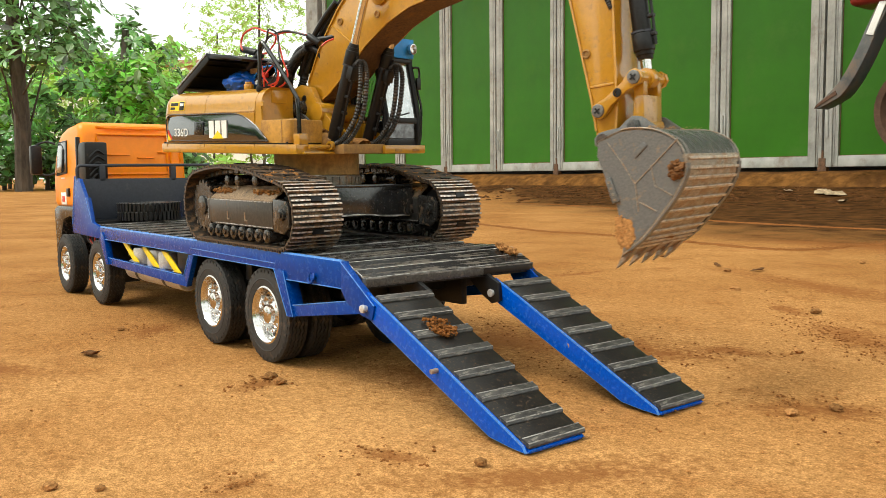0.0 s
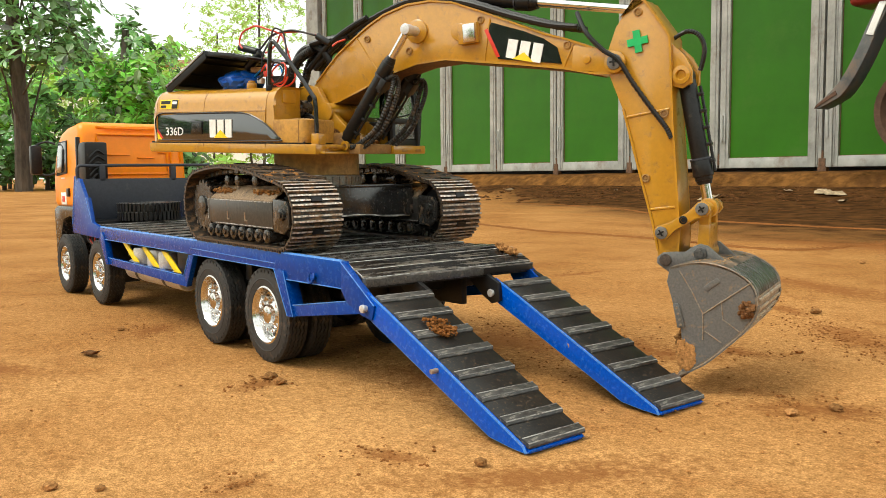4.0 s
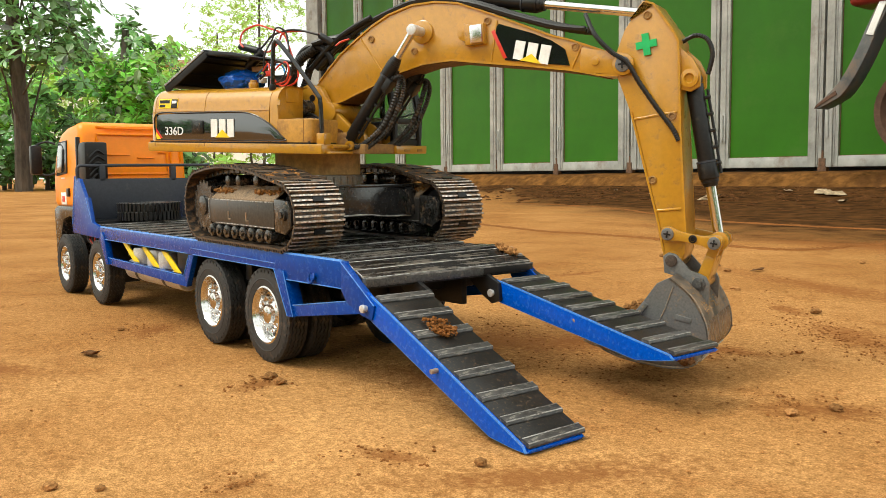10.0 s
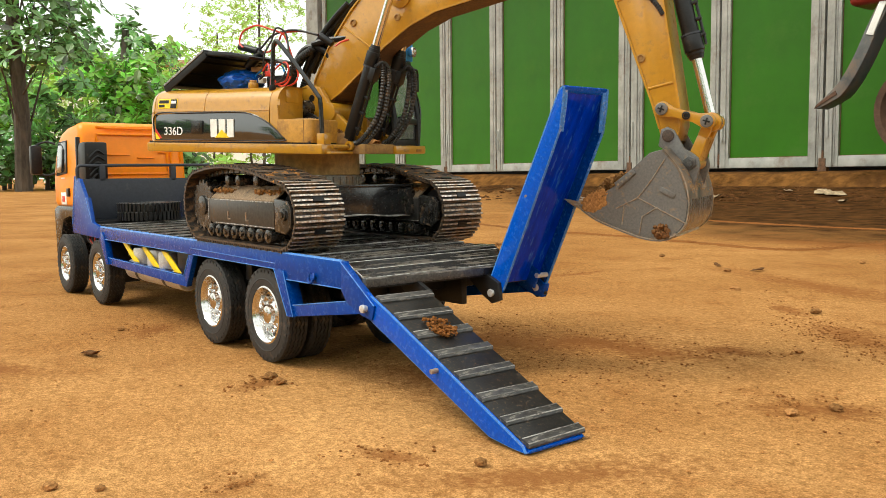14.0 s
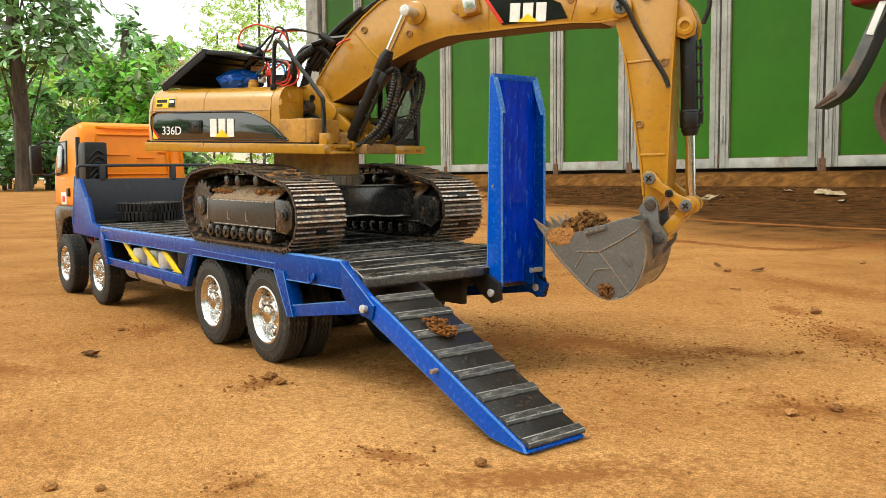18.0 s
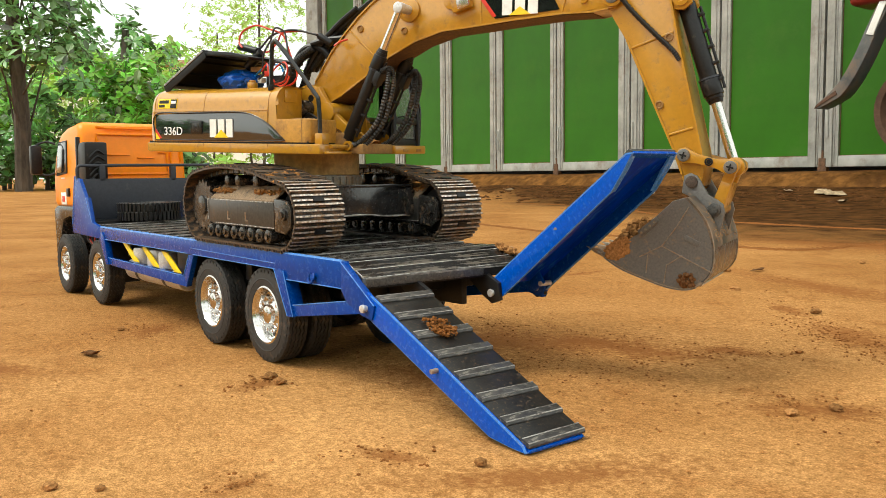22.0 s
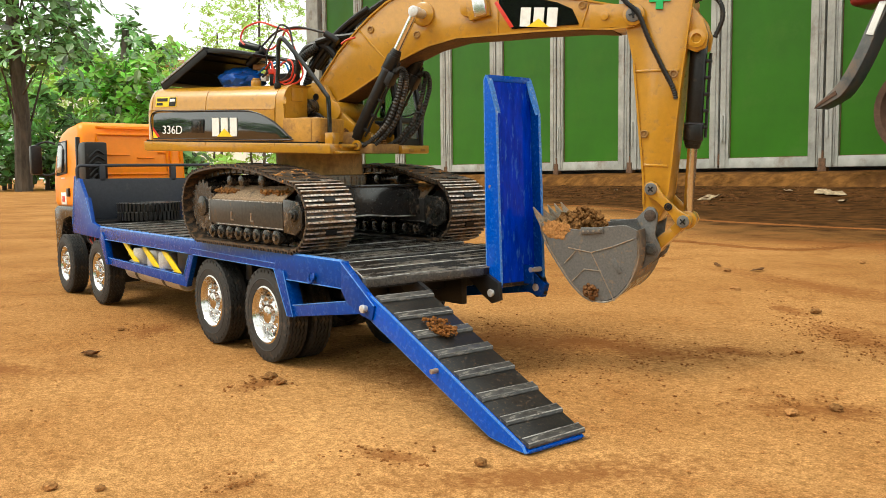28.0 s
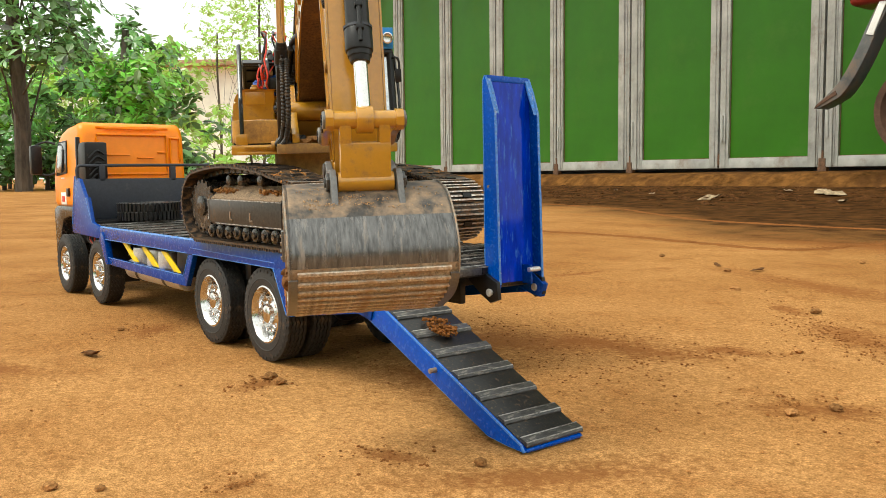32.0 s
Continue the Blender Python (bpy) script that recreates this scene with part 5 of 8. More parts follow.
def build_undercarriage():
    pitch_n, rr, cx, zc = 42, 0.0310, 0.0790, 0.0355
    rf, cxf = 0.0262, 0.0838                   # the front idler is smaller and sits lower
    zf = zc - rr + rf
    top = ((0.060, 0.0618), (0.040, 0.0660), (0.018, 0.0690), (-0.008, 0.0708), (-0.032, 0.0712), (-0.056, 0.0699))
    loop = [Vector((-cx + (cxf + cx) * k / 12, 0, zc - rr)) for k in range(12)]
    loop += [Vector((cxf + rf * math.sin(radians(a)), 0, zf - rf * math.cos(radians(a)))) for a in range(0, 166, 15)]
    loop += [Vector((x, 0, z)) for x, z in top]
    loop += [Vector((-cx - rr * math.sin(radians(a)), 0, zc + rr * math.cos(radians(a)))) for a in range(8, 180, 12)]
    dense = smooth_path(loop + [loop[0]], 8)
    runs = [0.0]
    for a, b in zip(dense, dense[1:]):
        runs.append(runs[-1] + (b - a).length)

    def path(u):
        """Point and turn along the track's loop, u from 0 to 1."""
        d = (u % 1.0) * runs[-1]
        k = next(i for i in range(1, len(runs)) if runs[i] >= d)
        a, b = dense[k - 1], dense[k]
        p = a.lerp(b, (d - runs[k - 1]) / max(1e-9, runs[k] - runs[k - 1]))
        return p.x, p.z, -math.atan2(b.z - a.z, b.x - a.x)

    def crest(x):
        """Height of the upper run over x."""
        rows = ((0.082, 0.0560),) + top + ((-cx, zc + rr),)
        for (xa, za), (xb, zb) in zip(rows, rows[1:]):
            if xb <= x <= xa:
                return za + (zb - za) * (xa - x) / (xa - xb)
        return 0.056

    WT = 0.0474
    shoe = [(-0.0061, -0.0004), (-0.0061, -0.0018), (-0.0057, -0.0020), (-0.0055, -0.0043), (-0.0038, -0.0043), (-0.0035, -0.0020), (-0.0013, -0.0020), (-0.0010, -0.0039), (0.0006, -0.0039), (0.0009, -0.0020), (0.0033, -0.0020), (0.0036, -0.0040), (0.0052, -0.0040), (0.0055, -0.0018), (0.0061, -0.0018), (0.0061, -0.0004)]
    SHOE = to_mesh(prism(B(), shoe, -WT / 2, WT / 2), "track_shoe")
    SHOE.materials.append(M_shoe)
    SHOE.materials.append(M_grouser)
    for poly in SHOE.polygons:                # rubbed tips of the grousers
        if poly.center.z < -0.0036 and abs(poly.normal.z) > 0.9:
            poly.material_index = 1
    SHOE_D = SHOE.copy()
    SHOE_D.materials.clear()
    SHOE_D.materials.append(M_shoe)
    SHOE_D.materials.append(M_dusty_shoe)
    HOLE_T = to_mesh(box(B(), -0.0022, 0.0022, -0.005, 0.005, -0.0052, -0.0030), "guide_hole")
    HOLE_T.materials.append(M_black)
    bm = box(B(), -0.0050, 0.0050, -0.0095, 0.0095, -0.0005, 0.0050, 0.0008, 1)
    LINK = to_mesh(bm, "track_link")
    LINK.materials.append(M_frame)
    rng = random.Random(8)
    for s in (-1, 1):
        yc = s * 0.0779
        crawler = new("crawler_track")
        crawler.parent = EXC
        crawler.matrix_local = pose(0.0200, yc, 0.0, 0.6, 0.6, 0)
        crawler["label"] = "muddy steel crawler track"
        for k in range(pitch_n):
            x, z, a = path(k / pitch_n)
            m = pose(x, 0, z) @ Matrix.Rotation(a, 4, "Y") @ Matrix.Rotation(radians(rng.uniform(-1.5, 1.5)), 4, "Y")
            part("track_shoe", SHOE_D if z > 0.0585 else SHOE, None, crawler, m=m)
            part("track_link", LINK, None, crawler, m=m)
            if k % 2 == 0:
                part("guide_hole", HOLE_T, None, crawler, m=m)
        soil, rs = B(), random.Random(90 + s)
        for c in range(58):
            u = rs.uniform(-cx * 0.85, cx)
            cluster(soil, (u, rs.uniform(-0.021, 0.021), crest(u) + 0.0030), (0.007, 0.004, 0.0007), 16, 0.0005, 0.0013, 100 + c)
        part("track_soil", soil, M_clod, crawler, "soil crumbs on the upper run")["kind"] = "stuff"
        # frame of the track
        side = s
        fr = new("track_frame")
        fr.parent = EXC
        fr.matrix_local = pose(0.0200, yc, 0.0, 0.6, 0.6, 0)
        fr["label"] = "dusty black track frame with rollers"
        part("side_beam", prism(B(), [(-0.066, 0.021), (-0.068, 0.040), (-0.058, 0.0430), (0.060, 0.0430), (0.078, 0.0430), (0.080, 0.022), (0.066, 0.018), (-0.056, 0.018)], -0.018, 0.018, 0.002), M_beam, fr)
        part("dirt_top", lump(B(), (0.002, 0, 0.0520), (0.052, 0.010, 0.0036), 31 + s, 0.5), M_clod, fr, "caked dirt on the frame")
        for e in (-1, 1):
            bm = prism(B(), [(e * 0.0196, 0.0425), (e * 0.0196, 0.0436), (e * 0.0050, 0.0556), (e * 0.0050, 0.0540)], -0.056, 0.070, 0.0)
            for v in bm.verts:                # sloping shelf that holds the dust
                v.co = Vector((v.co.y, v.co.x, v.co.z))
            part("dusty_shelf", bm, M_dust, fr, "sloping shelf under caked dust")
            soil = B()
            for c, u in enumerate((-0.050, -0.042, -0.034, -0.024, 0.034, 0.044, 0.054, 0.062)):
                cluster(soil, (u, e * (0.0125 - 0.002 * (c % 2)), 0.0505), (0.0085, 0.0050, 0.0026), 34, 0.0006, 0.0018, 60 + c)
            part("caked_soil", soil, M_clod, fr, "soil fallen on the track frame")["kind"] = "stuff"
        for y2 in (-0.0188, 0.0188):
            part("face_plate", prism(B(), [(-0.062, 0.023), (-0.062, 0.0425), (0.070, 0.0425), (0.070, 0.020), (-0.048, 0.020)], y2 - 0.0012, y2 + 0.0012, 0.0006), M_beam, fr)
            y3 = y2 * 1.066
            bm = box(B(), -0.062, 0.070, y3 - 0.0003, y3 + 0.0003, 0.0418, 0.0427)
            box(bm, -0.0622, -0.0612, y3 - 0.0003, y3 + 0.0003, 0.023, 0.0425)
            box(bm, -0.048, 0.070, y3 - 0.0003, y3 + 0.0003, 0.0198, 0.0206)
            part("rubbed_edge", bm, M_scuff, fr)
            part("end_plate", prism(B(), [(0.0725, 0.0175), (0.0725, 0.0455), (0.0960, 0.0440), (0.1010, 0.0360), (0.1000, 0.0220), (0.0900, 0.0160)], y2 - 0.0020, y2 + 0.0020, 0.0008), M_frame, fr)
            bm = rod(B(), (0.0895, y2, 0.0325), (0.0895, y2 * 1.24, 0.0325), 0.0052, 14, bevel=0.001)
            rod(bm, (0.0895, y2, 0.0325), (0.0895, y2 * 1.32, 0.0325), 0.0028, 10)
            part("idler_bolt", bm, M_frame, fr)
            for xx in (-0.019, 0.017):
                bm = box(B(), xx, xx + 0.0014, y2 * 1.05, y2 * 1.11, 0.024, 0.032)
                box(bm, xx, xx + 0.005, y2 * 1.05, y2 * 1.11, 0.024, 0.0254)
                part("lug", bm, M_ridge, fr)
        for k in range(8):
            x = -0.056 + 0.0165 * k
            bm = rod(B(), (x, -0.021, 0.0125), (x, 0.021, 0.0125), 0.0062, 14, bevel=0.001)
            rod(bm, (x, -0.0228, 0.0125), (x, 0.0228, 0.0125), 0.0028, 10)
            part("roller", bm, M_frame, fr)
        for x in (-0.036, -0.014, 0.022):
            bm = rod(B(), (x, -0.012, 0.0600), (x, 0.012, 0.0600), 0.0052, 12, bevel=0.001)
            part("carrier_roller", bm, M_frame, fr)
        rim = []
        for k in range(72):
            a = 2 * math.pi * k / 72
            rad = 0.0252 if k % 4 in (1, 2) else 0.0218
            rim.append((-cx + rad * math.cos(a), zc + rad * math.sin(a)))
        bm = prism(B(), rim, -0.0175, 0.0175, 0.0)
        rod(bm, (-cx, -0.0195, zc), (-cx, 0.0195, zc), 0.0095, 24, bevel=0.001)
        part("sprocket", bm, M_frame, fr, "toothed drive sprocket")
        bm = rod(B(), (cxf, -0.009, zf), (cxf, 0.009, zf), 0.0205, 28, bevel=0.002)
        part("idler", bm, M_black, fr)
    # centre frame
    bm = prism(B(), [(-0.050, 0.028), (-0.044, 0.0535), (0.066, 0.0535), (0.076, 0.030), (0.06, 0.020), (-0.03, 0.020)], -0.056, 0.056, 0.002)
    part("centre_frame", bm, M_frame, EXC, "dusty black centre frame")
    bm = box(B(), 0.070, 0.0765, -0.060, 0.060, 0.0250, 0.0540, 0.0015)
    box(bm, 0.066, 0.0785, -0.061, 0.061, 0.0525, 0.0550, 0.0006)
    box(bm, 0.0745, 0.0780, 0.0585, 0.0612, 0.0245, 0.0535, 0.0006)
    part("front_plate", bm, M_gloss_frame, EXC, "glossy black front plate of the centre frame")
    bm = tube(B(), smooth_path([(0.0768, -0.060, 0.0268), (0.0768, -0.020, 0.0262), (0.0768, 0.004, 0.0268), (0.0768, 0.030, 0.0248), (0.0768, 0.060, 0.0246)], 5), 0.0008, 6)
    part("rubbed_edge", bm, M_scuff, EXC, "rubbed bright lower edge")
    for s in (-1, 1):
        part("axle_leg", prism(B(), [(0.040, 0.026), (0.040, 0.054), (0.082, 0.050), (0.084, 0.026)], s * 0.050, s * 0.060, 0.0015), M_frame, EXC)
    bm = rod(B(), (0, 0, 0.0520), (0, 0, 0.0640), 0.0435, 40, bevel=0.001)
    for k in range(36):
        a = 2 * math.pi * k / 36
        rod(bm, (0.0435 * math.cos(a), 0.0435 * math.sin(a), 0.0535), (0.0435 * math.cos(a), 0.0435 * math.sin(a), 0.0625), 0.0015, 6)
    part("slew_ring", bm, M_ridge, EXC, "dusty slew ring")
    bm = rod(B(), (0, 0, 0.0645), (0, 0, 0.0925), 0.0420, 44, bevel=0.0008)
    part("slew_drum", bm, M_drum, EXC, "dust-stained yellow slew drum, colour lightened for bounced light")


build_undercarriage()

HOUSE = new("house")
HOUSE.parent = EXC
HOUSE["label"] = "yellow slewing upper body with engine hood and cab"
HF = 0.066                                     # half width on the cab side


def text_mesh(s, size, depth=0.0002):
    c = bpy.data.curves.new("lettering", "FONT")
    c.body, c.size, c.extrude = s, size, depth
    ob = bpy.data.objects.new("lettering", c)
    scene.collection.objects.link(ob)
    bpy.context.view_layer.update()
    me = bpy.data.meshes.new_from_object(ob)
    bpy.data.objects.remove(ob)
    bpy.data.curves.remove(c)
    return me


SIDE_IN = Matrix(((1, 0, 0, 0), (0, 0, -1, 0), (0, 1, 0, 0), (0, 0, 0, 1)))      # flat x-y drawing stood up, facing -y


def emblem(parent, x, y, z, w, h, tri=True, tilt=0.0):
    """Three white block shapes with a yellow triangle, on the side at y."""
    base = pose(x, y, z) @ Matrix.Rotation(radians(-tilt), 4, "Y")
    a = w * 0.27
    shapes = [[(0.0, 0), (0.0, 1), (0.92, 1), (0.92, 0)], [(0.04, 0), (0.04, 1), (0.96, 1), (0.96, 0)], [(0.08, 0), (0.08, 1), (1.0, 1), (1.0, 0)]]
    for k, q in enumerate(shapes):
        pts = [(k * w * 0.345 + px * a * 1.08, pz * h) for px, pz in q]
        part("emblem_block", prism(B(), pts, -0.0006, 0.0004, 0.0, m=base), M_white, parent)
    if tri:
        part("emblem_triangle", prism(B(), [(w * 0.20, -h * 0.02), (w * 0.80, -h * 0.02), (w * 0.50, h * 0.42)], -0.0010, 0.0004, 0.0, m=base), M_hazard, parent)


HOOD_Y, HOOD_Z = -0.0787, 0.2475              # outer side and top of the engine hood


def hood_section(x0, x1, y1, z0=0.1968, r=0.0165, open_side=False, groove=True):
    """A slice of the hood: upright side with a pressed groove, rounded shoulder, flat top."""
    y0, z1 = HOOD_Y, HOOD_Z
    pts = [(y0, z0)]
    if groove:
        pts += [(y0, 0.2244), (y0 + 0.0009, 0.2247), (y0 + 0.0009, 0.2253), (y0 + 0.0002, 0.2256)]
    pts += [(y0 + 0.0012, 0.2300)]
    pts += [(y0 + 0.0014 + r - r * math.cos(a), z1 - r * 0.98 + r * 0.98 * math.sin(a)) for a in np.linspace(0.12, math.pi / 2, 8)]
    if open_side:
        pts += [(y1, z1), (y1, z0)]
    else:
        pts += [(y1 - r + r * math.sin(a), z1 - r + r * math.cos(a)) for a in np.linspace(0, math.pi / 2, 6)] + [(y1, z0)]
    tmp = prism(B(), pts, 0, 1, 0)
    for v in tmp.verts:
        v.co = Vector((x0 + v.co.y * (x1 - x0), v.co.x, v.co.z))
    return tmp


def build_hood(h):
    # base frame with its rounded lower edge
    lip = [(-0.1500, 0.1868), (-0.1518, 0.1885), (-0.1518, 0.1958), (0.0628, 0.1952), (0.0628, 0.1862)]
    part("base_frame", prism(B(), lip, HOOD_Y - 0.0010, -0.0370, 0.0012), M_yellow, h, "yellow base frame")
    part("base_frame", prism(B(), [(-0.1500, 0.1868), (-0.1518, 0.1885), (-0.1518, 0.1956), (0.0500, 0.1950), (0.0500, 0.1864)], -0.0368, 0.0630, 0.0012), M_yellow, h)
    part("base_gap", box(B(), -0.1500, 0.0485, HOOD_Y + 0.0008, 0.0610, 0.1945, 0.1975), M_black, h)
    for x in (-0.1412, -0.0756, 0.0034):
        part("frame_joint", box(B(), x - 0.0003, x + 0.0003, HOOD_Y - 0.0013, HOOD_Y, 0.1925, 0.1954), M_yellow_dark, h)
    # dark core that shows in the joints
    part("hood_core", box(B(), -0.1440, 0.0110, HOOD_Y + 0.0016, -0.0400, 0.1960, 0.2290, 0.001), M_black, h)
    tmp = hood_section(-0.1518, -0.1415, 0.0630)
    bmesh.ops.bisect_plane(tmp, geom=tmp.verts[:] + tmp.edges[:] + tmp.faces[:], plane_co=(-0.1450, 0, 0), plane_no=(1, 0, 0))
    bmesh.ops.bisect_plane(tmp, geom=tmp.verts[:] + tmp.edges[:] + tmp.faces[:], plane_co=(-0.1485, 0, 0), plane_no=(1, 0, 0))
    for v in tmp.verts:                       # rounded tail
        k = max(0.0, (-0.1415 - v.co.x) / 0.0103)
        v.co.y = -0.008 + (v.co.y + 0.008) * (1 - 0.10 * k ** 2.2)
        if v.co.z > 0.21:
            v.co.z -= 0.007 * k ** 2 * (v.co.z - 0.1968) / 0.05
    part("counterweight", tmp, M_yellow, h, "rounded yellow counterweight")
    part("engine_hood", hood_section(-0.1409, -0.0759, 0.0630), M_yellow, h)
    part("engine_hood", hood_section(-0.0753, 0.0031, -0.0385, open_side=True), M_yellow, h)
    tmp = hood_section(0.0037, 0.0122, -0.0385, open_side=True, groove=False)
    bevel_geom(tmp, [f for f in tmp.faces if f.normal.x > 0.9 or abs(f.calc_center_median().x - 0.0122) < 1e-5], 0.0028, 3, 40)
    part("front_hood", tmp, M_yellow, h)
    part("front_pressing", box(B(), 0.0116, 0.0131, -0.0655, -0.0475, 0.2330, 0.2452, 0.0012), M_yellow, h, "raised panel on the hood front")
    part("inner_deck", box(B(), -0.0750, -0.0300, -0.0384, 0.0100, 0.1965, 0.2440, 0.003), M_yellow, h)
    part("mid_deck", box(B(), -0.0752, 0.0460, 0.0105, 0.0610, 0.1950, 0.2220, 0.003), M_yellow, h)
    # side locker before the hood, stained with dirt
    tmp = box(B(), 0.0125, 0.0498, HOOD_Y + 0.0001, -0.0370, 0.1966, 0.2174)
    edges = [e for e in tmp.edges if all(v.co.x > 0.04 for v in e.verts) and all(v.co.y < -0.07 for v in e.verts)]
    bmesh.ops.bevel(tmp, geom=edges, offset=0.0052, segments=5, profile=0.5, affect="EDGES")
    bevel_geom(tmp, [f for f in tmp.faces if f.normal.z > 0.9], 0.0018, 2, 40)
    part("side_locker", tmp, M_yellow_stain, h, "dirt-streaked yellow side locker")
    part("locker_joint", box(B(), 0.0421, 0.0426, HOOD_Y - 0.0003, HOOD_Y + 0.0004, 0.1970, 0.2168), M_yellow_dark, h)
    part("locker_dirt", cluster(lump(B(), (0.0300, -0.0560, 0.2172), (0.0150, 0.0180, 0.0012), 8, 0.4), (0.0260, -0.0480, 0.2178), (0.0120, 0.0100, 0.0010), 60, 0.0006, 0.0014, 15), M_sand, h, "dust settled on the locker")["kind"] = "stuff"
    # step ledge, hand bar and its eye
    part("step_ledge", box(B(), 0.0629, 0.0690, -0.0745, -0.0390, 0.1864, 0.1888, 0.0006), M_yellow, h)
    bm = rod(B(), (0.0662, -0.0680, 0.1930), (0.0662, -0.0440, 0.1930), 0.0017, 10)
    lathe(bm, [(0.0022, -0.0015), (0.0044, -0.0015), (0.0044, 0.0015), (0.0022, 0.0015), (0.0022, -0.0015)], 18, m=pose(0.0672, -0.0430, 0.1940))
    part("hand_bar", bm, M_yellow, h, "yellow hand bar with an eye")
    part("rail_foot", box(B(), 0.0540, 0.0626, -0.0755, -0.0650, 0.1950, 0.2048, 0.001), M_yellow, h)
    rail = [(0.0004, 0.2460), (0.0014, 0.2700), (0.0022, 0.2838), (0.0042, 0.2872), (0.0085, 0.2864), (0.0301, 0.2637), (0.0513, 0.2391), (0.0543, 0.2335), (0.0555, 0.2150), (0.0558, 0.2030)]
    part("handrail", tube(B(), smooth_path([(x, -0.0697, z) for x, z in rail], 5), 0.0020, 10), M_gloss_black, h, "black bent-tube handrail")
    part("rail_socket", rod(B(), (0.0003, -0.0697, 0.2440), (0.0004, -0.0697, 0.2490), 0.0031, 12, bevel=0.0006), M_black, h)
    # swing motor in the recess beside the boom
    bm = lathe(B(), [(0.0, -0.010), (0.0045, -0.010), (0.0050, -0.008), (0.0078, -0.0075), (0.0080, 0.004), (0.0098, 0.0045), (0.0098, 0.007)], 24, m=pose(0.0080, -0.0300, 0.2290))
    part("swing_motor", bm, M_frame, h, "dusty black swing motor")
    part("recess_floor", box(B(), -0.0290, 0.0620, -0.0380, -0.0262, 0.1950, 0.2060, 0.002), M_yellow_dark, h, "dirt-coated floor of the recess")
    part("recess_soil", cluster(B(), (0.0300, -0.0320, 0.2075), (0.0260, 0.0050, 0.0035), 90, 0.0007, 0.0020, 33), M_mud, h, "soil packed beside the boom")["kind"] = "stuff"
    for k in range(3):
        q = [(0.0060, -0.0330, 0.2200 - 0.003 * k), (0.0180, -0.0345, 0.2230 - 0.002 * k), (0.0300, -0.0330, 0.2150 - 0.003 * k), (0.0420, -0.0320, 0.2060)]
        part("oil_line", tube(B(), smooth_path(q, 6), 0.0014, 8), M_black, h)
    # glossy side decal with its mark
    y = HOOD_Y - 0.0009
    edge = [(-0.1390, 0.1986), (-0.1392, 0.2226), (-0.1000, 0.2240), (-0.0460, 0.2243), (-0.0242, 0.2236), (-0.0102, 0.2203), (0.0035, 0.2137), (0.0118, 0.2078), (0.0180, 0.2025), (0.0214, 0.1992), (0.0080, 0.1980)]
    bm = prism(B(), edge, y, HOOD_Y + 0.0006, 0.0004)
    for v in bm.verts:                        # the film leans in a little towards its top
        v.co.y += (v.co.z - 0.2110) * 0.045
    part("side_decal", bm, M_film, h, "glossy black side decal")
    ring = smooth_path([(x, y - 0.0001, z) for x, z in edge + edge[:1]], 5)
    part("decal_border", tube(B(), ring, 0.0007, 6), M_gloss_black, h, "folded edge of the decal")
    bm = box(B(), -0.0912, -0.0766, y - 0.0012, y + 0.0006, 0.2040, 0.2168, 0.001)
    part("hood_latch", bm, M_gloss_black, h, "square black hood latch")
    part("latch_recess", box(B(), -0.0888, -0.0796, y - 0.0016, y, 0.2062, 0.2148, 0.0006), M_frame, h)
    part("latch_eye", rod(B(), (-0.0842, y - 0.0022, 0.2105), (-0.0842, y, 0.2105), 0.0013, 10), M_black, h)
    part("model_lettering", text_mesh("336D", 0.0112), M_white, h, "white lettering", m=pose(-0.1276, y - 0.0004, 0.2030) @ SIDE_IN)
    emblem(h, -0.0662, y - 0.0004, 0.2010, 0.0290, 0.0168)
    part("decal_corner", prism(B(), [(-0.1391, 0.1988), (-0.1391, 0.2060), (-0.1325, 0.1988)], y - 0.0006, y, 0.0), M_hazard, h)
    part("decal_corner", prism(B(), [(-0.1391, 0.2060), (-0.1391, 0.2095), (-0.1293, 0.1988), (-0.1325, 0.1988)], y - 0.0005, y, 0.0), M_red, h)
    tilt = pose(-0.1370, HOOD_Y + 0.0011, 0.2285) @ Matrix.Rotation(radians(-10), 4, "X")
    part("small_sticker", box(B(), 0, 0.0255, -0.0007, 0.0004, 0, 0.0095, 0.0002, m=tilt), M_hazard, h)
    part("sticker_bars", box(B(), 0.0015, 0.0145, -0.0010, 0.0, 0.0052, 0.0082, 0.0, m=tilt), M_black, h)
    part("sticker_bars", box(B(), 0.0015, 0.0090, -0.0010, 0.0, 0.0014, 0.0038, 0.0, m=tilt), M_black, h)
    part("sticker_emblem", box(B(), 0.0168, 0.0250, -0.0010, 0.0, 0.0004, 0.0091, 0.0004, m=tilt), M_black, h)
    part("emblem_bars", box(B(), 0.0180, 0.0240, -0.0013, 0.0, 0.0048, 0.0074, 0.0, m=tilt), M_white, h)


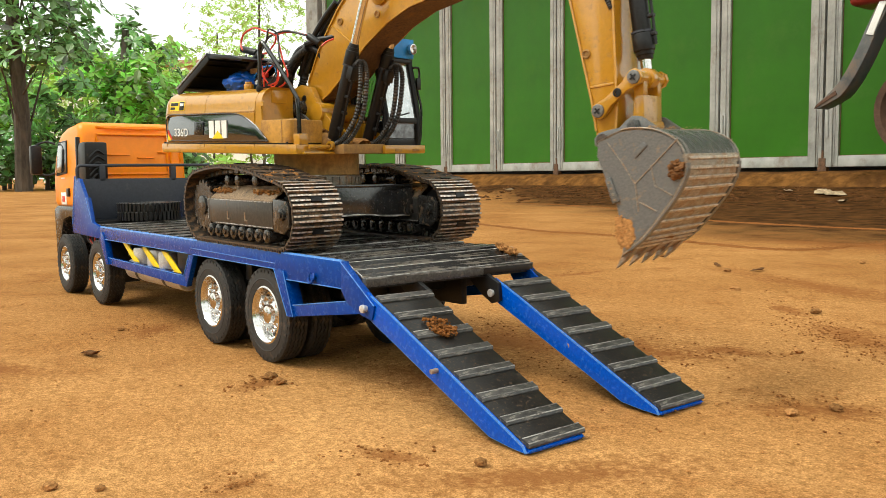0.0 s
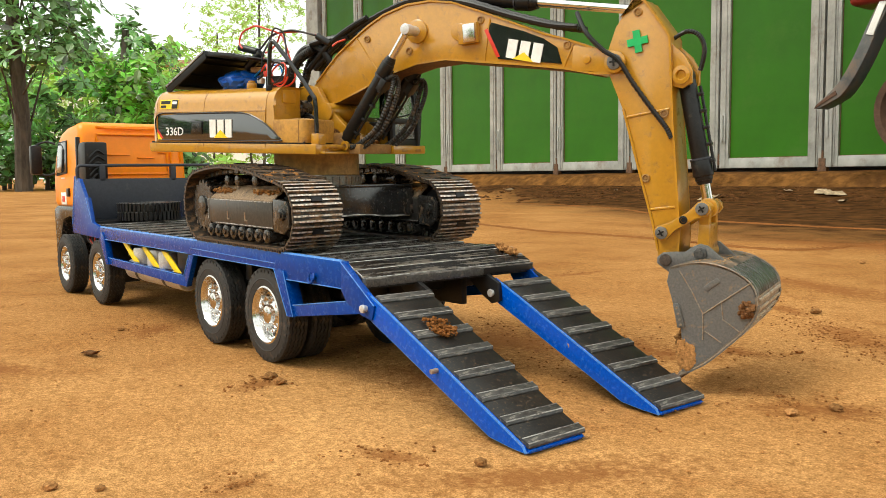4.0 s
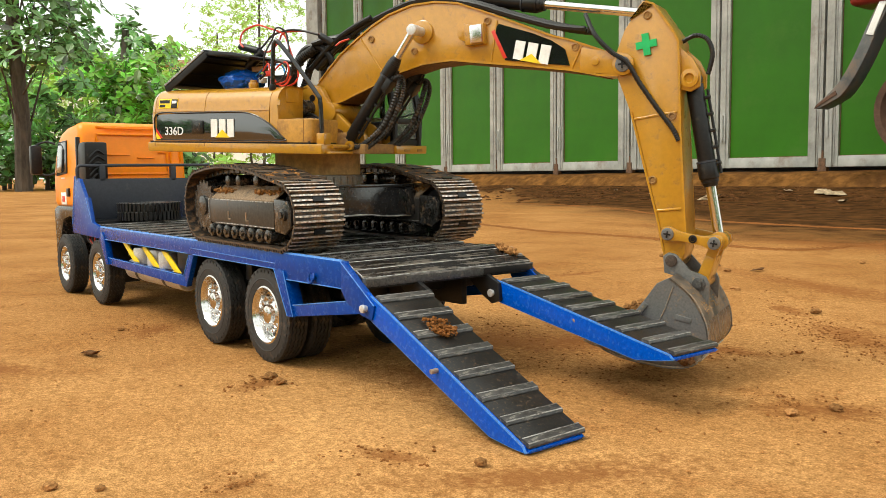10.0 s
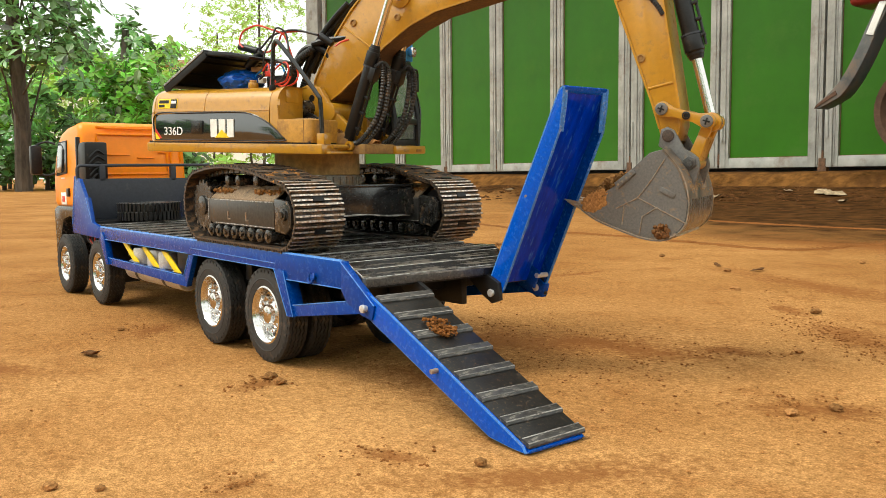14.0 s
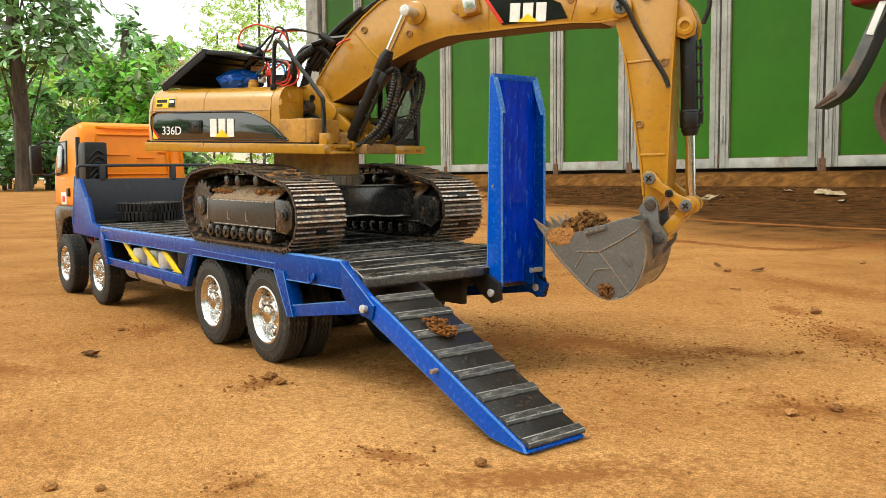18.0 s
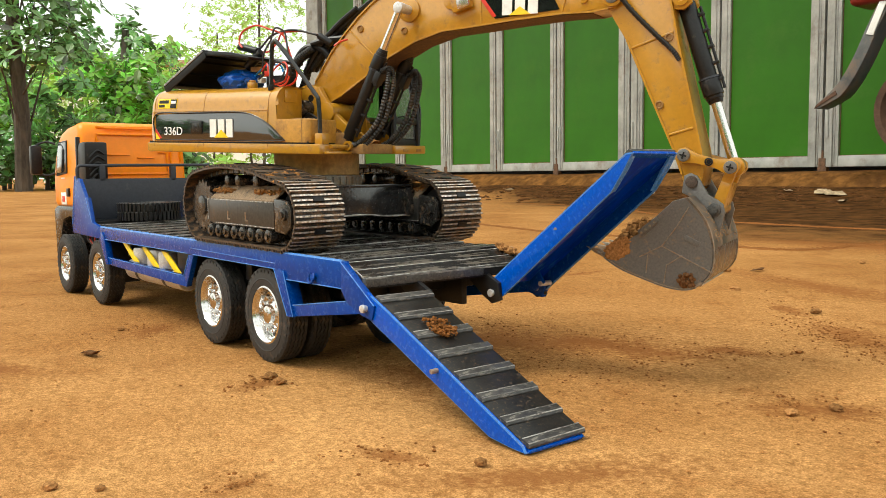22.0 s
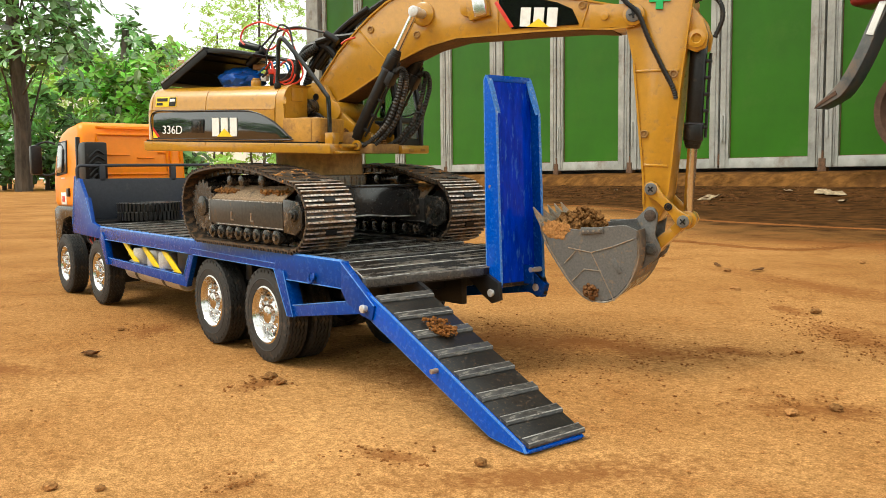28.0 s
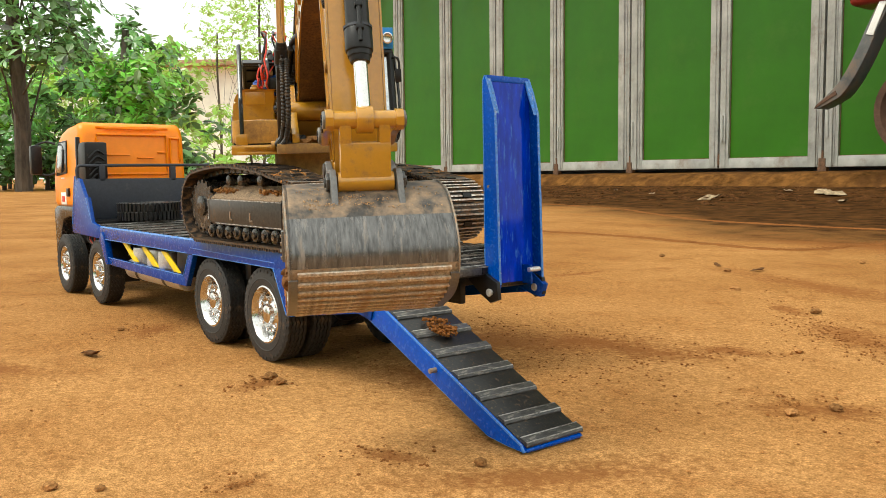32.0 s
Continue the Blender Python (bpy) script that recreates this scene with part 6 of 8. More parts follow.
def build_hood_clutter(h):
    # open lid: a shallow tray with a worn pale edge
    lid = pose(-0.1370, -0.0680, 0.2468) @ Matrix.Rotation(radians(-31), 4, "Y")
    bm = box(B(), 0.0, 0.0640, 0.0, 0.0900, 0.0030, 0.0062, 0.0012, m=lid)
    for y0 in (0.0, 0.0880):
        box(bm, 0.0, 0.0640, y0, y0 + 0.0020, -0.0030, 0.0035, 0.0005, m=lid)
    box(bm, 0.0620, 0.0640, 0.0, 0.0900, -0.0030, 0.0035, 0.0005, m=lid)
    part("hood_lid", bm, M_black, h, "open black hood lid")
    for k in range(3):
        part("lid_rib", box(B(), 0.008 + 0.02 * k, 0.0095 + 0.02 * k, 0.004, 0.086, 0.0012, 0.0032, 0.0003, m=lid), M_black, h)
    part("lid_edge", box(B(), 0.002, 0.0630, -0.0008, 0.0003, 0.0040, 0.0058, 0.0003, m=lid), M_lid_edge, h, "worn grey lid edge")
    bm = prism(B(), [(-0.0840, 0.2790), (-0.0790, 0.2835), (-0.0500, 0.2808), (-0.0280, 0.2760), (-0.0300, 0.2735), (-0.0560, 0.2775)], -0.0670, 0.0150, 0.001)
    part("lid_wing", bm, M_black, h, "folded front flap of the lid")
    bm = lump(B(), (-0.0640, -0.0380, 0.2555), (0.0240, 0.0190, 0.0115), 11, 0.20, 4)
    part("cloth", bm, M_cloth, h, "crumpled bright blue bag under the lid")
    # receiver, plugs and connectors
    bm = box(B(), -0.0280, -0.0060, -0.0440, -0.0240, 0.2470, 0.2600, 0.002)
    part("receiver_box", bm, M_black, h, "black receiver box")
    for a, b, r in (((-0.0642, -0.0400, 0.2894), (-0.0406, -0.0400, 0.2839), 0.0034), ((-0.0560, -0.0380, 0.2690), (-0.0380, -0.0380, 0.2830), 0.0046), ((0.0272, -0.0330, 0.2961), (0.0400, -0.0300, 0.2880), 0.0032)):
        part("cable_plug", rod(B(), a, b, r, 12, bevel=0.001), M_black, h)
    part("connector", box(B(), -0.0469, -0.0308, -0.0440, -0.0380, 0.2640, 0.2690, 0.0008), M_yellow_dark, h, "amber battery connector")
    part("connector", box(B(), -0.0250, -0.0180, -0.0500, -0.0440, 0.2590, 0.2640, 0.0008), M_red, h)
    part("connector", box(B(), -0.0350, -0.0290, -0.0480, -0.0420, 0.2530, 0.2580, 0.0008), M_white, h)
    bm = rod(B(), (-0.0340, -0.0560, 0.2470), (-0.0340, -0.0560, 0.2530), 0.0048, 14, bevel=0.001)
    rod(bm, (-0.0340, -0.0560, 0.2530), (-0.0340, -0.0560, 0.2550), 0.0034, 14, bevel=0.0006)
    part("filler_cap", bm, M_yellow, h)
    part("antenna_stub", rod(B(), (-0.1080, 0.0000, 0.2470), (-0.1110, 0.0000, 0.2900), 0.0012, 8), M_black, h)
    wires = ((M_wire_red, -0.045, 0.0009, ((-0.0535, 0.2873), (-0.0608, 0.2931), (-0.056, 0.3025), (-0.0455, 0.3072), (-0.0339, 0.307), (-0.021, 0.3031), (-0.007, 0.2975), (-0.0003, 0.2852), (0.0058, 0.2744), (0.0100, 0.2611), (0.0075, 0.2524), (-0.0052, 0.2486))),
             (M_wire_black, -0.046, 0.0009, ((-0.0273, 0.2600), (-0.0273, 0.2786), (-0.0212, 0.2931), (-0.0147, 0.3016), (-0.0097, 0.3034), (-0.0042, 0.2994), (-0.0008, 0.2904), (0.0031, 0.2782), (0.005, 0.2677), (0.0000, 0.2540))),
             (M_wire_black, -0.035, 0.0011, ((-0.0574, 0.2743), (-0.0407, 0.2887), (-0.0244, 0.2986), (-0.0059, 0.3022), (0.008, 0.3009), (0.0280, 0.2961))),
             (M_wire_red, -0.036, 0.0009, ((-0.0406, 0.2839), (-0.0291, 0.2838), (-0.0217, 0.2926), (-0.0144, 0.2991), (-0.0045, 0.3011), (0.0108, 0.3002), (0.0275, 0.2964))),
             (M_wire_red, -0.028, 0.0009, ((0.0430, 0.2858), (0.0470, 0.2895), (0.0560, 0.2915))),
             (M_wire_red, -0.048, 0.0009, ((-0.0179, 0.2500), (-0.0160, 0.2600), (-0.0118, 0.2684), (-0.0012, 0.2711), (0.0035, 0.2641), (-0.0015, 0.2540), (-0.0120, 0.2510))),
             (M_wire_red, -0.051, 0.0009, ((-0.0280, 0.2640), (-0.0200, 0.2700), (-0.0150, 0.2600), (-0.0080, 0.2500), (0.0040, 0.2510), (0.0080, 0.2580))),
             (M_wire_black, -0.049, 0.0009, ((-0.0300, 0.2560), (-0.0180, 0.2660), (-0.0080, 0.2720), (0.0000, 0.2660), (-0.0040, 0.2550), (-0.0160, 0.2520))),
             (M_wire_black, -0.043, 0.0012, ((-0.0300, 0.2700), (-0.0160, 0.2740), (-0.0040, 0.2690), (0.0020, 0.2600), (-0.0060, 0.2510))),
             (M_cyan, -0.044, 0.0009, ((-0.0420, 0.2600), (-0.0260, 0.2680), (-0.0100, 0.2690), (-0.0040, 0.2600))),
             (M_wire_red, -0.040, 0.0009, ((-0.0406, 0.2839), (-0.0330, 0.2740), (-0.0250, 0.2640), (-0.0200, 0.2520))))
    rng = random.Random(14)
    for material, y, r, q in wires:
        path = [(x, y + rng.uniform(-0.003, 0.003), z) for x, z in q]
        part("wire", tube(B(), smooth_path(path, 6), r, 6), material, h)
    hoses = (("ribbed", -0.0230, 0.0036, ((-0.0149, 0.2440), (-0.0135, 0.2600), (-0.0132, 0.2666), (-0.0051, 0.2782), (0.0056, 0.2846), (0.0161, 0.2926), (0.0366, 0.2960), (0.0533, 0.2985))),
             ("ribbed", -0.0140, 0.0036, ((-0.0080, 0.2440), (-0.0051, 0.2555), (-0.0006, 0.2722), (0.0066, 0.2810), (0.0206, 0.2857), (0.0384, 0.2880))),
             ("plain", -0.0270, 0.0034, ((-0.0214, 0.2440), (-0.0180, 0.2560), (-0.0102, 0.2703), (-0.0015, 0.2839), (0.0091, 0.2882), (0.0202, 0.2839), (0.0269, 0.2741), (0.0274, 0.2600), (0.0250, 0.2480))),
             ("ribbed", -0.0330, 0.0030, ((-0.0260, 0.2460), (-0.0180, 0.2540), (-0.0080, 0.2620), (-0.0060, 0.2720), (0.0020, 0.2800), (0.0120, 0.2860))),
             ("plain", -0.0200, 0.0030, ((0.0100, 0.2900), (0.0240, 0.2935), (0.0380, 0.2945), (0.0500, 0.2960))))
    for kind_, y, r, q in hoses:
        path = [(x - 0.001, y + 0.0024 * i, z) for i, (x, z) in enumerate(q)]
        part("hydraulic_hose", tube(B(), smooth_path(path, 12), r, 10, 0.0007 if kind_ == "ribbed" else 0.0), M_hose if kind_ == "ribbed" else M_black, h, "dusty corrugated hose" if kind_ == "ribbed" else "")


def build_house():
    h = HOUSE
    bm = prism(B(), [(0.044, 0.1893), (0.0885, 0.1893), (0.0885, 0.1975), (0.044, 0.1975)], 0.010, HF + 0.004, 0.0015)
    part("cab_floor", bm, M_yellow, h)
    for y in (0.024, 0.050):
        part("floor_slot", box(B(), 0.0883, 0.0891, y, y + 0.010, 0.1915, 0.1940, 0.0003), M_yellow_dark, h)
    build_cabin(h)
    # the parts above are drawn on a coarser plan: bring them to size
    fit = Matrix.Translation((0, 0, -0.003)) @ Matrix.Diagonal((0.966, 0.954, 1.0, 1.0))
    done = set()
    bpy.context.view_layer.update()
    for ob in h.children:
        if ob.data.name not in done:
            ob.data.transform(fit @ ob.matrix_local)
            done.add(ob.data.name)
        ob.matrix_local = Matrix.Identity(4)
    # boom brackets
    for s in (-1, 1):
        q = [(-0.022, 0.196), (-0.016, 0.232), (-0.006, 0.2475), (0.008, 0.2520), (0.022, 0.2490), (0.034, 0.2300), (0.056, 0.2120), (0.072, 0.2040), (0.072, 0.196)]
        part("boom_bracket", prism(B(), q, *((-0.0260, -0.0195) if s < 0 else (0.0182, 0.0205)), 0.001), M_yellow, h)
        part("foot_pin", rod(B(), (FOOT[0], s * 0.018, FOOT[1]), (FOOT[0], -0.0262 if s < 0 else 0.0210, FOOT[1]), 0.0032, 14), M_black, h)
        bm = rod(B(), (CYL_BASE[0], CYL_Y[s > 0] - 0.007, CYL_BASE[1]), (CYL_BASE[0], CYL_Y[s > 0] + 0.006, CYL_BASE[1]), 0.0042, 14)
        part("cylinder_foot", bm, M_yellow_dark, h)
    part("boom_tube", rod(B(), (0.032, -0.0290, 0.2255), (0.032, 0.0215, 0.2255), 0.0090, 28, bevel=0.001), M_yellow, h)
    part("front_plate", box(B(), 0.020, 0.082, -0.040, 0.014, 0.1865, 0.1955, 0.0015), M_yellow_dark, h)
    part("floor_dirt", lump(B(), (0.045, -0.004, 0.1955), (0.030, 0.016, 0.006), 5, 0.5), M_clod, h)
    build_hood(h)
    build_hood_clutter(h)


def build_cabin(h):
    x0, x1, y0, y1, z0, z1 = -0.008, 0.0775, 0.0210, 0.0685, 0.1975, 0.2778
    def post(name, a, b, r=0.0022):
        part(name, rod(B(), a, b, r, 8), M_black, h)
    # pillars and frames
    f = lambda z: x1 - max(0.0, (z - 0.225)) * 0.22
    for y in (y0, y1):
        tubep = tube(B(), [Vector((x1 + 0.001, y, z0)), Vector((x1 + 0.001, y, 0.225)), Vector((f(z1) + 0.001, y, z1))], 0.0036, 8)
        part("front_pillar", tubep, M_black, h)
        post("rear_pillar", (x0, y, z0), (x0, y, z1), 0.0034)
        post("middle_pillar", (0.034, y, z0), (0.034, y, z1), 0.0030)
        part("door_panel", box(B(), x0, x1 - 0.001, y - 0.0012, y + 0.0012, z0, 0.2180, 0.0008), M_black, h)
        post("window_rail", (x0, y, 0.2185), (x1, y, 0.2185), 0.0020)
        pane = box(B(), x0 + 0.003, 0.032, y - 0.0004, y + 0.0004, 0.220, z1 - 0.004)
        part("window_pane", pane, M_glass, h)
        part("window_pane", prism(B(), [(0.036, 0.220), (x1 - 0.001, 0.220), (x1 - 0.001, 0.225), (f(z1) - 0.001, z1 - 0.004), (0.036, z1 - 0.004)], y - 0.0004, y + 0.0004), M_glass, h)
    part("cab_roof", box(B(), x0 - 0.003, f(z1) + 0.004, y0 - 0.003, y1 + 0.003, z1 - 0.001, z1 + 0.0040, 0.002), M_black, h)
    part("front_apron", box(B(), x1 - 0.001, x1 + 0.0016, y0, y1, z0, 0.2035, 0.0008), M_black, h)
    part("front_rail", box(B(), x1 - 0.001, x1 + 0.0030, y0, y1, 0.2185, 0.2240, 0.001), M_black, h)
    part("lower_pane", box(B(), x1, x1 + 0.0008, y0 + 0.004, y1 - 0.004, 0.2040, 0.2185), M_screen_low, h, "smeared lower windscreen")
    ws = B()
    vs = [ws.verts.new(v) for v in ((x1 + 0.0006, y0 + 0.002, 0.2240), (x1 + 0.0006, y1 - 0.002, 0.2240), (f(z1) + 0.0006, y1 - 0.002, z1 - 0.003), (f(z1) + 0.0006, y0 + 0.002, z1 - 0.003))]
    face = ws.faces.new(vs)
    r = bmesh.ops.extrude_face_region(ws, geom=[face])
    for v in r["geom"]:
        if isinstance(v, bmesh.types.BMVert):
            v.co.x += 0.0008
    part("windscreen", ws, M_screen, h, "reflecting windscreen")
    rail = [(f(z1) - 0.001, y1 - 0.001, z1 + 0.001), (f(z1) + 0.001, y1 + 0.0035, z1 - 0.002), (f(0.262), y1 + 0.0052, 0.262), (x1 + 0.0005, y1 + 0.0062, 0.236), (x1 + 0.001, y1 + 0.0056, 0.212), (x1 + 0.001, y1 + 0.0040, 0.2015), (x1 + 0.001, y1, 0.1990)]
    part("grab_rail", tube(B(), smooth_path(rail, 6), 0.0013, 8), M_gloss_black, h, "curved black rail beside the windscreen")
    part("back_wall", box(B(), x0 - 0.0015, x0 + 0.0015, y0, y1, z0, z1, 0.0006), M_black, h)
    bm = box(B(), 0.014, 0.034, 0.026, 0.052, 0.2050, 0.2140, 0.002)
    box(bm, 0.012, 0.018, 0.027, 0.051, 0.2120, 0.2400, 0.002)
    part("driver_seat", bm, M_charcoal, h)
    part("wiper", tube(B(), smooth_path([(x1 + 0.0020, 0.030, 0.2250), (x1 + 0.001, 0.042, 0.2262), (x1 + 0.0012, 0.056, 0.2290)], 4), 0.0007, 6), M_black, h)
    # mirror bracket
    bm = tube(B(), smooth_path([(x1 - 0.008, y1 + 0.001, 0.2735), (x1 - 0.003, y1 + 0.005, 0.2738), (x1 - 0.003, y1 + 0.0075, 0.2700), (x1 - 0.003, y1 + 0.0075, 0.2620)], 5), 0.0012, 6)
    box(bm, x1 - 0.005, x1 - 0.002, y1 + 0.0035, y1 + 0.0095, 0.2520, 0.2640, 0.001)
    part("cab_mirror", bm, M_black, h, "black cab mirror")
    # lamp box
    part("lamp_box", box(B(), 0.043, 0.071, 0.0190, 0.0715, 0.2820, 0.3010, 0.0006), M_cyan, h, "bright blue lamp box")
    for y in (0.0290, 0.0655):
        bm = lathe(B(), [(0.0, 0.0), (0.0045, 0.0), (0.0052, -0.002), (0.0052, -0.0060), (0.0042, -0.0062), (0.0034, -0.0035), (0.0, -0.0030)], 18, m=pose(0.0705, y, 0.2912) @ Matrix.Rotation(radians(90), 4, "Z"))
        part("work_lamp", bm, M_chrome, h, "small chrome work lamp")
    part("lamp_wire", tube(B(), smooth_path([(0.056, 0.030, 0.2990), (0.058, 0.034, 0.3025), (0.062, 0.040, 0.2993)], 4), 0.0008, 6), M_wire_red, h)


build_house()


def build_boom():
    b = new("boom")
    b.parent = EXC
    b["label"] = "curved yellow boom with black decals"
    hw = 0.0165

    def n(x, z):
        """Old drawing to the boom's frame, from foot to stick pin."""
        dx, c, w = x - 0.2672, math.cos(0.035), math.sin(0.035)
        return BOOM_L + 0.99 * (dx * c - z * w), 0.99 * (dx * w + z * c)

    top = [(-0.0040, 0.0105), (0.0025, 0.0165), (0.0283, 0.0385), (0.0457, 0.0492), (0.0659, 0.0606), (0.0854, 0.0687), (0.1102, 0.0738), (0.1338, 0.0734), (0.1566, 0.0692), (0.1837, 0.0577), (0.2099, 0.0458), (0.2402, 0.0317), (0.2598, 0.0248), (0.2882, 0.0124), (0.3010, 0.0085), (0.3085, 0.0035)]
    bot = [(0.3088, -0.0035), (0.3010, -0.0090), (0.2828, -0.0072), (0.2588, -0.0007), (0.2185, 0.0072), (0.1814, 0.0135), (0.1480, 0.0196), (0.1187, 0.0193), (0.0878, 0.0134), (0.0553, 0.0026), (0.0283, -0.0056), (0.0147, -0.0078), (0.0030, -0.0080), (-0.0060, -0.0055), (-0.0085, 0.0020)]
    part("boom_body", prism(B(), top + bot, -hw, hw, 0.0012, 2, angle=60), M_yellow, b)
    line = bot[2:12]
    part("underside_dirt", prism(B(), line + [(x, z - 0.0006) for x, z in reversed(line)], -hw + 0.0002, hw - 0.0002), M_underside, b, "boom underside with dirt and shade in its dark colour")
    # edge flanges along both sides
    for s in (-1, 1):
        for line, d in ((top[1:], -0.0016), (bot[:-3], 0.0016)):
            bm = prism(B(), line + [(x, z + d) for x, z in reversed(line)], s * hw, s * (hw + 0.0014), 0.0)
            part("edge_flange", bm, M_yellow, b)
        for x0, za, x1, zb in ((0.0170, 0.0600, 0.0420, 0.0200), (0.1590, 0.0530, 0.1500, 0.0180), (0.2330, 0.0200, 0.2230, 0.0030)):
            (x0, za), (x1, zb) = n(x0, za), n(x1, zb)
            part("seam_rib", rod(B(), (x0, s * hw, za), (x1, s * hw, zb), 0.0010, 6), M_yellow, b)
        y = s * (hw + 0.0002)
        for x, z in ((0.0292, 0.0574), (0.0745, 0.0394), (0.1500, 0.0541), (0.2274, 0.0200)):
            rosette(b, n(x, z)[0], y, n(x, z)[1])
        part("decal", prism(B(), [n(*v) for v in ((0.1545, 0.0441), (0.1606, 0.0499), (0.190, 0.0375), (0.2074, 0.0285), (0.2188, 0.0195), (0.2219, 0.0055), (0.1641, 0.0183))], y - 0.0006, y + s * 0.0006 + 0.0, 0.0003), M_decal, b, "black boom decal")
        part("decal_stripe", prism(B(), [n(*v) for v in ((0.1530, 0.0445), (0.1560, 0.0455), (0.1660, 0.0200), (0.1625, 0.0200))], y - 0.0006, y + s * 0.0008, 0.0002), M_red, b)
        # lamp
        lx, lz = n(0.1290, 0.0470)
        part("lamp_mount", rod(B(), (lx, s * hw, lz), (lx, s * (hw + 0.0045), lz), 0.0075, 20, bevel=0.001), M_yellow, b)
        part("lamp_body", box(B(), lx, lx + 0.0190, s * hw, s * (hw + 0.0060), lz - 0.0115, lz + 0.0060, 0.0015), M_yellow, b)
        part("lamp_lens", box(B(), lx + 0.0062, lx + 0.0180, s * (hw + 0.0058), s * (hw + 0.0082), lz - 0.0105, lz + 0.0050, 0.0012), M_chrome, b, "square clear lamp lens")
        # cylinder pin
        bm = lathe(B(), [(0.0105, 0.0), (0.0105, 0.0020), (0.0085, 0.0030), (0.0, 0.0030)], 24, m=pose(PT_C[0], s * hw, PT_C[1]) @ (Matrix.Rotation(math.pi, 4, "X") if s < 0 else Matrix.Identity(4)))
        part("pin_boss", bm, M_yellow, b)
        part("boom_pin", rod(B(), (PT_C[0], s * hw, PT_C[1]), (PT_C[0], -0.0370 if s < 0 else hw + 0.004, PT_C[1]), 0.0042, 16), M_steel, b)
        # nose plates with the stick pin
        nose = [(0.2330, 0.0185), (0.2660, 0.0095), (0.2740, 0.0040), (0.2745, -0.0040), (0.2680, -0.0090), (0.2300, -0.0010)]
        part("nose_plate", prism(B(), [n(*v) for v in nose], s * hw, s * (hw + 0.0016), 0.0006), M_yellow, b)
        bm = lathe(B(), [(0.0085, 0.0), (0.0085, 0.0024), (0.0062, 0.0030)], 20, m=pose(BOOM_L, s * (hw + 0.001), 0) @ (Matrix.Rotation(math.pi, 4, "X") if s < 0 else Matrix.Identity(4)))
        part("pin_boss", bm, M_yellow, b)
        bolt(b, BOOM_L, s * (hw + 0.0035), 0, 0.0062, M_bucket, "stick_pin", 0.0015, True)
        part("stop_rib", rod(B(), (n(0.2440, 0.006)[0], s * hw, 0.0050), (n(0.2440, 0.006)[0], s * (hw + 0.0030), 0.0050), 0.0036, 14, bevel=0.0006), M_yellow, b)
    emblem(b, n(0.1715, 0.0185)[0], -hw - 0.0014, n(0.1715, 0.0185)[1], 0.0330, 0.0155, True, -15)
    # lugs of the stick cylinder and hoses on top
    for s in (-1, 1):
        part("cylinder_lug", prism(B(), [(0.095, 0.071), (0.107, 0.090), (0.119, 0.090), (0.130, 0.071)], s * 0.0075, s * 0.0110, 0.001), M_yellow, b)
    for k, (y, dz, r) in enumerate(((-0.012, 0.0, 0.0026), (-0.006, 0.002, 0.0024), (0.008, 0.001, 0.0026))):
        q = [(-0.040, y, 0.040), (-0.012, y, 0.058 + dz), (0.015, y, 0.070 + dz), (0.050, y, 0.080 + dz), (0.085, y, 0.084 + dz), (0.130, y, 0.0735 + dz), (0.175, y, 0.054 + dz), (0.210, y, 0.040 + dz), (0.235, y + 0.002, 0.034)]
        q = [(n(x, z)[0], y_, n(x, z)[1]) for x, y_, z in q]
        part("hydraulic_hose", tube(B(), smooth_path(q, 9), r, 8, 0.0004), M_black, b)
    part("hose_wrap", tube(B(), smooth_path([(n(x, z)[0], y_, n(x, z)[1]) for x, y_, z in ((-0.046, -0.014, 0.040), (-0.020, -0.016, 0.058), (0.006, -0.016, 0.070), (0.030, -0.015, 0.0775))], 6), 0.0027, 10), M_black, b)
    return b


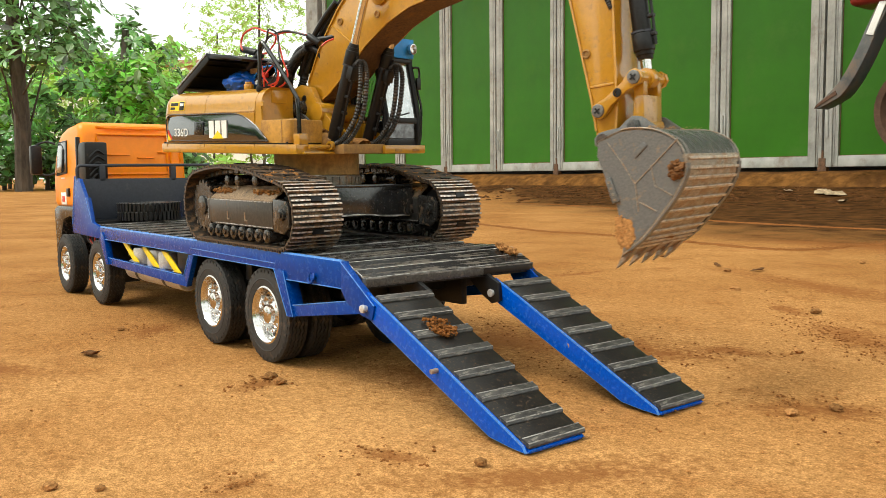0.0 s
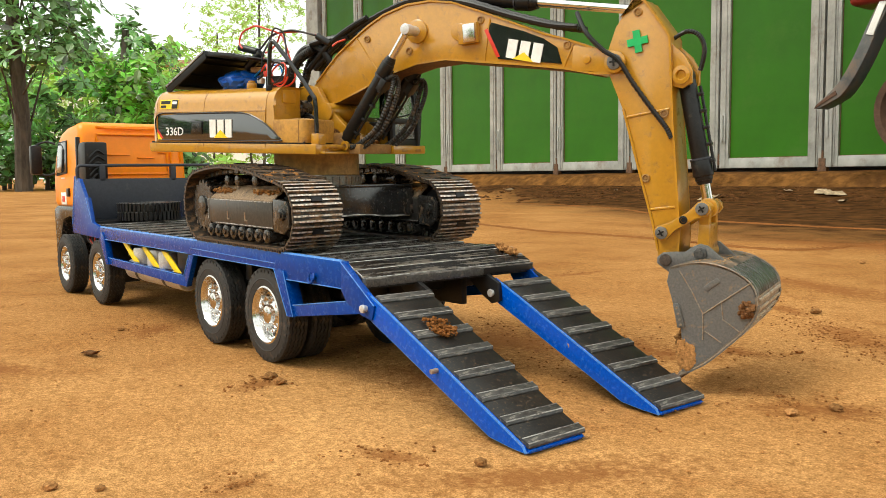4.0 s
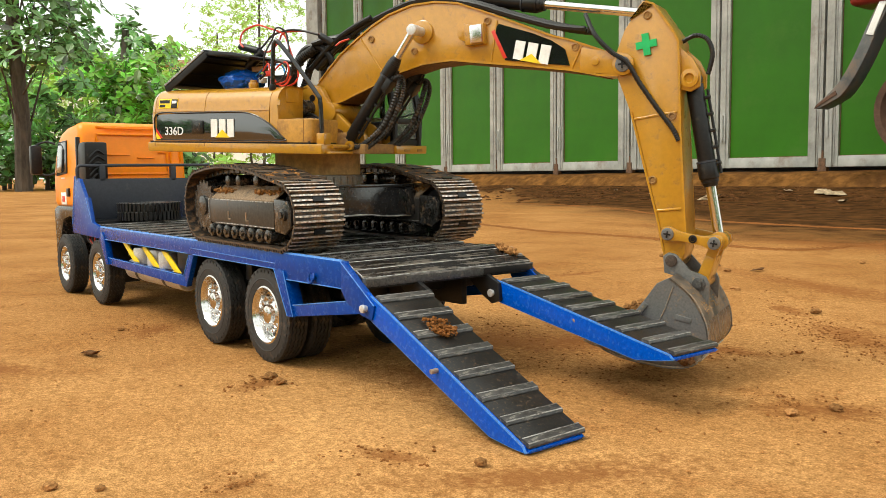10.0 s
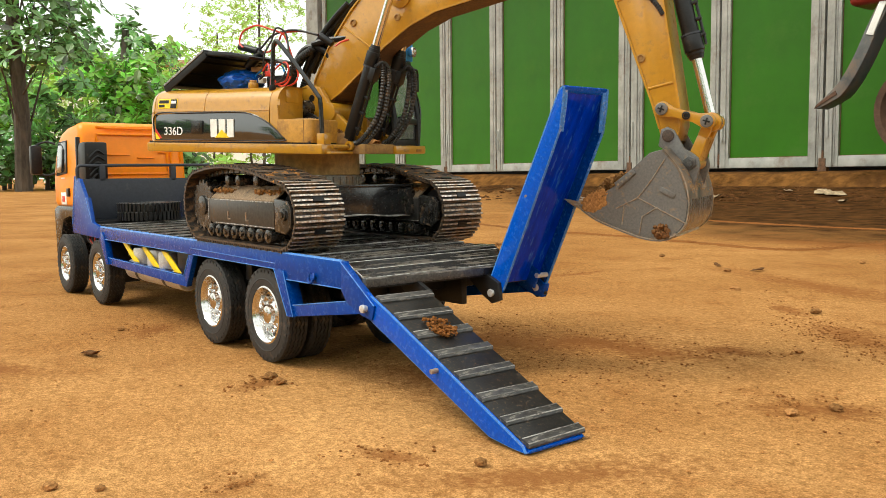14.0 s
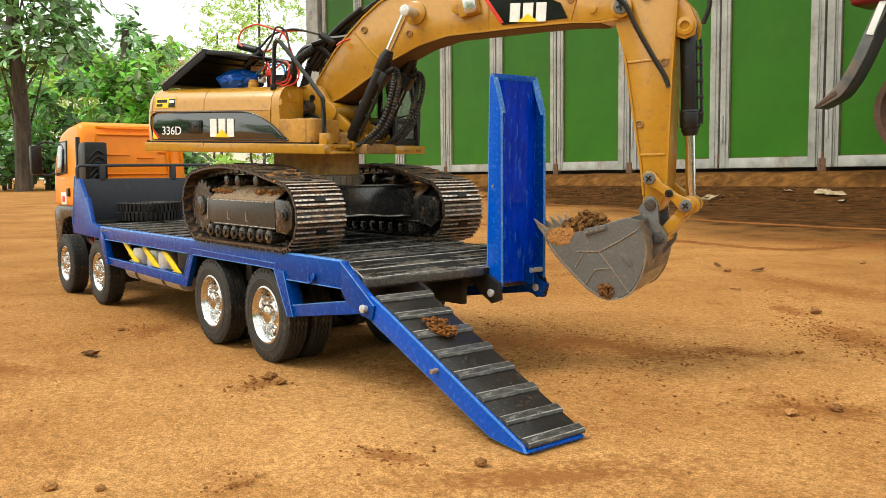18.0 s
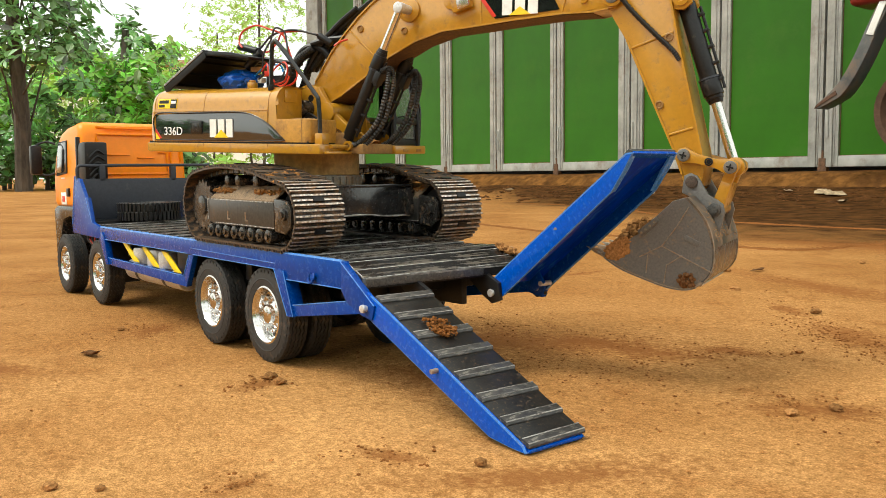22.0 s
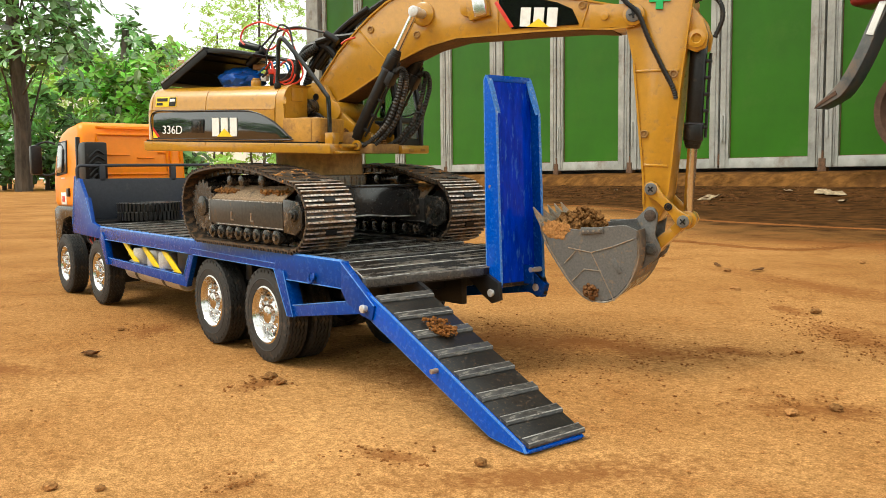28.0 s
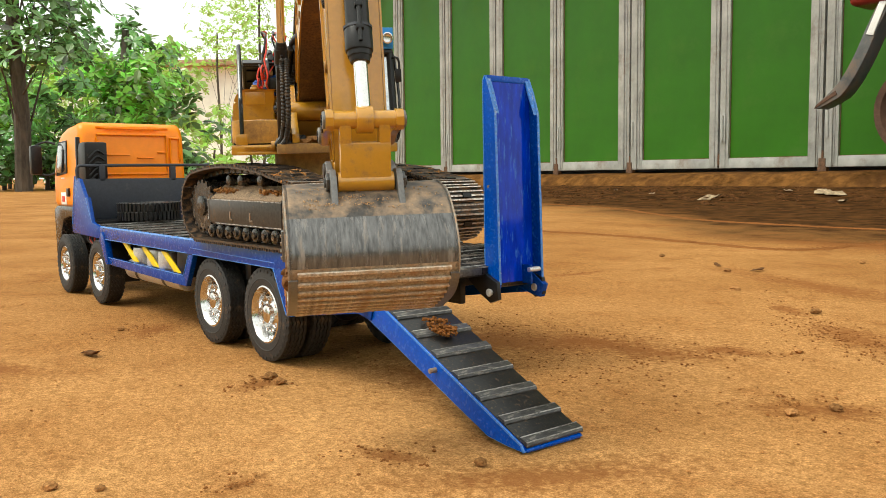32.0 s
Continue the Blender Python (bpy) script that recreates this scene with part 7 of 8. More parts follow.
def build_stick():
    k = new("stick")
    k.parent = EXC
    k["label"] = "yellow dipper stick with a green cross mark"
    hw = 0.0150
    prof = [(-0.0326, 0.0139), (-0.0425, 0.0286), (-0.0378, 0.0344), (-0.0114, 0.0442), (-0.0043, 0.0458), (0.0604, 0.0314), (0.1074, 0.0223), (0.1420, 0.0155), (0.1568, 0.0104), (0.1660, 0.0045), (0.1668, -0.0030), (0.1615, -0.0078), (0.1516, -0.0062), (0.1289, -0.0048), (0.0830, -0.0048), (0.0371, -0.0047), (0.0060, -0.0085), (-0.0060, -0.0080), (-0.0130, -0.0030), (-0.0261, 0.0063)]
    part("stick_body", prism(B(), prof, -hw, hw, 0.0010, 2, angle=50), M_yellow, k)
    for s in (-1, 1):
        line = prof[:9]
        bm = prism(B(), line + [(x + 0.0004, z - 0.0018) for x, z in reversed(line)], s * hw, s * (hw + 0.0012), 0.0)
        part("edge_flange", bm, M_yellow, k)
        line = prof[12:16]
        bm = prism(B(), line + [(x, z + 0.0016) for x, z in reversed(line)], s * hw, s * (hw + 0.0012), 0.0)
        part("edge_flange", bm, M_yellow, k)
        for x0, za, x1, zb in ((0.0440, -0.0030, 0.0480, 0.0310), (0.1190, -0.0040, 0.1220, 0.0160)):
            part("seam_rib", rod(B(), (x0, s * hw, za), (x1, s * hw, zb), 0.0010, 6), M_yellow, k)
        for x, z in ((-0.0315, 0.0266), (0.0944, -0.0004), (0.0503, 0.0265)):
            rosette(k, x, s * (hw + 0.0002), z)
        # lug of the bucket cylinder
        part("cylinder_lug", prism(B(), [(-0.0030, 0.0425), (0.0120, 0.0520), (0.0240, 0.0548), (0.0340, 0.0520), (0.0360, 0.0440), (0.0300, 0.0340), (0.005, 0.0380)], s * 0.0090, s * 0.0132, 0.001), M_yellow, k)
        bm = lathe(B(), [(0.0070, 0.0), (0.0070, 0.0016), (0.0040, 0.0020), (0.0030, 0.0004)], 18, m=pose(PT_K[0], s * 0.0132, PT_K[1]) @ (Matrix.Rotation(math.pi, 4, "X") if s < 0 else Matrix.Identity(4)))
        part("pin_boss", bm, M_yellow, k)
        part("cylinder_lug", prism(B(), [(-0.0260, 0.0300), (-0.0400, 0.0330), (-0.0440, 0.0250), (-0.0330, 0.0120)], s * 0.0080, s * 0.0125, 0.001), M_yellow, k)
        bolt(k, PT_S[0], s * 0.0125, PT_S[1], 0.0040, M_yellow_dark, "lug_pin")
        part("tip_boss", rod(B(), (PT_P[0], s * (hw - 0.001), 0), (PT_P[0], s * (hw + 0.0012), 0), 0.0070, 18), M_yellow, k)
    # green cross of tape
    y = -hw - 0.0014
    m = pose(-0.0096, y, 0.0207) @ Matrix.Rotation(radians(-83), 4, "Y")
    bm = box(B(), -0.0082, 0.0082, -0.0004, 0.0014, -0.0028, 0.0028, 0.0, m=m)
    box(bm, -0.0028, 0.0028, -0.0005, 0.0014, -0.0085, 0.0085, 0.0, m=m)
    part("cross_mark", bm, M_green_tape, k, "shiny green cross of tape")
    hose = tube(B(), smooth_path([(-0.050, -0.0120, -0.022), (-0.030, -0.0205, -0.016), (-0.012, -0.0215, -0.006), (0.000, -0.0215, 0.004), (0.020, -0.020, 0.0100), (0.045, -0.0175, 0.0190), (0.060, -0.0165, 0.0250), (0.070, -0.0155, 0.0270)], 12), 0.0017, 8, 0.0004)
    part("hydraulic_hose", hose, M_black, k, "black corrugated hose")
    hose = tube(B(), smooth_path([(-0.004, -0.004, 0.0440), (-0.006, -0.004, 0.0560), (0.000, -0.004, 0.0640), (0.012, -0.004, 0.0650), (0.026, -0.004, 0.0580)], 10), 0.0016, 8, 0.0004)
    part("hydraulic_hose", hose, M_black, k)
    return k


def cylinder_pair(name, body_len, body_r, rod_len, rod_r, y, label, collar=True, lines=True, eye=0.0, pipe=1):
    """A hydraulic cylinder along +x from its foot, and its rod along +x from its own pin."""
    c = new(name)
    c.parent = EXC
    c["label"] = label
    bm = rod(B(), (0.004, y, 0), (body_len, y, 0), body_r, 20, bevel=0.0006)
    part("barrel", bm, M_black, c)
    part("foot_eye", rod(B(), (0, y - 0.0045, 0), (0, y + 0.0045, 0), body_r * 0.95, 16, bevel=0.0006), M_black, c)
    if collar:
        bm = rod(B(), (body_len - 0.016, y, 0), (body_len - 0.003, y, 0), body_r * 1.16, 20, bevel=0.001)
        rod(bm, (body_len - 0.003, y, 0), (body_len + 0.003, y, 0), body_r * 1.02, 20, r2=body_r * 0.8)
        part("gland", bm, M_black, c)
        part("band", rod(B(), (body_len - 0.0175, y, 0), (body_len - 0.0160, y, 0), body_r * 1.20, 20), M_charcoal, c)
    if lines:
        bm = rod(B(), (0.010, y, pipe * (body_r + 0.0026)), (body_len - 0.006, y, pipe * (body_r + 0.0026)), 0.0012, 8)
        for k in range(5):
            x = 0.016 + k * (body_len - 0.03) / 4
            box(bm, x - 0.0013, x + 0.0013, y - 0.0022, y + 0.0022, pipe * body_r * 0.7, pipe * (body_r + 0.0040), 0.0005)
        part("feed_pipe", bm, M_black, c)
    r = new(name + "_rod")
    r.parent = EXC
    r["label"] = "polished steel piston rod"
    part("piston", rod(B(), (0, y, 0), (rod_len, y, 0), rod_r, 18), M_rod, r)
    part("rod_eye", rod(B(), (0, y - 0.0046, 0), (0, y + 0.0046, 0), max(rod_r * 1.35, eye), 18, bevel=0.0006), M_steel if not eye else M_yellow, r)
    return c, r


def build_links():
    l = new("side_link")
    l.parent = EXC
    l["label"] = "yellow bucket side links"
    for s in (-1, 1):
        y = s * 0.0192
        pts = [(0.0, 0.0062), (-0.0044, 0.0044), (-0.0062, 0.0), (-0.0044, -0.0044), (0.0, -0.0062), (0.010, -0.0036), (R1 - 0.010, -0.0036), (R1, -0.0062), (R1 + 0.0046, -0.0044), (R1 + 0.0062, 0), (R1 + 0.0046, 0.0044), (R1, 0.0062), (R1 - 0.010, 0.0036), (0.010, 0.0036)]
        part("link_plate", prism(B(), pts, y - 0.0022, y + 0.0022, 0.0005), M_yellow, l)
        bm = lathe(B(), [(0.0032, 0.0), (0.0032, s * 0.0010), (0.0020, s * 0.0012)], 14, m=pose(R1 * 0.55, y + s * 0.0022, 0))
        rod(bm, (R1 * 0.55, y + s * 0.0020, 0), (R1 * 0.55, y + s * 0.0026, 0), 0.0018, 10)
        part("link_hole", bm, M_black, l)
        bolt(l, 0, y + s * 0.0022, 0, 0.0050, M_bucket, "link_bolt", 0.0016, True)
        bolt(l, R1, y + s * 0.0022, 0, 0.0050, M_bucket, "link_bolt", 0.0016, True)
    part("link_tube", rod(B(), (R1, -0.0175, 0), (R1, 0.0175, 0), 0.0050, 18), M_yellow, l)
    hl = new("h_link")
    hl.parent = EXC
    hl["label"] = "yellow forked bucket link"
    part("link_block", prism(B(), [(0.012, 0.0040), (R3 + 0.001, 0.0048), (R3 + 0.001, -0.0048), (0.012, -0.0040)], -0.0140, 0.0140, 0.0010), M_yellow, hl)
    for s in (-1, 1):
        part("fork_arm", prism(B(), [(-0.003, 0.0042), (0.013, 0.0040), (0.013, -0.0040), (-0.003, -0.0042)], s * 0.0075, s * 0.0140, 0.0010), M_yellow, hl)
    part("link_tube", rod(B(), (R3, -0.0155, 0), (R3, 0.0155, 0), 0.0056, 18), M_yellow, hl)
    return l, hl


def build_bucket():
    k = new("bucket")
    k.parent = EXC
    k["label"] = "scraped grey steel digging bucket with clinging mud"
    hw = 0.0450
    curve = [(0.0020, -0.0848), (0.0120, -0.0820), (0.0220, -0.0782), (0.0370, -0.0695), (0.0530, -0.0590), (0.0635, -0.0480), (0.0672, -0.0360), (0.0645, -0.0250), (0.0550, -0.0150), (0.0430, -0.0082), (0.0290, -0.0042), (0.0100, -0.0045)]
    inner = [(x - nx * 0.0016, z - nz * 0.0016) for (x, z), (nx, nz) in zip(curve, [(0.2, -1), (0.2, -1), (0.35, -0.94), (0.55, -0.84), (0.72, -0.7), (0.9, -0.45), (1, 0), (0.88, 0.48), (0.65, 0.76), (0.4, 0.92), (0.0, 1), (-0.1, 1)])]
    sm = smooth_path([(x, 0, z) for x, z in curve], 4)
    smi = smooth_path([(x, 0, z) for x, z in inner], 4)
    cutat = 25                                # the heel below is caked with mud
    part("heel_plate", prism(B(), [(v.x, v.z) for v in sm[:cutat]] + [(v.x, v.z) for v in reversed(smi[:cutat])], -hw, hw, 0.0, angle=80), M_heel, k, "mud-caked bucket heel")
    top_at = 34                               # the top stays dark under dust
    part("shell", prism(B(), [(v.x, v.z) for v in sm[cutat - 1:top_at]] + [(v.x, v.z) for v in reversed(smi[cutat - 1:top_at])], -hw, hw, 0.0, angle=80), M_bucket_shell, k, "rubbed steel bucket shell")
    part("top_plate", prism(B(), [(v.x, v.z) for v in sm[top_at - 1:]] + [(v.x, v.z) for v in reversed(smi[top_at - 1:])], -hw, hw, 0.0, angle=80), M_shell_top, k, "black bucket top under caked dust")
    soil, rs = B(), random.Random(55)
    for c in range(26):
        v = sm[rs.randrange(top_at + 1, len(sm) - 4)]
        cluster(soil, (v.x, rs.uniform(-0.034, 0.034), v.z + 0.0002), (0.005, 0.008, 0.0003), 22, 0.00018, 0.00045, 300 + c)
    part("dust_crumbs", soil, M_sand, k, "sandy crumbs on the bucket top")["kind"] = "stuff"
    front = [(0.0100, -0.0045), (0.0055, -0.0145), (0.0068, -0.0350), (0.0085, -0.0520), (0.0065, -0.0660), (0.0020, -0.0848)]
    side = [(v.x, v.z) for v in sm] + front[1:-1]
    for s in (-1, 1):
        part("side_plate", prism(B(), side, s * (hw - 0.0020), s * hw, 0.0003, 1, angle=60), M_bucket, k, "scratched dark side plate")
        y = s * (hw + 0.0002)
        bm = B()
        for a, b in (((0.0270, -0.0425), (0.0660, -0.0250)), ((0.0270, -0.0425), (0.0229, -0.0614)), ((0.0500, -0.0590), (0.0405, -0.0487)), ((0.0405, -0.0487), (0.0420, -0.0348)), ((0.0358, -0.0652), (0.0257, -0.0553)), ((0.0165, -0.0080), (0.0225, -0.0250)), ((0.0225, -0.0250), (0.0270, -0.0425))):
            rod(bm, (a[0], y, a[1]), (b[0], y, b[1]), 0.0005, 6)
        part("side_rib", bm, M_ridge, k)
        rim = tube(B(), [Vector((v.x, y, v.z)) for v in sm[4:-4]], 0.0006, 6)
        part("edge_weld", rim, M_ridge, k, "bright worn rim")
        bm = box(B(), -0.0062, 0.0062, -0.0006, 0.0008, -0.0020, 0.0020, 0.0004, m=pose(0.0378, y, -0.0222) @ Matrix.Rotation(radians(-25), 4, "Y"))
        part("badge_bar", bm, M_bucket, k)
        bm = prism(B(), [(0.0068, -0.0320), (0.0112, -0.0318), (0.0122, -0.0500), (0.0066, -0.0500)], y - s * 0.0008, y + s * 0.0016, 0.0006)
        part("side_cutter", bm, M_bucket, k)
        for (x, z) in ((0.0092, -0.0350), (0.0094, -0.0395), (0.0096, -0.0440), (0.0096, -0.0480)):
            part("cutter_bolt", rod(B(), (x, y, z), (x, y + s * 0.0024, z), 0.0010, 8), M_ridge, k)
        # ears
        ear = [(0.0017, -0.0110), (-0.0073, -0.0014), (-0.0060, 0.0035), (-0.0010, 0.0060), (0.0047, 0.0055), (0.0160, 0.0035), (0.0225, 0.0062), (0.0283, 0.0075), (0.0340, 0.0048), (0.0385, -0.0010), (0.0450, -0.0100), (0.0300, -0.0070), (0.0120, -0.0065)]
        part("ear", prism(B(), ear, s * 0.0165, s * 0.0200, 0.0006), M_bucket, k, "worn steel ear")
        part("pin_head", rod(B(), (0, s * 0.0195, 0), (0, s * 0.0212, 0), 0.0048, 18, bevel=0.0008), M_pin, k, "dark rusty pin end")
        bm = rod(B(), (R2, s * 0.0195, 0), (R2, s * 0.0220, 0), 0.0055, 6, bevel=0.0006)
        rod(bm, (R2, s * 0.0215, 0), (R2, s * 0.0230, 0), 0.0028, 12)
        part("hex_bolt", bm, M_lid_dark, k)
    # wear strips on the heel
    for i in range(11):
        v = sm[3 + 2 * i]
        w = sm[4 + 2 * i]
        d = (w - v).normalized()
        nrm = Vector((d.z, 0, -d.x))
        c = v + nrm * 0.0006
        bm = box(B(), -0.0011, 0.0011, -hw + 0.004, hw - 0.004, -0.0008, 0.0008, 0.0003, 1)
        a = math.atan2(d.z, d.x)
        part("wear_strip", bm, M_strip, k, m=Matrix.Translation(c) @ Matrix.Rotation(-a, 4, "Y"))
    for s in (-1, 1):
        line = sm[2:23]
        outer = []
        for a, b in zip(line, line[1:] + [line[-1] * 2 - line[-2]]):
            d = (b - a).normalized()
            outer.append((a.x + d.z * 0.0012, a.z - d.x * 0.0012))
        bm = prism(B(), [(v.x, v.z) for v in line] + outer[::-1], s * (hw - 0.0045), s * (hw + 0.0006), 0.0)
        part("side_strip", bm, M_bucket, k)
    lip = prism(B(), [(-0.0010, -0.0868), (0.0020, -0.0842), (0.0160, -0.0795), (0.0160, -0.0815)], -hw, hw, 0.0004)
    part("lip", lip, M_ridge, k)
    for i in range(5):
        y = -0.0370 + 0.0185 * i
        bm = prism(B(), [(-0.0110, -0.0930), (-0.0010, -0.0840), (0.0080, -0.0805), (0.0090, -0.0845), (-0.0020, -0.0900)], y - 0.0032, y + 0.0032, 0.0008)
        for v in bm.verts:
            if v.co.x < -0.006:
                v.co.y = y + (v.co.y - y) * 0.55
        part("tooth", bm, M_ridge, k, "mud-caked bucket tooth")
    # soil: a load inside, and clumps stuck outside
    part("soil_load", cluster(lump(B(), (0.0130, 0.0, -0.0645), (0.0085, 0.034, 0.0125), 4, 0.15), (0.0080, 0.0, -0.0630), (0.0150, 0.036, 0.0200), 460, 0.0010, 0.0036, 4), M_clod, k, "brown soil held in the bucket")["kind"] = "stuff"
    part("mud_clump", cluster(B(), (0.0590, -hw - 0.0005, -0.0440), (0.0068, 0.0024, 0.0060), 70, 0.0008, 0.0024, 7), M_mud, k, "reddish mud clump on the side plate")["kind"] = "stuff"
    for s in (-1, 1):
        bm = lump(B(), (0.0085, s * hw, -0.0720), (0.0075, 0.0007, 0.0105), 9 + s, 0.55, 4)
        cluster(bm, (0.0080, s * hw, -0.0700), (0.0060, 0.0006, 0.0120), 50, 0.0005, 0.0011, 9)
        part("mud_smear", bm, M_clod, k, "dried soil smeared on the side plate")["kind"] = "stuff"
    part("mud_smear", cluster(B(), (0.010, 0.0, -0.0808), (0.008, 0.040, 0.0012), 190, 0.0006, 0.0016, 10), M_clod, k, "dried soil caked along the lip")["kind"] = "stuff"
    return k


BOOM, STICK = build_boom(), build_stick()
CYL_B = [cylinder_pair("boom_cylinder", 0.090, 0.0053, 0.074, 0.0036, y_, "black boom lift cylinder", pipe=-1) for y_ in CYL_Y]
for far_, y0_, (cyl_, rod_) in zip((0, 1), CYL_Y, CYL_B):
    for k in range(2):
        y_, o_, f_ = y0_ + 0.0035 * k, 0.004 * k, 0.80 if far_ else 0.78
        q = [(0.074, y_, -0.006), (0.080, y_, -0.012), (0.073, y_, -0.020 * f_ - o_), (0.056, y_, -0.026 * f_ - o_), (0.034, y_, -0.029 * f_ - o_), (0.014, y_ - 0.002, -0.023 * f_ - o_), (0.004, y_ - 0.006, -0.013 - o_), (-0.003, y_ - 0.014, -0.003), (-0.004, y_ - 0.022, 0.006)]
        if not far_:
            q[-2:] = [(0.000, y_ + 0.011, 0.002), (0.000, y_ + 0.015, 0.012)]
        part("hydraulic_hose", tube(B(), smooth_path(q, 14), 0.0019, 8, 0.0007), M_hose, cyl_, "dusty black corrugated hose")
    part("hose_union", box(B(), 0.062, 0.074, y0_ - 0.0050, y0_ + 0.0045, -0.0100, -0.0035, 0.001), M_black, cyl_)
CYL_S = cylinder_pair("stick_cylinder", 0.118, 0.0066, 0.110, 0.0036, 0.0, "black stick cylinder on top of the boom", True, False)
CYL_K = cylinder_pair("bucket_cylinder", 0.082, 0.0068, 0.078, 0.0040, 0.0, "black bucket cylinder", True, True, 0.0075)
LINK, HLINK = build_links()
BUCKET = build_bucket()




# ---- soil spilt on the standing ramp ----
def ramp_soil():
    bm = cluster(B(), (0, 0, 0.0004), (0.015, 0.011, 0.0016), 190, 0.0005, 0.0019, 12)
    a = math.atan2(-HZ, 0.1633)
    ob = part("soil_heap", bm, M_turned, m=pose(0.052, -W + 0.026, HZ + 0.052 * math.tan(a) + 0.0118, 0, 22, 0))
    tagged(ob, "small heap of orange soil on the ramp", "soil", kind="stuff")


ramp_soil()


# ---- machine parked before the doors ----
def build_tiller():
    t = empty("hand_tractor", pose(-1.40, 4.02, 0.0), "parked hand tractor with a rusty wheel and grey mudguard", "tractor")
    bm = lathe(B(), [(0.0, -0.05), (0.06, -0.055), (0.07, -0.03), (0.19, -0.03), (0.205, -0.055), (0.235, -0.06), (0.235, 0.06), (0.205, 0.055), (0.19, 0.03), (0.07, 0.03), (0.06, 0.055), (0.0, 0.05)], 40, m=pose(0.125, 0, 0.455))
    part("wheel", bm, M_brown_wheel, t, "rust-brown solid wheel")
    g = smooth_path([(-0.405, -0.02, 0.495), (-0.345, -0.02, 0.530), (-0.270, -0.02, 0.590), (-0.190, -0.02, 0.720), (-0.110, -0.02, 0.900), (-0.03, -0.02, 1.05)], 6)
    lo, hi = [], []
    for i, a in enumerate(g):
        d = (g[min(i + 1, len(g) - 1)] - g[max(i - 1, 0)]).normalized()
        w = 0.008 + 0.020 * min(1, i / 10)
        lo.append((a.x + d.z * w, a.z - d.x * w))
        hi.append((a.x - d.z * w, a.z + d.x * w))
    bm = prism(B(), lo + hi[::-1], -0.075, 0.045, 0.003)
    part("mudguard", bm, M_grey_guard, t, "curved grey mudguard")
    part("guard_tip", prism(B(), [(-0.410, 0.488), (-0.400, 0.508), (-0.300, 0.575), (-0.290, 0.555)], -0.080, -0.070, 0.002), M_brown_wheel, t, "muddy guard tip")
    part("guard_sticker", prism(B(), [(-0.150, 0.84), (-0.085, 1.00), (-0.055, 0.985), (-0.115, 0.83)], -0.082, -0.076, 0.001), M_white, t, "white label")
    part("tank", box(B(), -0.24, 0.12, -0.10, 0.12, 0.985, 1.20, 0.04, 4), M_tank, t, "red engine cover")
    part("engine", box(B(), -0.10, 0.25, 0.06, 0.22, 0.30, 0.98, 0.02), M_charcoal, t)
    for x in (0.02, 0.22):
        part("stand_leg", rod(B(), (x, 0.14, 0.02), (x, 0.14, 0.32), 0.016, 10), M_rust, t)


build_tiller()


# ---- trees and shrubs beyond the yard ----
FWD = Vector((-0.7798, 0.6260, 0.0))
RIGHT = Vector((0.6260, 0.7798, 0.0))


def far_place(across, depth):
    """A ground point so far ahead along the view's axis and across it (in tangent units)."""
    return Vector((EYE[0], EYE[1], 0)) + (FWD + RIGHT * across) * depth


def leaves(rng, clumps, per, length, droop=0.4):
    """Oval leaves in rosettes at the twigs' tips, folded along the middle: verts, faces."""
    verts, faces = [], []
    for (c, r) in clumps:
        for _ in range(max(2, per // 6)):
            d = Vector((rng.gauss(0, 1), rng.gauss(0, 1), rng.gauss(0, 0.85)))
            tip = c + d * r * 0.62
            axis = Vector((d.x * 0.5, d.y * 0.5, 0.9 + rng.uniform(-0.5, 0.4))).normalized()
            s0 = axis.orthogonal().normalized()
            s1 = axis.cross(s0)
            count, turn0 = rng.randint(5, 8), rng.uniform(0, 6.3)
            for k in range(count):
                a = turn0 + 6.283 * k / count + rng.uniform(-0.3, 0.3)
                out = (s0 * math.cos(a) + s1 * math.sin(a) + axis * rng.uniform(-droop, 0.55)).normalized()
                side = axis.cross(out).normalized()
                up = out.cross(side)
                L = length * rng.uniform(0.5, 1.05)
                w = L * rng.uniform(0.20, 0.31)
                fold, sag = w * rng.uniform(0.15, 0.5), L * rng.uniform(0.0, 0.25)
                i = len(verts)
                for f, wd in ((0.0, 0.0), (0.32, 0.72), (0.68, 1.0), (1.0, 0.0)):
                    m = tip + out * (L * (f + 0.06)) - axis * (sag * f * f)
                    if wd:
                        verts += [m + side * w * wd + up * fold * wd, m, m - side * w * wd + up * fold * wd]
                    else:
                        verts.append(m)
                faces += [(i, i + 1, i + 2), (i, i + 2, i + 3), (i + 1, i + 4, i + 5, i + 2), (i + 2, i + 5, i + 6, i + 3), (i + 4, i + 7, i + 5), (i + 5, i + 7, i + 6)]
    return verts, faces


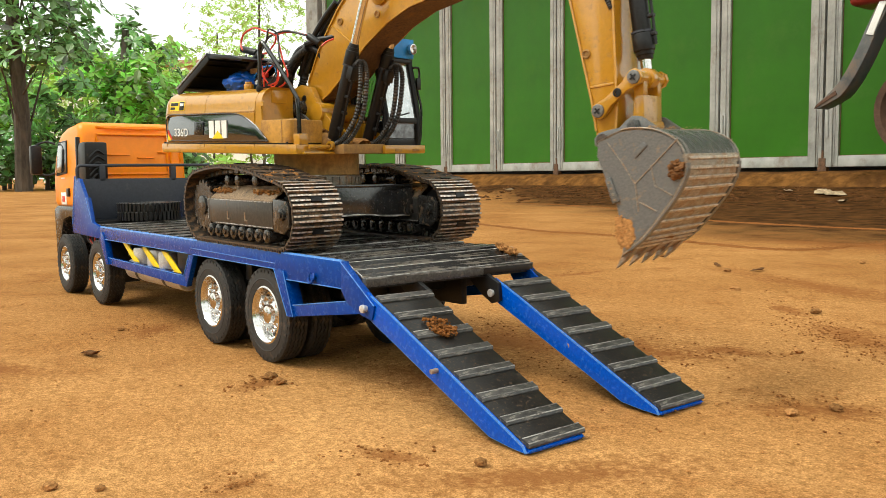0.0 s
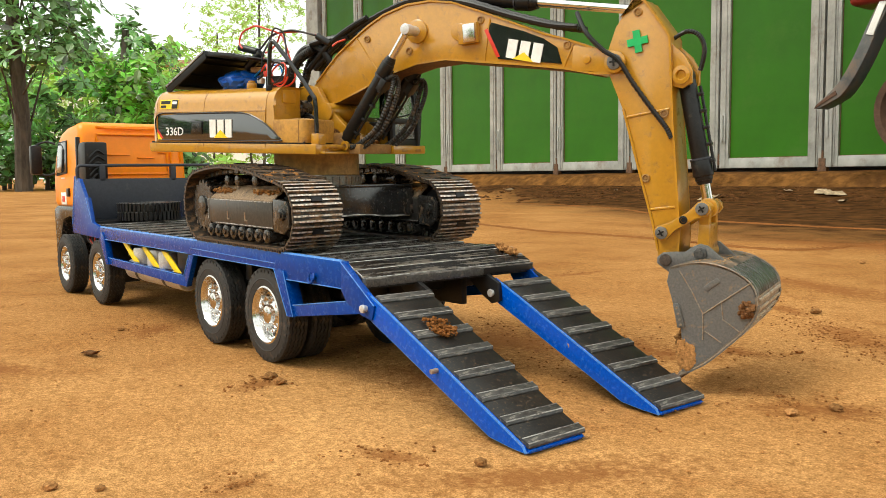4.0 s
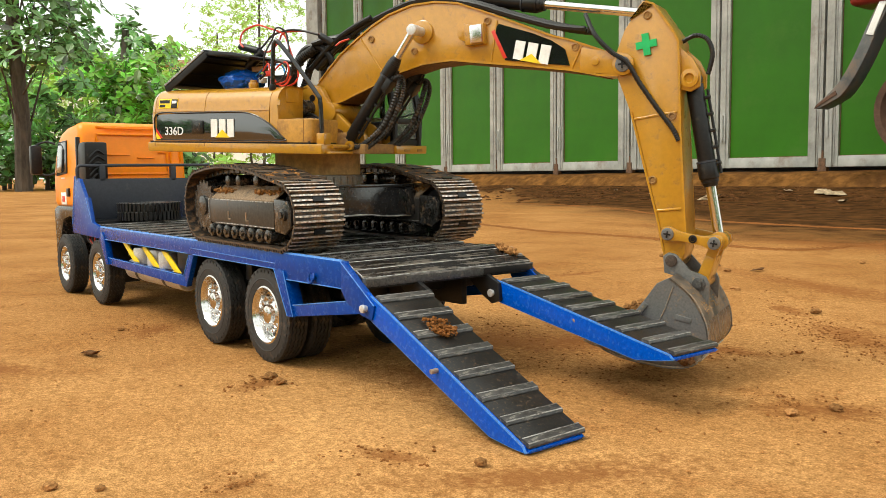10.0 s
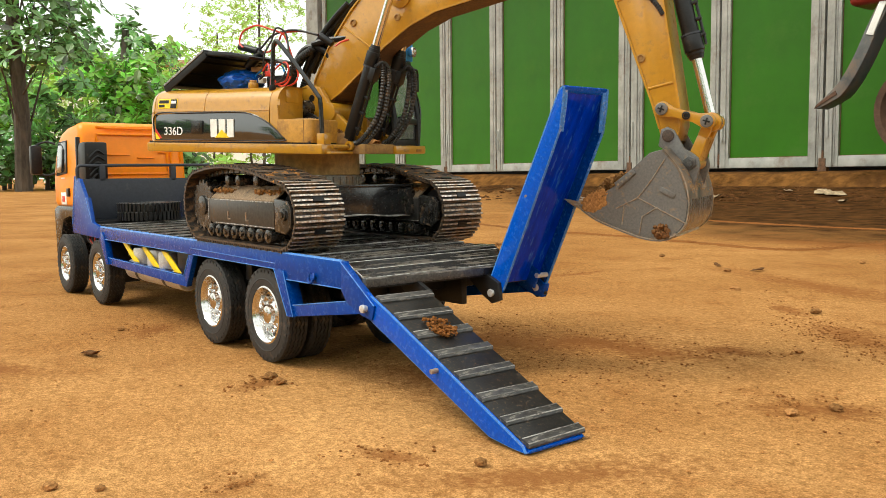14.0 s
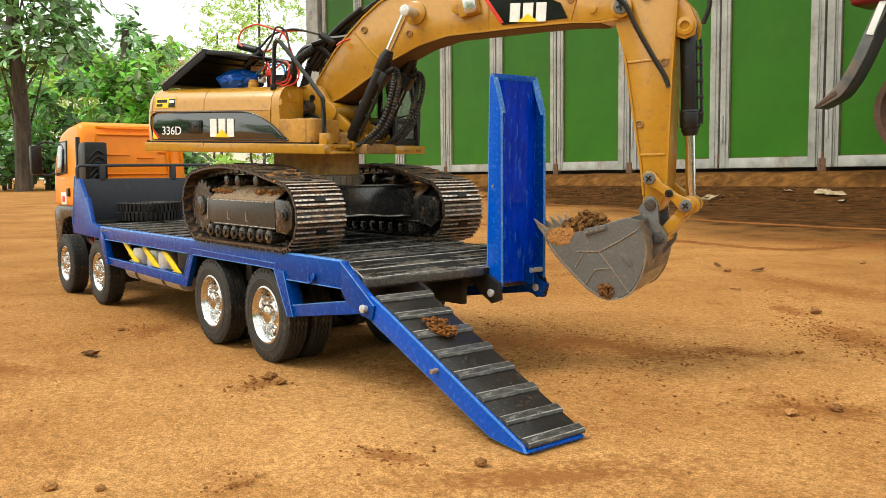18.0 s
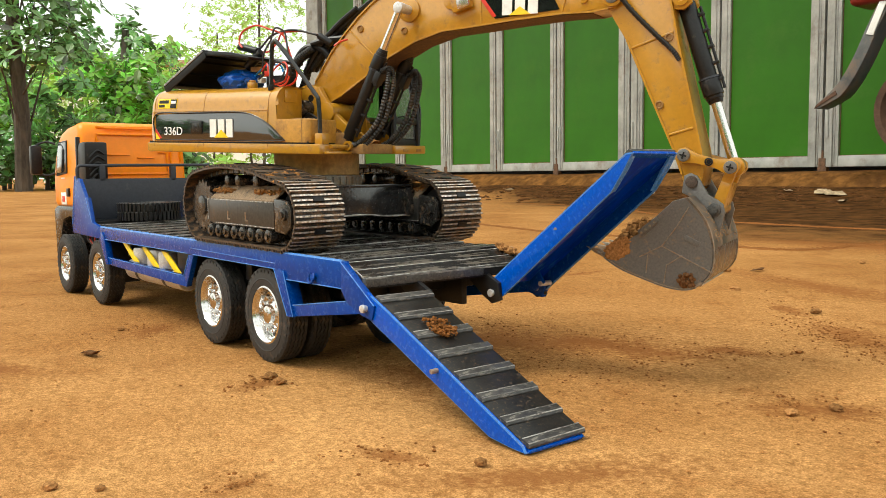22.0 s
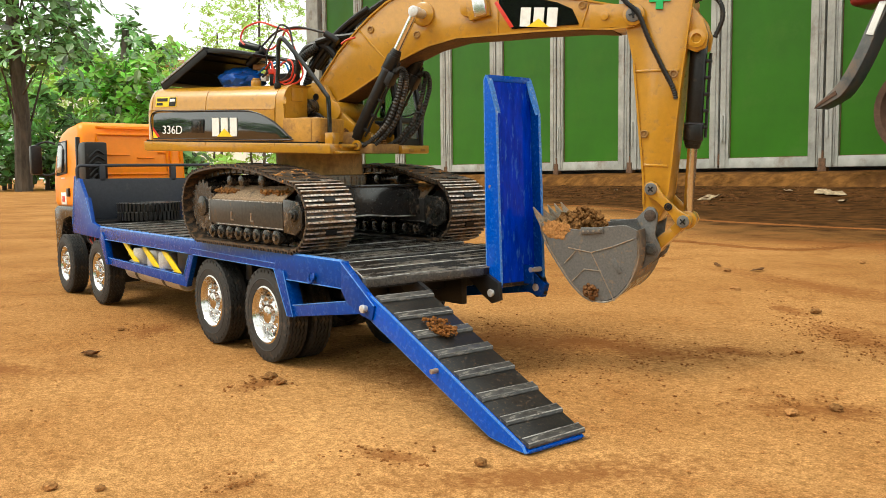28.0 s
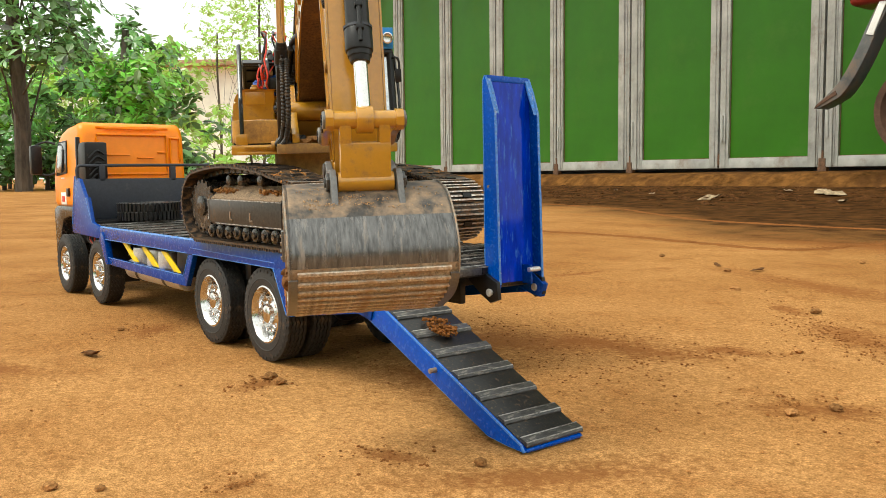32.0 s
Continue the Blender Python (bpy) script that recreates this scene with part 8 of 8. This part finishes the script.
def tree(name, label, across, depth, trunk_h, trunk_r, crown, n, per, leaf, material, seed, lean=0.0, category="tree", group="trees"):
    """crown: centre height, half width, half height."""
    rng = random.Random(seed)
    base = far_place(across, depth)
    t = empty(name, Matrix.Translation(base), label, category, group)
    cz, cw, ch = crown
    bm = B()
    top = Vector((lean, 0, trunk_h))
    pts = smooth_path([(0, 0, -0.1), (lean * 0.3 + 0.02, 0.02, trunk_h * 0.35), (lean * 0.6 - 0.02, -0.02, trunk_h * 0.7), top], 5)
    for i, (a, b) in enumerate(zip(pts, pts[1:])):
        k0, k1 = 1 - 0.45 * i / len(pts), 1 - 0.45 * (i + 1) / len(pts)
        rod(bm, a, b + (b - a) * 0.05, trunk_r * k0, 10, trunk_r * k1)
    clumps = []
    for i in range(int(n * 0.62)):
        while True:
            v = Vector((rng.uniform(-1, 1), rng.uniform(-1, 1), rng.uniform(-1, 1)))
            if 0.25 < v.length < 1:
                break
        c = Vector((v.x * cw + lean, v.y * cw * 0.8, cz + v.z * ch))
        clumps.append((c, rng.uniform(0.16, 0.36) * max(cw, 0.6)))
        if i % 4 == 0:
            a = pts[min(len(pts) - 1, 2 + rng.randrange(max(1, len(pts) - 2)))]
            rod(bm, a, c, trunk_r * 0.16, 5, trunk_r * 0.05)
    part("trunk", bm, M_bark, t)
    verts, faces = leaves(rng, clumps, per, leaf)
    me = bpy.data.meshes.new("crown")
    me.from_pydata(verts, [], faces)
    me.materials.append(material)
    part("crown", me, material, t)


def px(u):
    return (u - 784) / 1521.4


tree("tree", "shade tree with a grey trunk and dark leaves", px(45), 11.5, 2.9, 0.115, (2.25, 1.15, 0.85), 96, 30, 0.18, M_leaf_dark, 1)
tree("tree", "slim tree with dark leaves behind the yard", px(238), 14.5, 2.6, 0.13, (1.9, 0.9, 0.8), 26, 32, 0.19, M_leaf_dark, 2)
tree("tree", "tall sparse lime-green tree in the distance", px(470), 24.0, 5.2, 0.05, (4.2, 1.9, 1.6), 92, 40, 0.13, M_leaf_lime, 3)
tree("tree", "tall sparse lime-green tree in the distance", px(395), 27.0, 4.6, 0.045, (4.4, 1.3, 1.5), 66, 40, 0.13, M_leaf_lime, 4)
for i, (u, d, cz, cw, ch, n, lf, material) in enumerate([
        (10, 13.0, 0.9, 0.8, 0.9, 26, 0.20, M_leaf_mid), (95, 13.5, 1.0, 0.9, 1.0, 34, 0.24, M_leaf_mid), (150, 12.5, 0.8, 0.7, 0.8, 26, 0.24, M_leaf_dark),
        (165, 15.0, 1.5, 0.9, 0.9, 30, 0.26, M_leaf_lime), (215, 13.6, 1.25, 0.8, 1.0, 34, 0.25, M_leaf_mid), (270, 14.5, 1.45, 0.9, 1.0, 36, 0.26, M_leaf_mid),
        (300, 16.0, 1.7, 0.8, 0.9, 28, 0.26, M_leaf_lime), (330, 13.8, 0.7, 0.7, 0.8, 26, 0.24, M_leaf_dark), (385, 19.0, 0.8, 1.1, 0.85, 36, 0.22, M_leaf_lime),
        (450, 20.0, 0.85, 1.2, 0.9, 40, 0.22, M_leaf_lime), (530, 21.0, 0.6, 1.2, 0.6, 26, 0.22, M_leaf_mid), (60, 16.5, 1.7, 1.0, 1.1, 30, 0.26, M_leaf_lime),
        (-70, 13.0, 1.4, 1.0, 1.4, 30, 0.24, M_leaf_mid), (120, 18.0, 2.4, 1.2, 0.9, 28, 0.26, M_leaf_dark),
        (-10, 11.8, 0.45, 0.75, 0.5, 26, 0.22, M_leaf_dark), (85, 12.6, 0.5, 0.7, 0.55, 26, 0.22, M_leaf_dark), (20, 14.5, 1.5, 0.9, 0.9, 30, 0.24, M_leaf_dark), (190, 14.8, 0.7, 0.9, 0.7, 26, 0.24, M_leaf_dark)]):
    tree("shrub", ("leafy shrub with broad dark green leaves", "leafy shrub with broad bright green leaves")[material is not M_leaf_dark], px(u), d, cz, 0.035, (cz, cw, ch), n, 42, lf * 0.80, material, 20 + i, 0.0, "shrub", "shrubs")


def build_far():
    c = far_place(px(350), 34)
    bm = box(B(), -6.0, 2.0, 0, 3.0, 0, 4.45)
    hse = empty("far_house", Matrix.Translation(c) @ Matrix.Rotation(math.atan2(RIGHT.y, RIGHT.x), 4, "Z"), "pale rendered house beyond the trees", "house")
    part("wall", bm, M_wall, hse)
    part("roof", prism(B(), [(-6.6, 4.45), (2.5, 4.45), (2.4, 4.66), (-6.5, 4.66)], -0.6, 3.6, 0.02), M_roof, hse)
    c = far_place(px(505), 15.0)
    ob = part("fallen_pole", rod(B(), (-0.25, 0, 0.14), (0.28, 0, 0.26), 0.028, 8), M_greydoor, m=Matrix.Translation(c) @ Matrix.Rotation(math.atan2(RIGHT.y, RIGHT.x), 4, "Z"))
    tagged(ob, "pale leaning pole beyond the yard", "pole")
    rod_b = rod(B(), (-0.25, 0, 0.0), (-0.25, 0, 0.16), 0.04, 8)
    tagged(part("stump", rod_b, M_bark, m=Matrix.Translation(c) @ Matrix.Rotation(math.atan2(RIGHT.y, RIGHT.x), 4, "Z")), "short wooden stump carrying a pole", "stump")


build_far()


# ---- movement ----
SWING = [(0, 10.8), (0.5, 16.9), (1, 22.6), (1.5, 30.7), (2, 30.1), (2.5, 30.1), (3, 30), (3.5, 20.2), (5.5, 20.5), (6, 20.4), (6.5, 20.4), (7, 20.4), (7.5, 20.5), (8, 20.5), (8.5, 20.7), (9, 21.3), (9.5, 21.9), (10, 22.3), (10.5, 22.6), (11, 22.6), (11.5, 22.3), (12, 22), (12.5, 22.2), (13, 22.4), (13.5, 22.3), (14, 22.8), (14.5, 22.6), (16.5, 23.8), (17, 24.2), (17.5, 24.4), (18, 24.4), (18.5, 24.1), (19, 23.1), (19.5, 23.1), (20, 22.4), (20.5, 22.4), (21, 22.4), (21.5, 22.4), (22, 22), (22.5, 21.9), (23, 22.1), (23.5, 22.8), (24, 23.8), (24.5, 23.9), (25, 23.5), (25.5, 23.3), (27.5, 25.7), (28, 25.6), (28.5, 25.7), (29, 25.9), (29.5, 25.3), (30, 19.1), (30.5, 9.2), (31, -4.2), (31.5, -19.2), (31.6, -21.6), (31.7, -23.9), (31.8, -25.9), (31.9, -26.7), (32, -26.6)]
BOOM_A = [(0, 22.2), (0.5, 22.3), (1, 22.4), (1.5, 19.9), (2, 15.1), (2.5, 9.8), (3, 4.3), (3.5, 4.2), (5.5, 4.3), (6, 8.6), (6.5, 9.8), (7, 9.7), (7.5, 6.7), (8, 3.6), (8.5, 3.6), (9, 3.6), (9.5, 4.5), (10, 4), (10.5, 3.5), (11, 3.4), (11.5, 4.9), (12, 9.8), (12.5, 12.7), (13, 12.9), (13.5, 16.7), (14, 22.1), (14.5, 23.2), (16.5, 16.4), (17, 13), (17.5, 12.8), (18, 12.9), (18.5, 12.9), (19, 13.5), (19.5, 17.5), (20, 19.4), (20.5, 17.5), (21, 14.3), (21.5, 14.3), (22, 14.3), (22.5, 15), (23, 14.7), (23.5, 15), (24, 15.2), (24.5, 15.3), (25, 17.8), (25.5, 16.8), (27.5, 11.6), (28, 11.5), (28.5, 11.6), (29, 11.7), (29.5, 11.9), (30, 13.2), (30.5, 16.5), (31, 17.2), (31.5, 15.6), (31.8, 17.3), (32, 17.3)]
STICK_A = [(0, -74.6), (0.5, -65.4), (1, -56.2), (1.5, -55), (2, -59.3), (2.5, -64.2), (3, -69.4), (3.5, -71.6), (5.5, -75.7), (6, -71.6), (6.5, -70.7), (7, -66.9), (7.5, -67.8), (8, -70.5), (8.5, -77.8), (9, -75.9), (9.5, -73.3), (10, -73.9), (10.5, -77.2), (11, -76.2), (11.5, -75.7), (12, -72.5), (12.5, -70.1), (13, -71.8), (13.5, -71.1), (14, -68), (14.5, -69.4), (16.5, -77.4), (17, -80.5), (17.5, -80.4), (18, -79.4), (18.5, -73.8), (19, -66.2), (19.5, -62.9), (20, -61.2), (20.5, -62), (21, -64.9), (21.5, -64.9), (22, -64.8), (22.5, -64.5), (23, -64.6), (23.5, -66.7), (24, -71.5), (24.5, -71.5), (25, -71), (25.5, -70.8), (27.5, -84.6), (28, -83.1), (28.5, -81.2), (29, -71.6), (29.5, -62.4), (30, -52.8), (30.5, -45), (31, -46.8), (31.5, -49), (31.8, -61), (32, -70.5)]
BUCKET_A = [(0, 21.6), (0.5, 29.3), (1, 38.9), (1.5, 40.9), (2, 36.1), (2.5, 28.8), (3, 23.4), (3.5, 21.1), (5.5, -11.8), (6, -7.6), (6.5, -6.7), (7, -3.4), (7.5, -3.3), (8, -5.6), (8.5, -10.7), (9, -21.7), (9.5, -30.7), (10, -36.9), (10.5, -48.9), (11, -52.3), (11.5, -51.5), (12, -54.1), (12.5, -52.6), (13, -54.4), (13.5, -54.1), (14, -50), (14.5, -51.3), (16.5, -56.8), (17, -63.5), (17.5, -74.7), (18, -74.7), (18.5, -68.7), (19, -60.8), (19.5, -55.7), (20, -54.4), (20.5, -56.3), (21, -60.3), (21.5, -57.1), (22, -49), (22.5, -63.2), (23, -70.7), (23.5, -72.8), (24, -77.4), (24.5, -77.4), (25, -74.7), (25.5, -75.4), (27.5, -93.3), (28, -86.1), (28.5, -84.6), (29, -75.4), (29.5, -67.1), (30, -48), (30.5, -20.1), (31, -3.4), (31.5, -6.5), (32, -11)]
RAMP_A = [(0, -23.8), (9.1, -23.8), (9.5, -12.5), (10, -10.5), (10.5, -9.5), (11, -6.4), (11.5, 0.0), (12, 29.6), (12.5, 37.6), (13, 44.6), (13.5, 58.0), (14, 63.6), (14.5, 71.0), (16.5, 78.6), (17, 85.6), (17.5, 90.0), (18, 89.6), (18.5, 77.0), (19, 53.0), (19.5, 57.0), (20, 54.0), (20.5, 54.5), (21, 49.6), (21.5, 43.6), (22, 37.0), (22.5, 54.0), (23, 60.0), (23.5, 63.0), (24, 75.6), (25.5, 74.2), (27.5, 90.6), (28, 92.0), (32, 92.0)]
DRIVE = [(0, 0), (9.2, 0), (9.5, 0.0034), (12, 0.0035), (14.5, 0.0012), (16.5, 0.0046), (19.5, 0.0046), (20.5, 0.002), (24.5, 0.002), (25, 0.0048), (25.5, 0.0048), (27.5, 0.0155), (31.1, 0.0155), (31.5, 0.0132), (32, 0.0132)]
SKEW = [(0, 0), (9.3, 0), (10, 0.1), (12, 0.35), (14.5, 0.47), (16.5, 1), (19.5, 1.02), (20.5, 0.62), (25.5, 0.53), (27.5, 2.9), (32, 2.9)]          # turn of the tracks on the deck
SIDE = [(0, 0), (9.2, 0), (9.5, -0.0005), (12, -0.0012), (14.5, -0.0003), (16.5, -0.0028), (19.5, -0.0028), (20.5, -0.0011), (24.5, -0.0011), (25, -0.0025), (25.5, -0.0025), (27.5, -0.006), (32, -0.006)]     # sideways slip on the deck
PITCH = [(0, 0), (19.7, 0), (19.9, 1.9), (20, 2.28), (20.3, 2.1), (20.5, 0), (24.8, 0), (24.9, 1.7), (25, 2.18), (25.3, 1.8), (25.5, 1.25), (25.9, 0), (32, 0)]   # the tail lifts while the arm strains
PIVOT = 0.050
TILT = Matrix.Rotation(0.0207, 4, "X") @ Matrix.Rotation(0.0324, 4, "Y")


def curve(rows):
    """Monotone cubic through (t, value) rows: no overshoot where the thing rests."""
    ts, vs = [r[0] for r in rows], [r[1] for r in rows]
    h = [b - a for a, b in zip(ts, ts[1:])]
    d = [(b - a) / k for a, b, k in zip(vs, vs[1:], h)]
    m = [d[0]]
    for i in range(1, len(d)):
        if d[i - 1] * d[i] <= 0:
            m.append(0.0)
        else:
            w1, w2 = 2 * h[i] + h[i - 1], h[i] + 2 * h[i - 1]
            m.append((w1 + w2) / (w1 / d[i - 1] + w2 / d[i]))
    m.append(0.0)

    def at(t):
        i = max(0, min(len(h) - 1, next((k for k in range(len(h)) if t < ts[k + 1]), len(h) - 1)))
        s = min(1.0, max(0.0, (t - ts[i]) / h[i]))
        return (vs[i] * (1 + 2 * s) * (1 - s) ** 2 + m[i] * h[i] * s * (1 - s) ** 2 + vs[i + 1] * s * s * (3 - 2 * s) - m[i + 1] * h[i] * s * s * (1 - s))
    return at


def ry(a):
    return Matrix.Rotation(-a, 4, "Y")


def turn(o, a, v):
    return (o[0] + v[0] * math.cos(a) - v[1] * math.sin(a), o[1] + v[0] * math.sin(a) + v[1] * math.cos(a))


def aim(h, a, b):
    return h @ pose(a[0], 0, a[1]) @ ry(math.atan2(b[1] - a[1], b[0] - a[0]))


def motions():
    f_swing, f_boom, f_stick, f_bucket, f_ramp, f_drive, f_skew, f_side, f_pitch = (curve(r) for r in (SWING, BOOM_A, STICK_A, BUCKET_A, RAMP_A, DRIVE, SKEW, SIDE, PITCH))
    rows = {k: [] for k in ("exc", "house", "boom", "stick", "bucket", "link", "hlink", "ck", "rk", "cs", "rs", "cb", "rb", "ramp")}
    for i in range(321):
        t = i * 0.1
        b, s, k = radians(f_boom(t)), radians(f_stick(t)), radians(f_bucket(t))
        h = Matrix.Rotation(radians(f_swing(t) - f_skew(t)), 4, "Z") @ TILT @ pose(0, 0, -0.1)
        pb = turn(FOOT, b, (BOOM_L, 0))
        pc, pa = turn(FOOT, b, PT_C), turn(FOOT, b, PT_A)
        pk, pl, pp, ps = (turn(pb, s, v) for v in (PT_K, PT_L, PT_P, PT_S))
        p2 = turn(pp, k, (R2, 0))
        # side link: meets the H link at the far corner of the triangle
        dx, dz = p2[0] - pl[0], p2[1] - pl[1]
        n = math.hypot(dx, dz)
        a = (R1 * R1 - R3 * R3 + n * n) / (2 * n)
        e = math.sqrt(max(R1 * R1 - a * a, 1e-8))
        l2 = (pl[0] + a * dx / n - e * dz / n, pl[1] + a * dz / n + e * dx / n)
        rows["exc"].append((t, pose(XB + f_drive(t), YB + f_side(t), ZB, 0, 0, f_skew(t)) @ pose(PIVOT, 0, 0, 0, f_pitch(t), 0) @ pose(-PIVOT, 0, 0)))
        rows["house"].append((t, h))
        rows["boom"].append((t, h @ pose(FOOT[0], 0, FOOT[1]) @ ry(b)))
        rows["stick"].append((t, h @ pose(pb[0], 0, pb[1]) @ ry(s)))
        rows["bucket"].append((t, h @ pose(pp[0], 0, pp[1]) @ ry(k)))
        rows["link"].append((t, aim(h, pl, l2)))
        rows["hlink"].append((t, aim(h, l2, p2)))
        rows["ck"].append((t, aim(h, pk, l2)))
        rows["rk"].append((t, aim(h, l2, pk)))
        rows["cs"].append((t, aim(h, pa, ps)))
        rows["rs"].append((t, aim(h, ps, pa)))
        rows["cb"].append((t, aim(h, CYL_BASE, pc)))
        rows["rb"].append((t, aim(h, pc, CYL_BASE)))
        rows["ramp"].append((t, pose(0, W - RW, HZ, 0, -f_ramp(t), 0)))
    for ob, key in ((EXC, "exc"), (HOUSE, "house"), (BOOM, "boom"), (STICK, "stick"), (BUCKET, "bucket"), (LINK, "link"), (HLINK, "hlink"), (CYL_K[0], "ck"), (CYL_K[1], "rk"), (CYL_S[0], "cs"), (CYL_S[1], "rs"), (RAMP_R, "ramp")):
        walk(ob, rows[key])
    for c, r in CYL_B:
        walk(c, rows["cb"])
        walk(r, rows["rb"])
    rest = pose(0, -W, HZ, 0, 23.8, 0)
    walk(RAMP_L, [(0.0, rest), (32.0, rest)])
    still, moved = pose(0, 0, 0), pose(-0.0022, 0.0005, 0)
    walk(TRUCK, [(0.0, still), (31.1, still), (31.4, moved), (32.0, moved)])


motions()
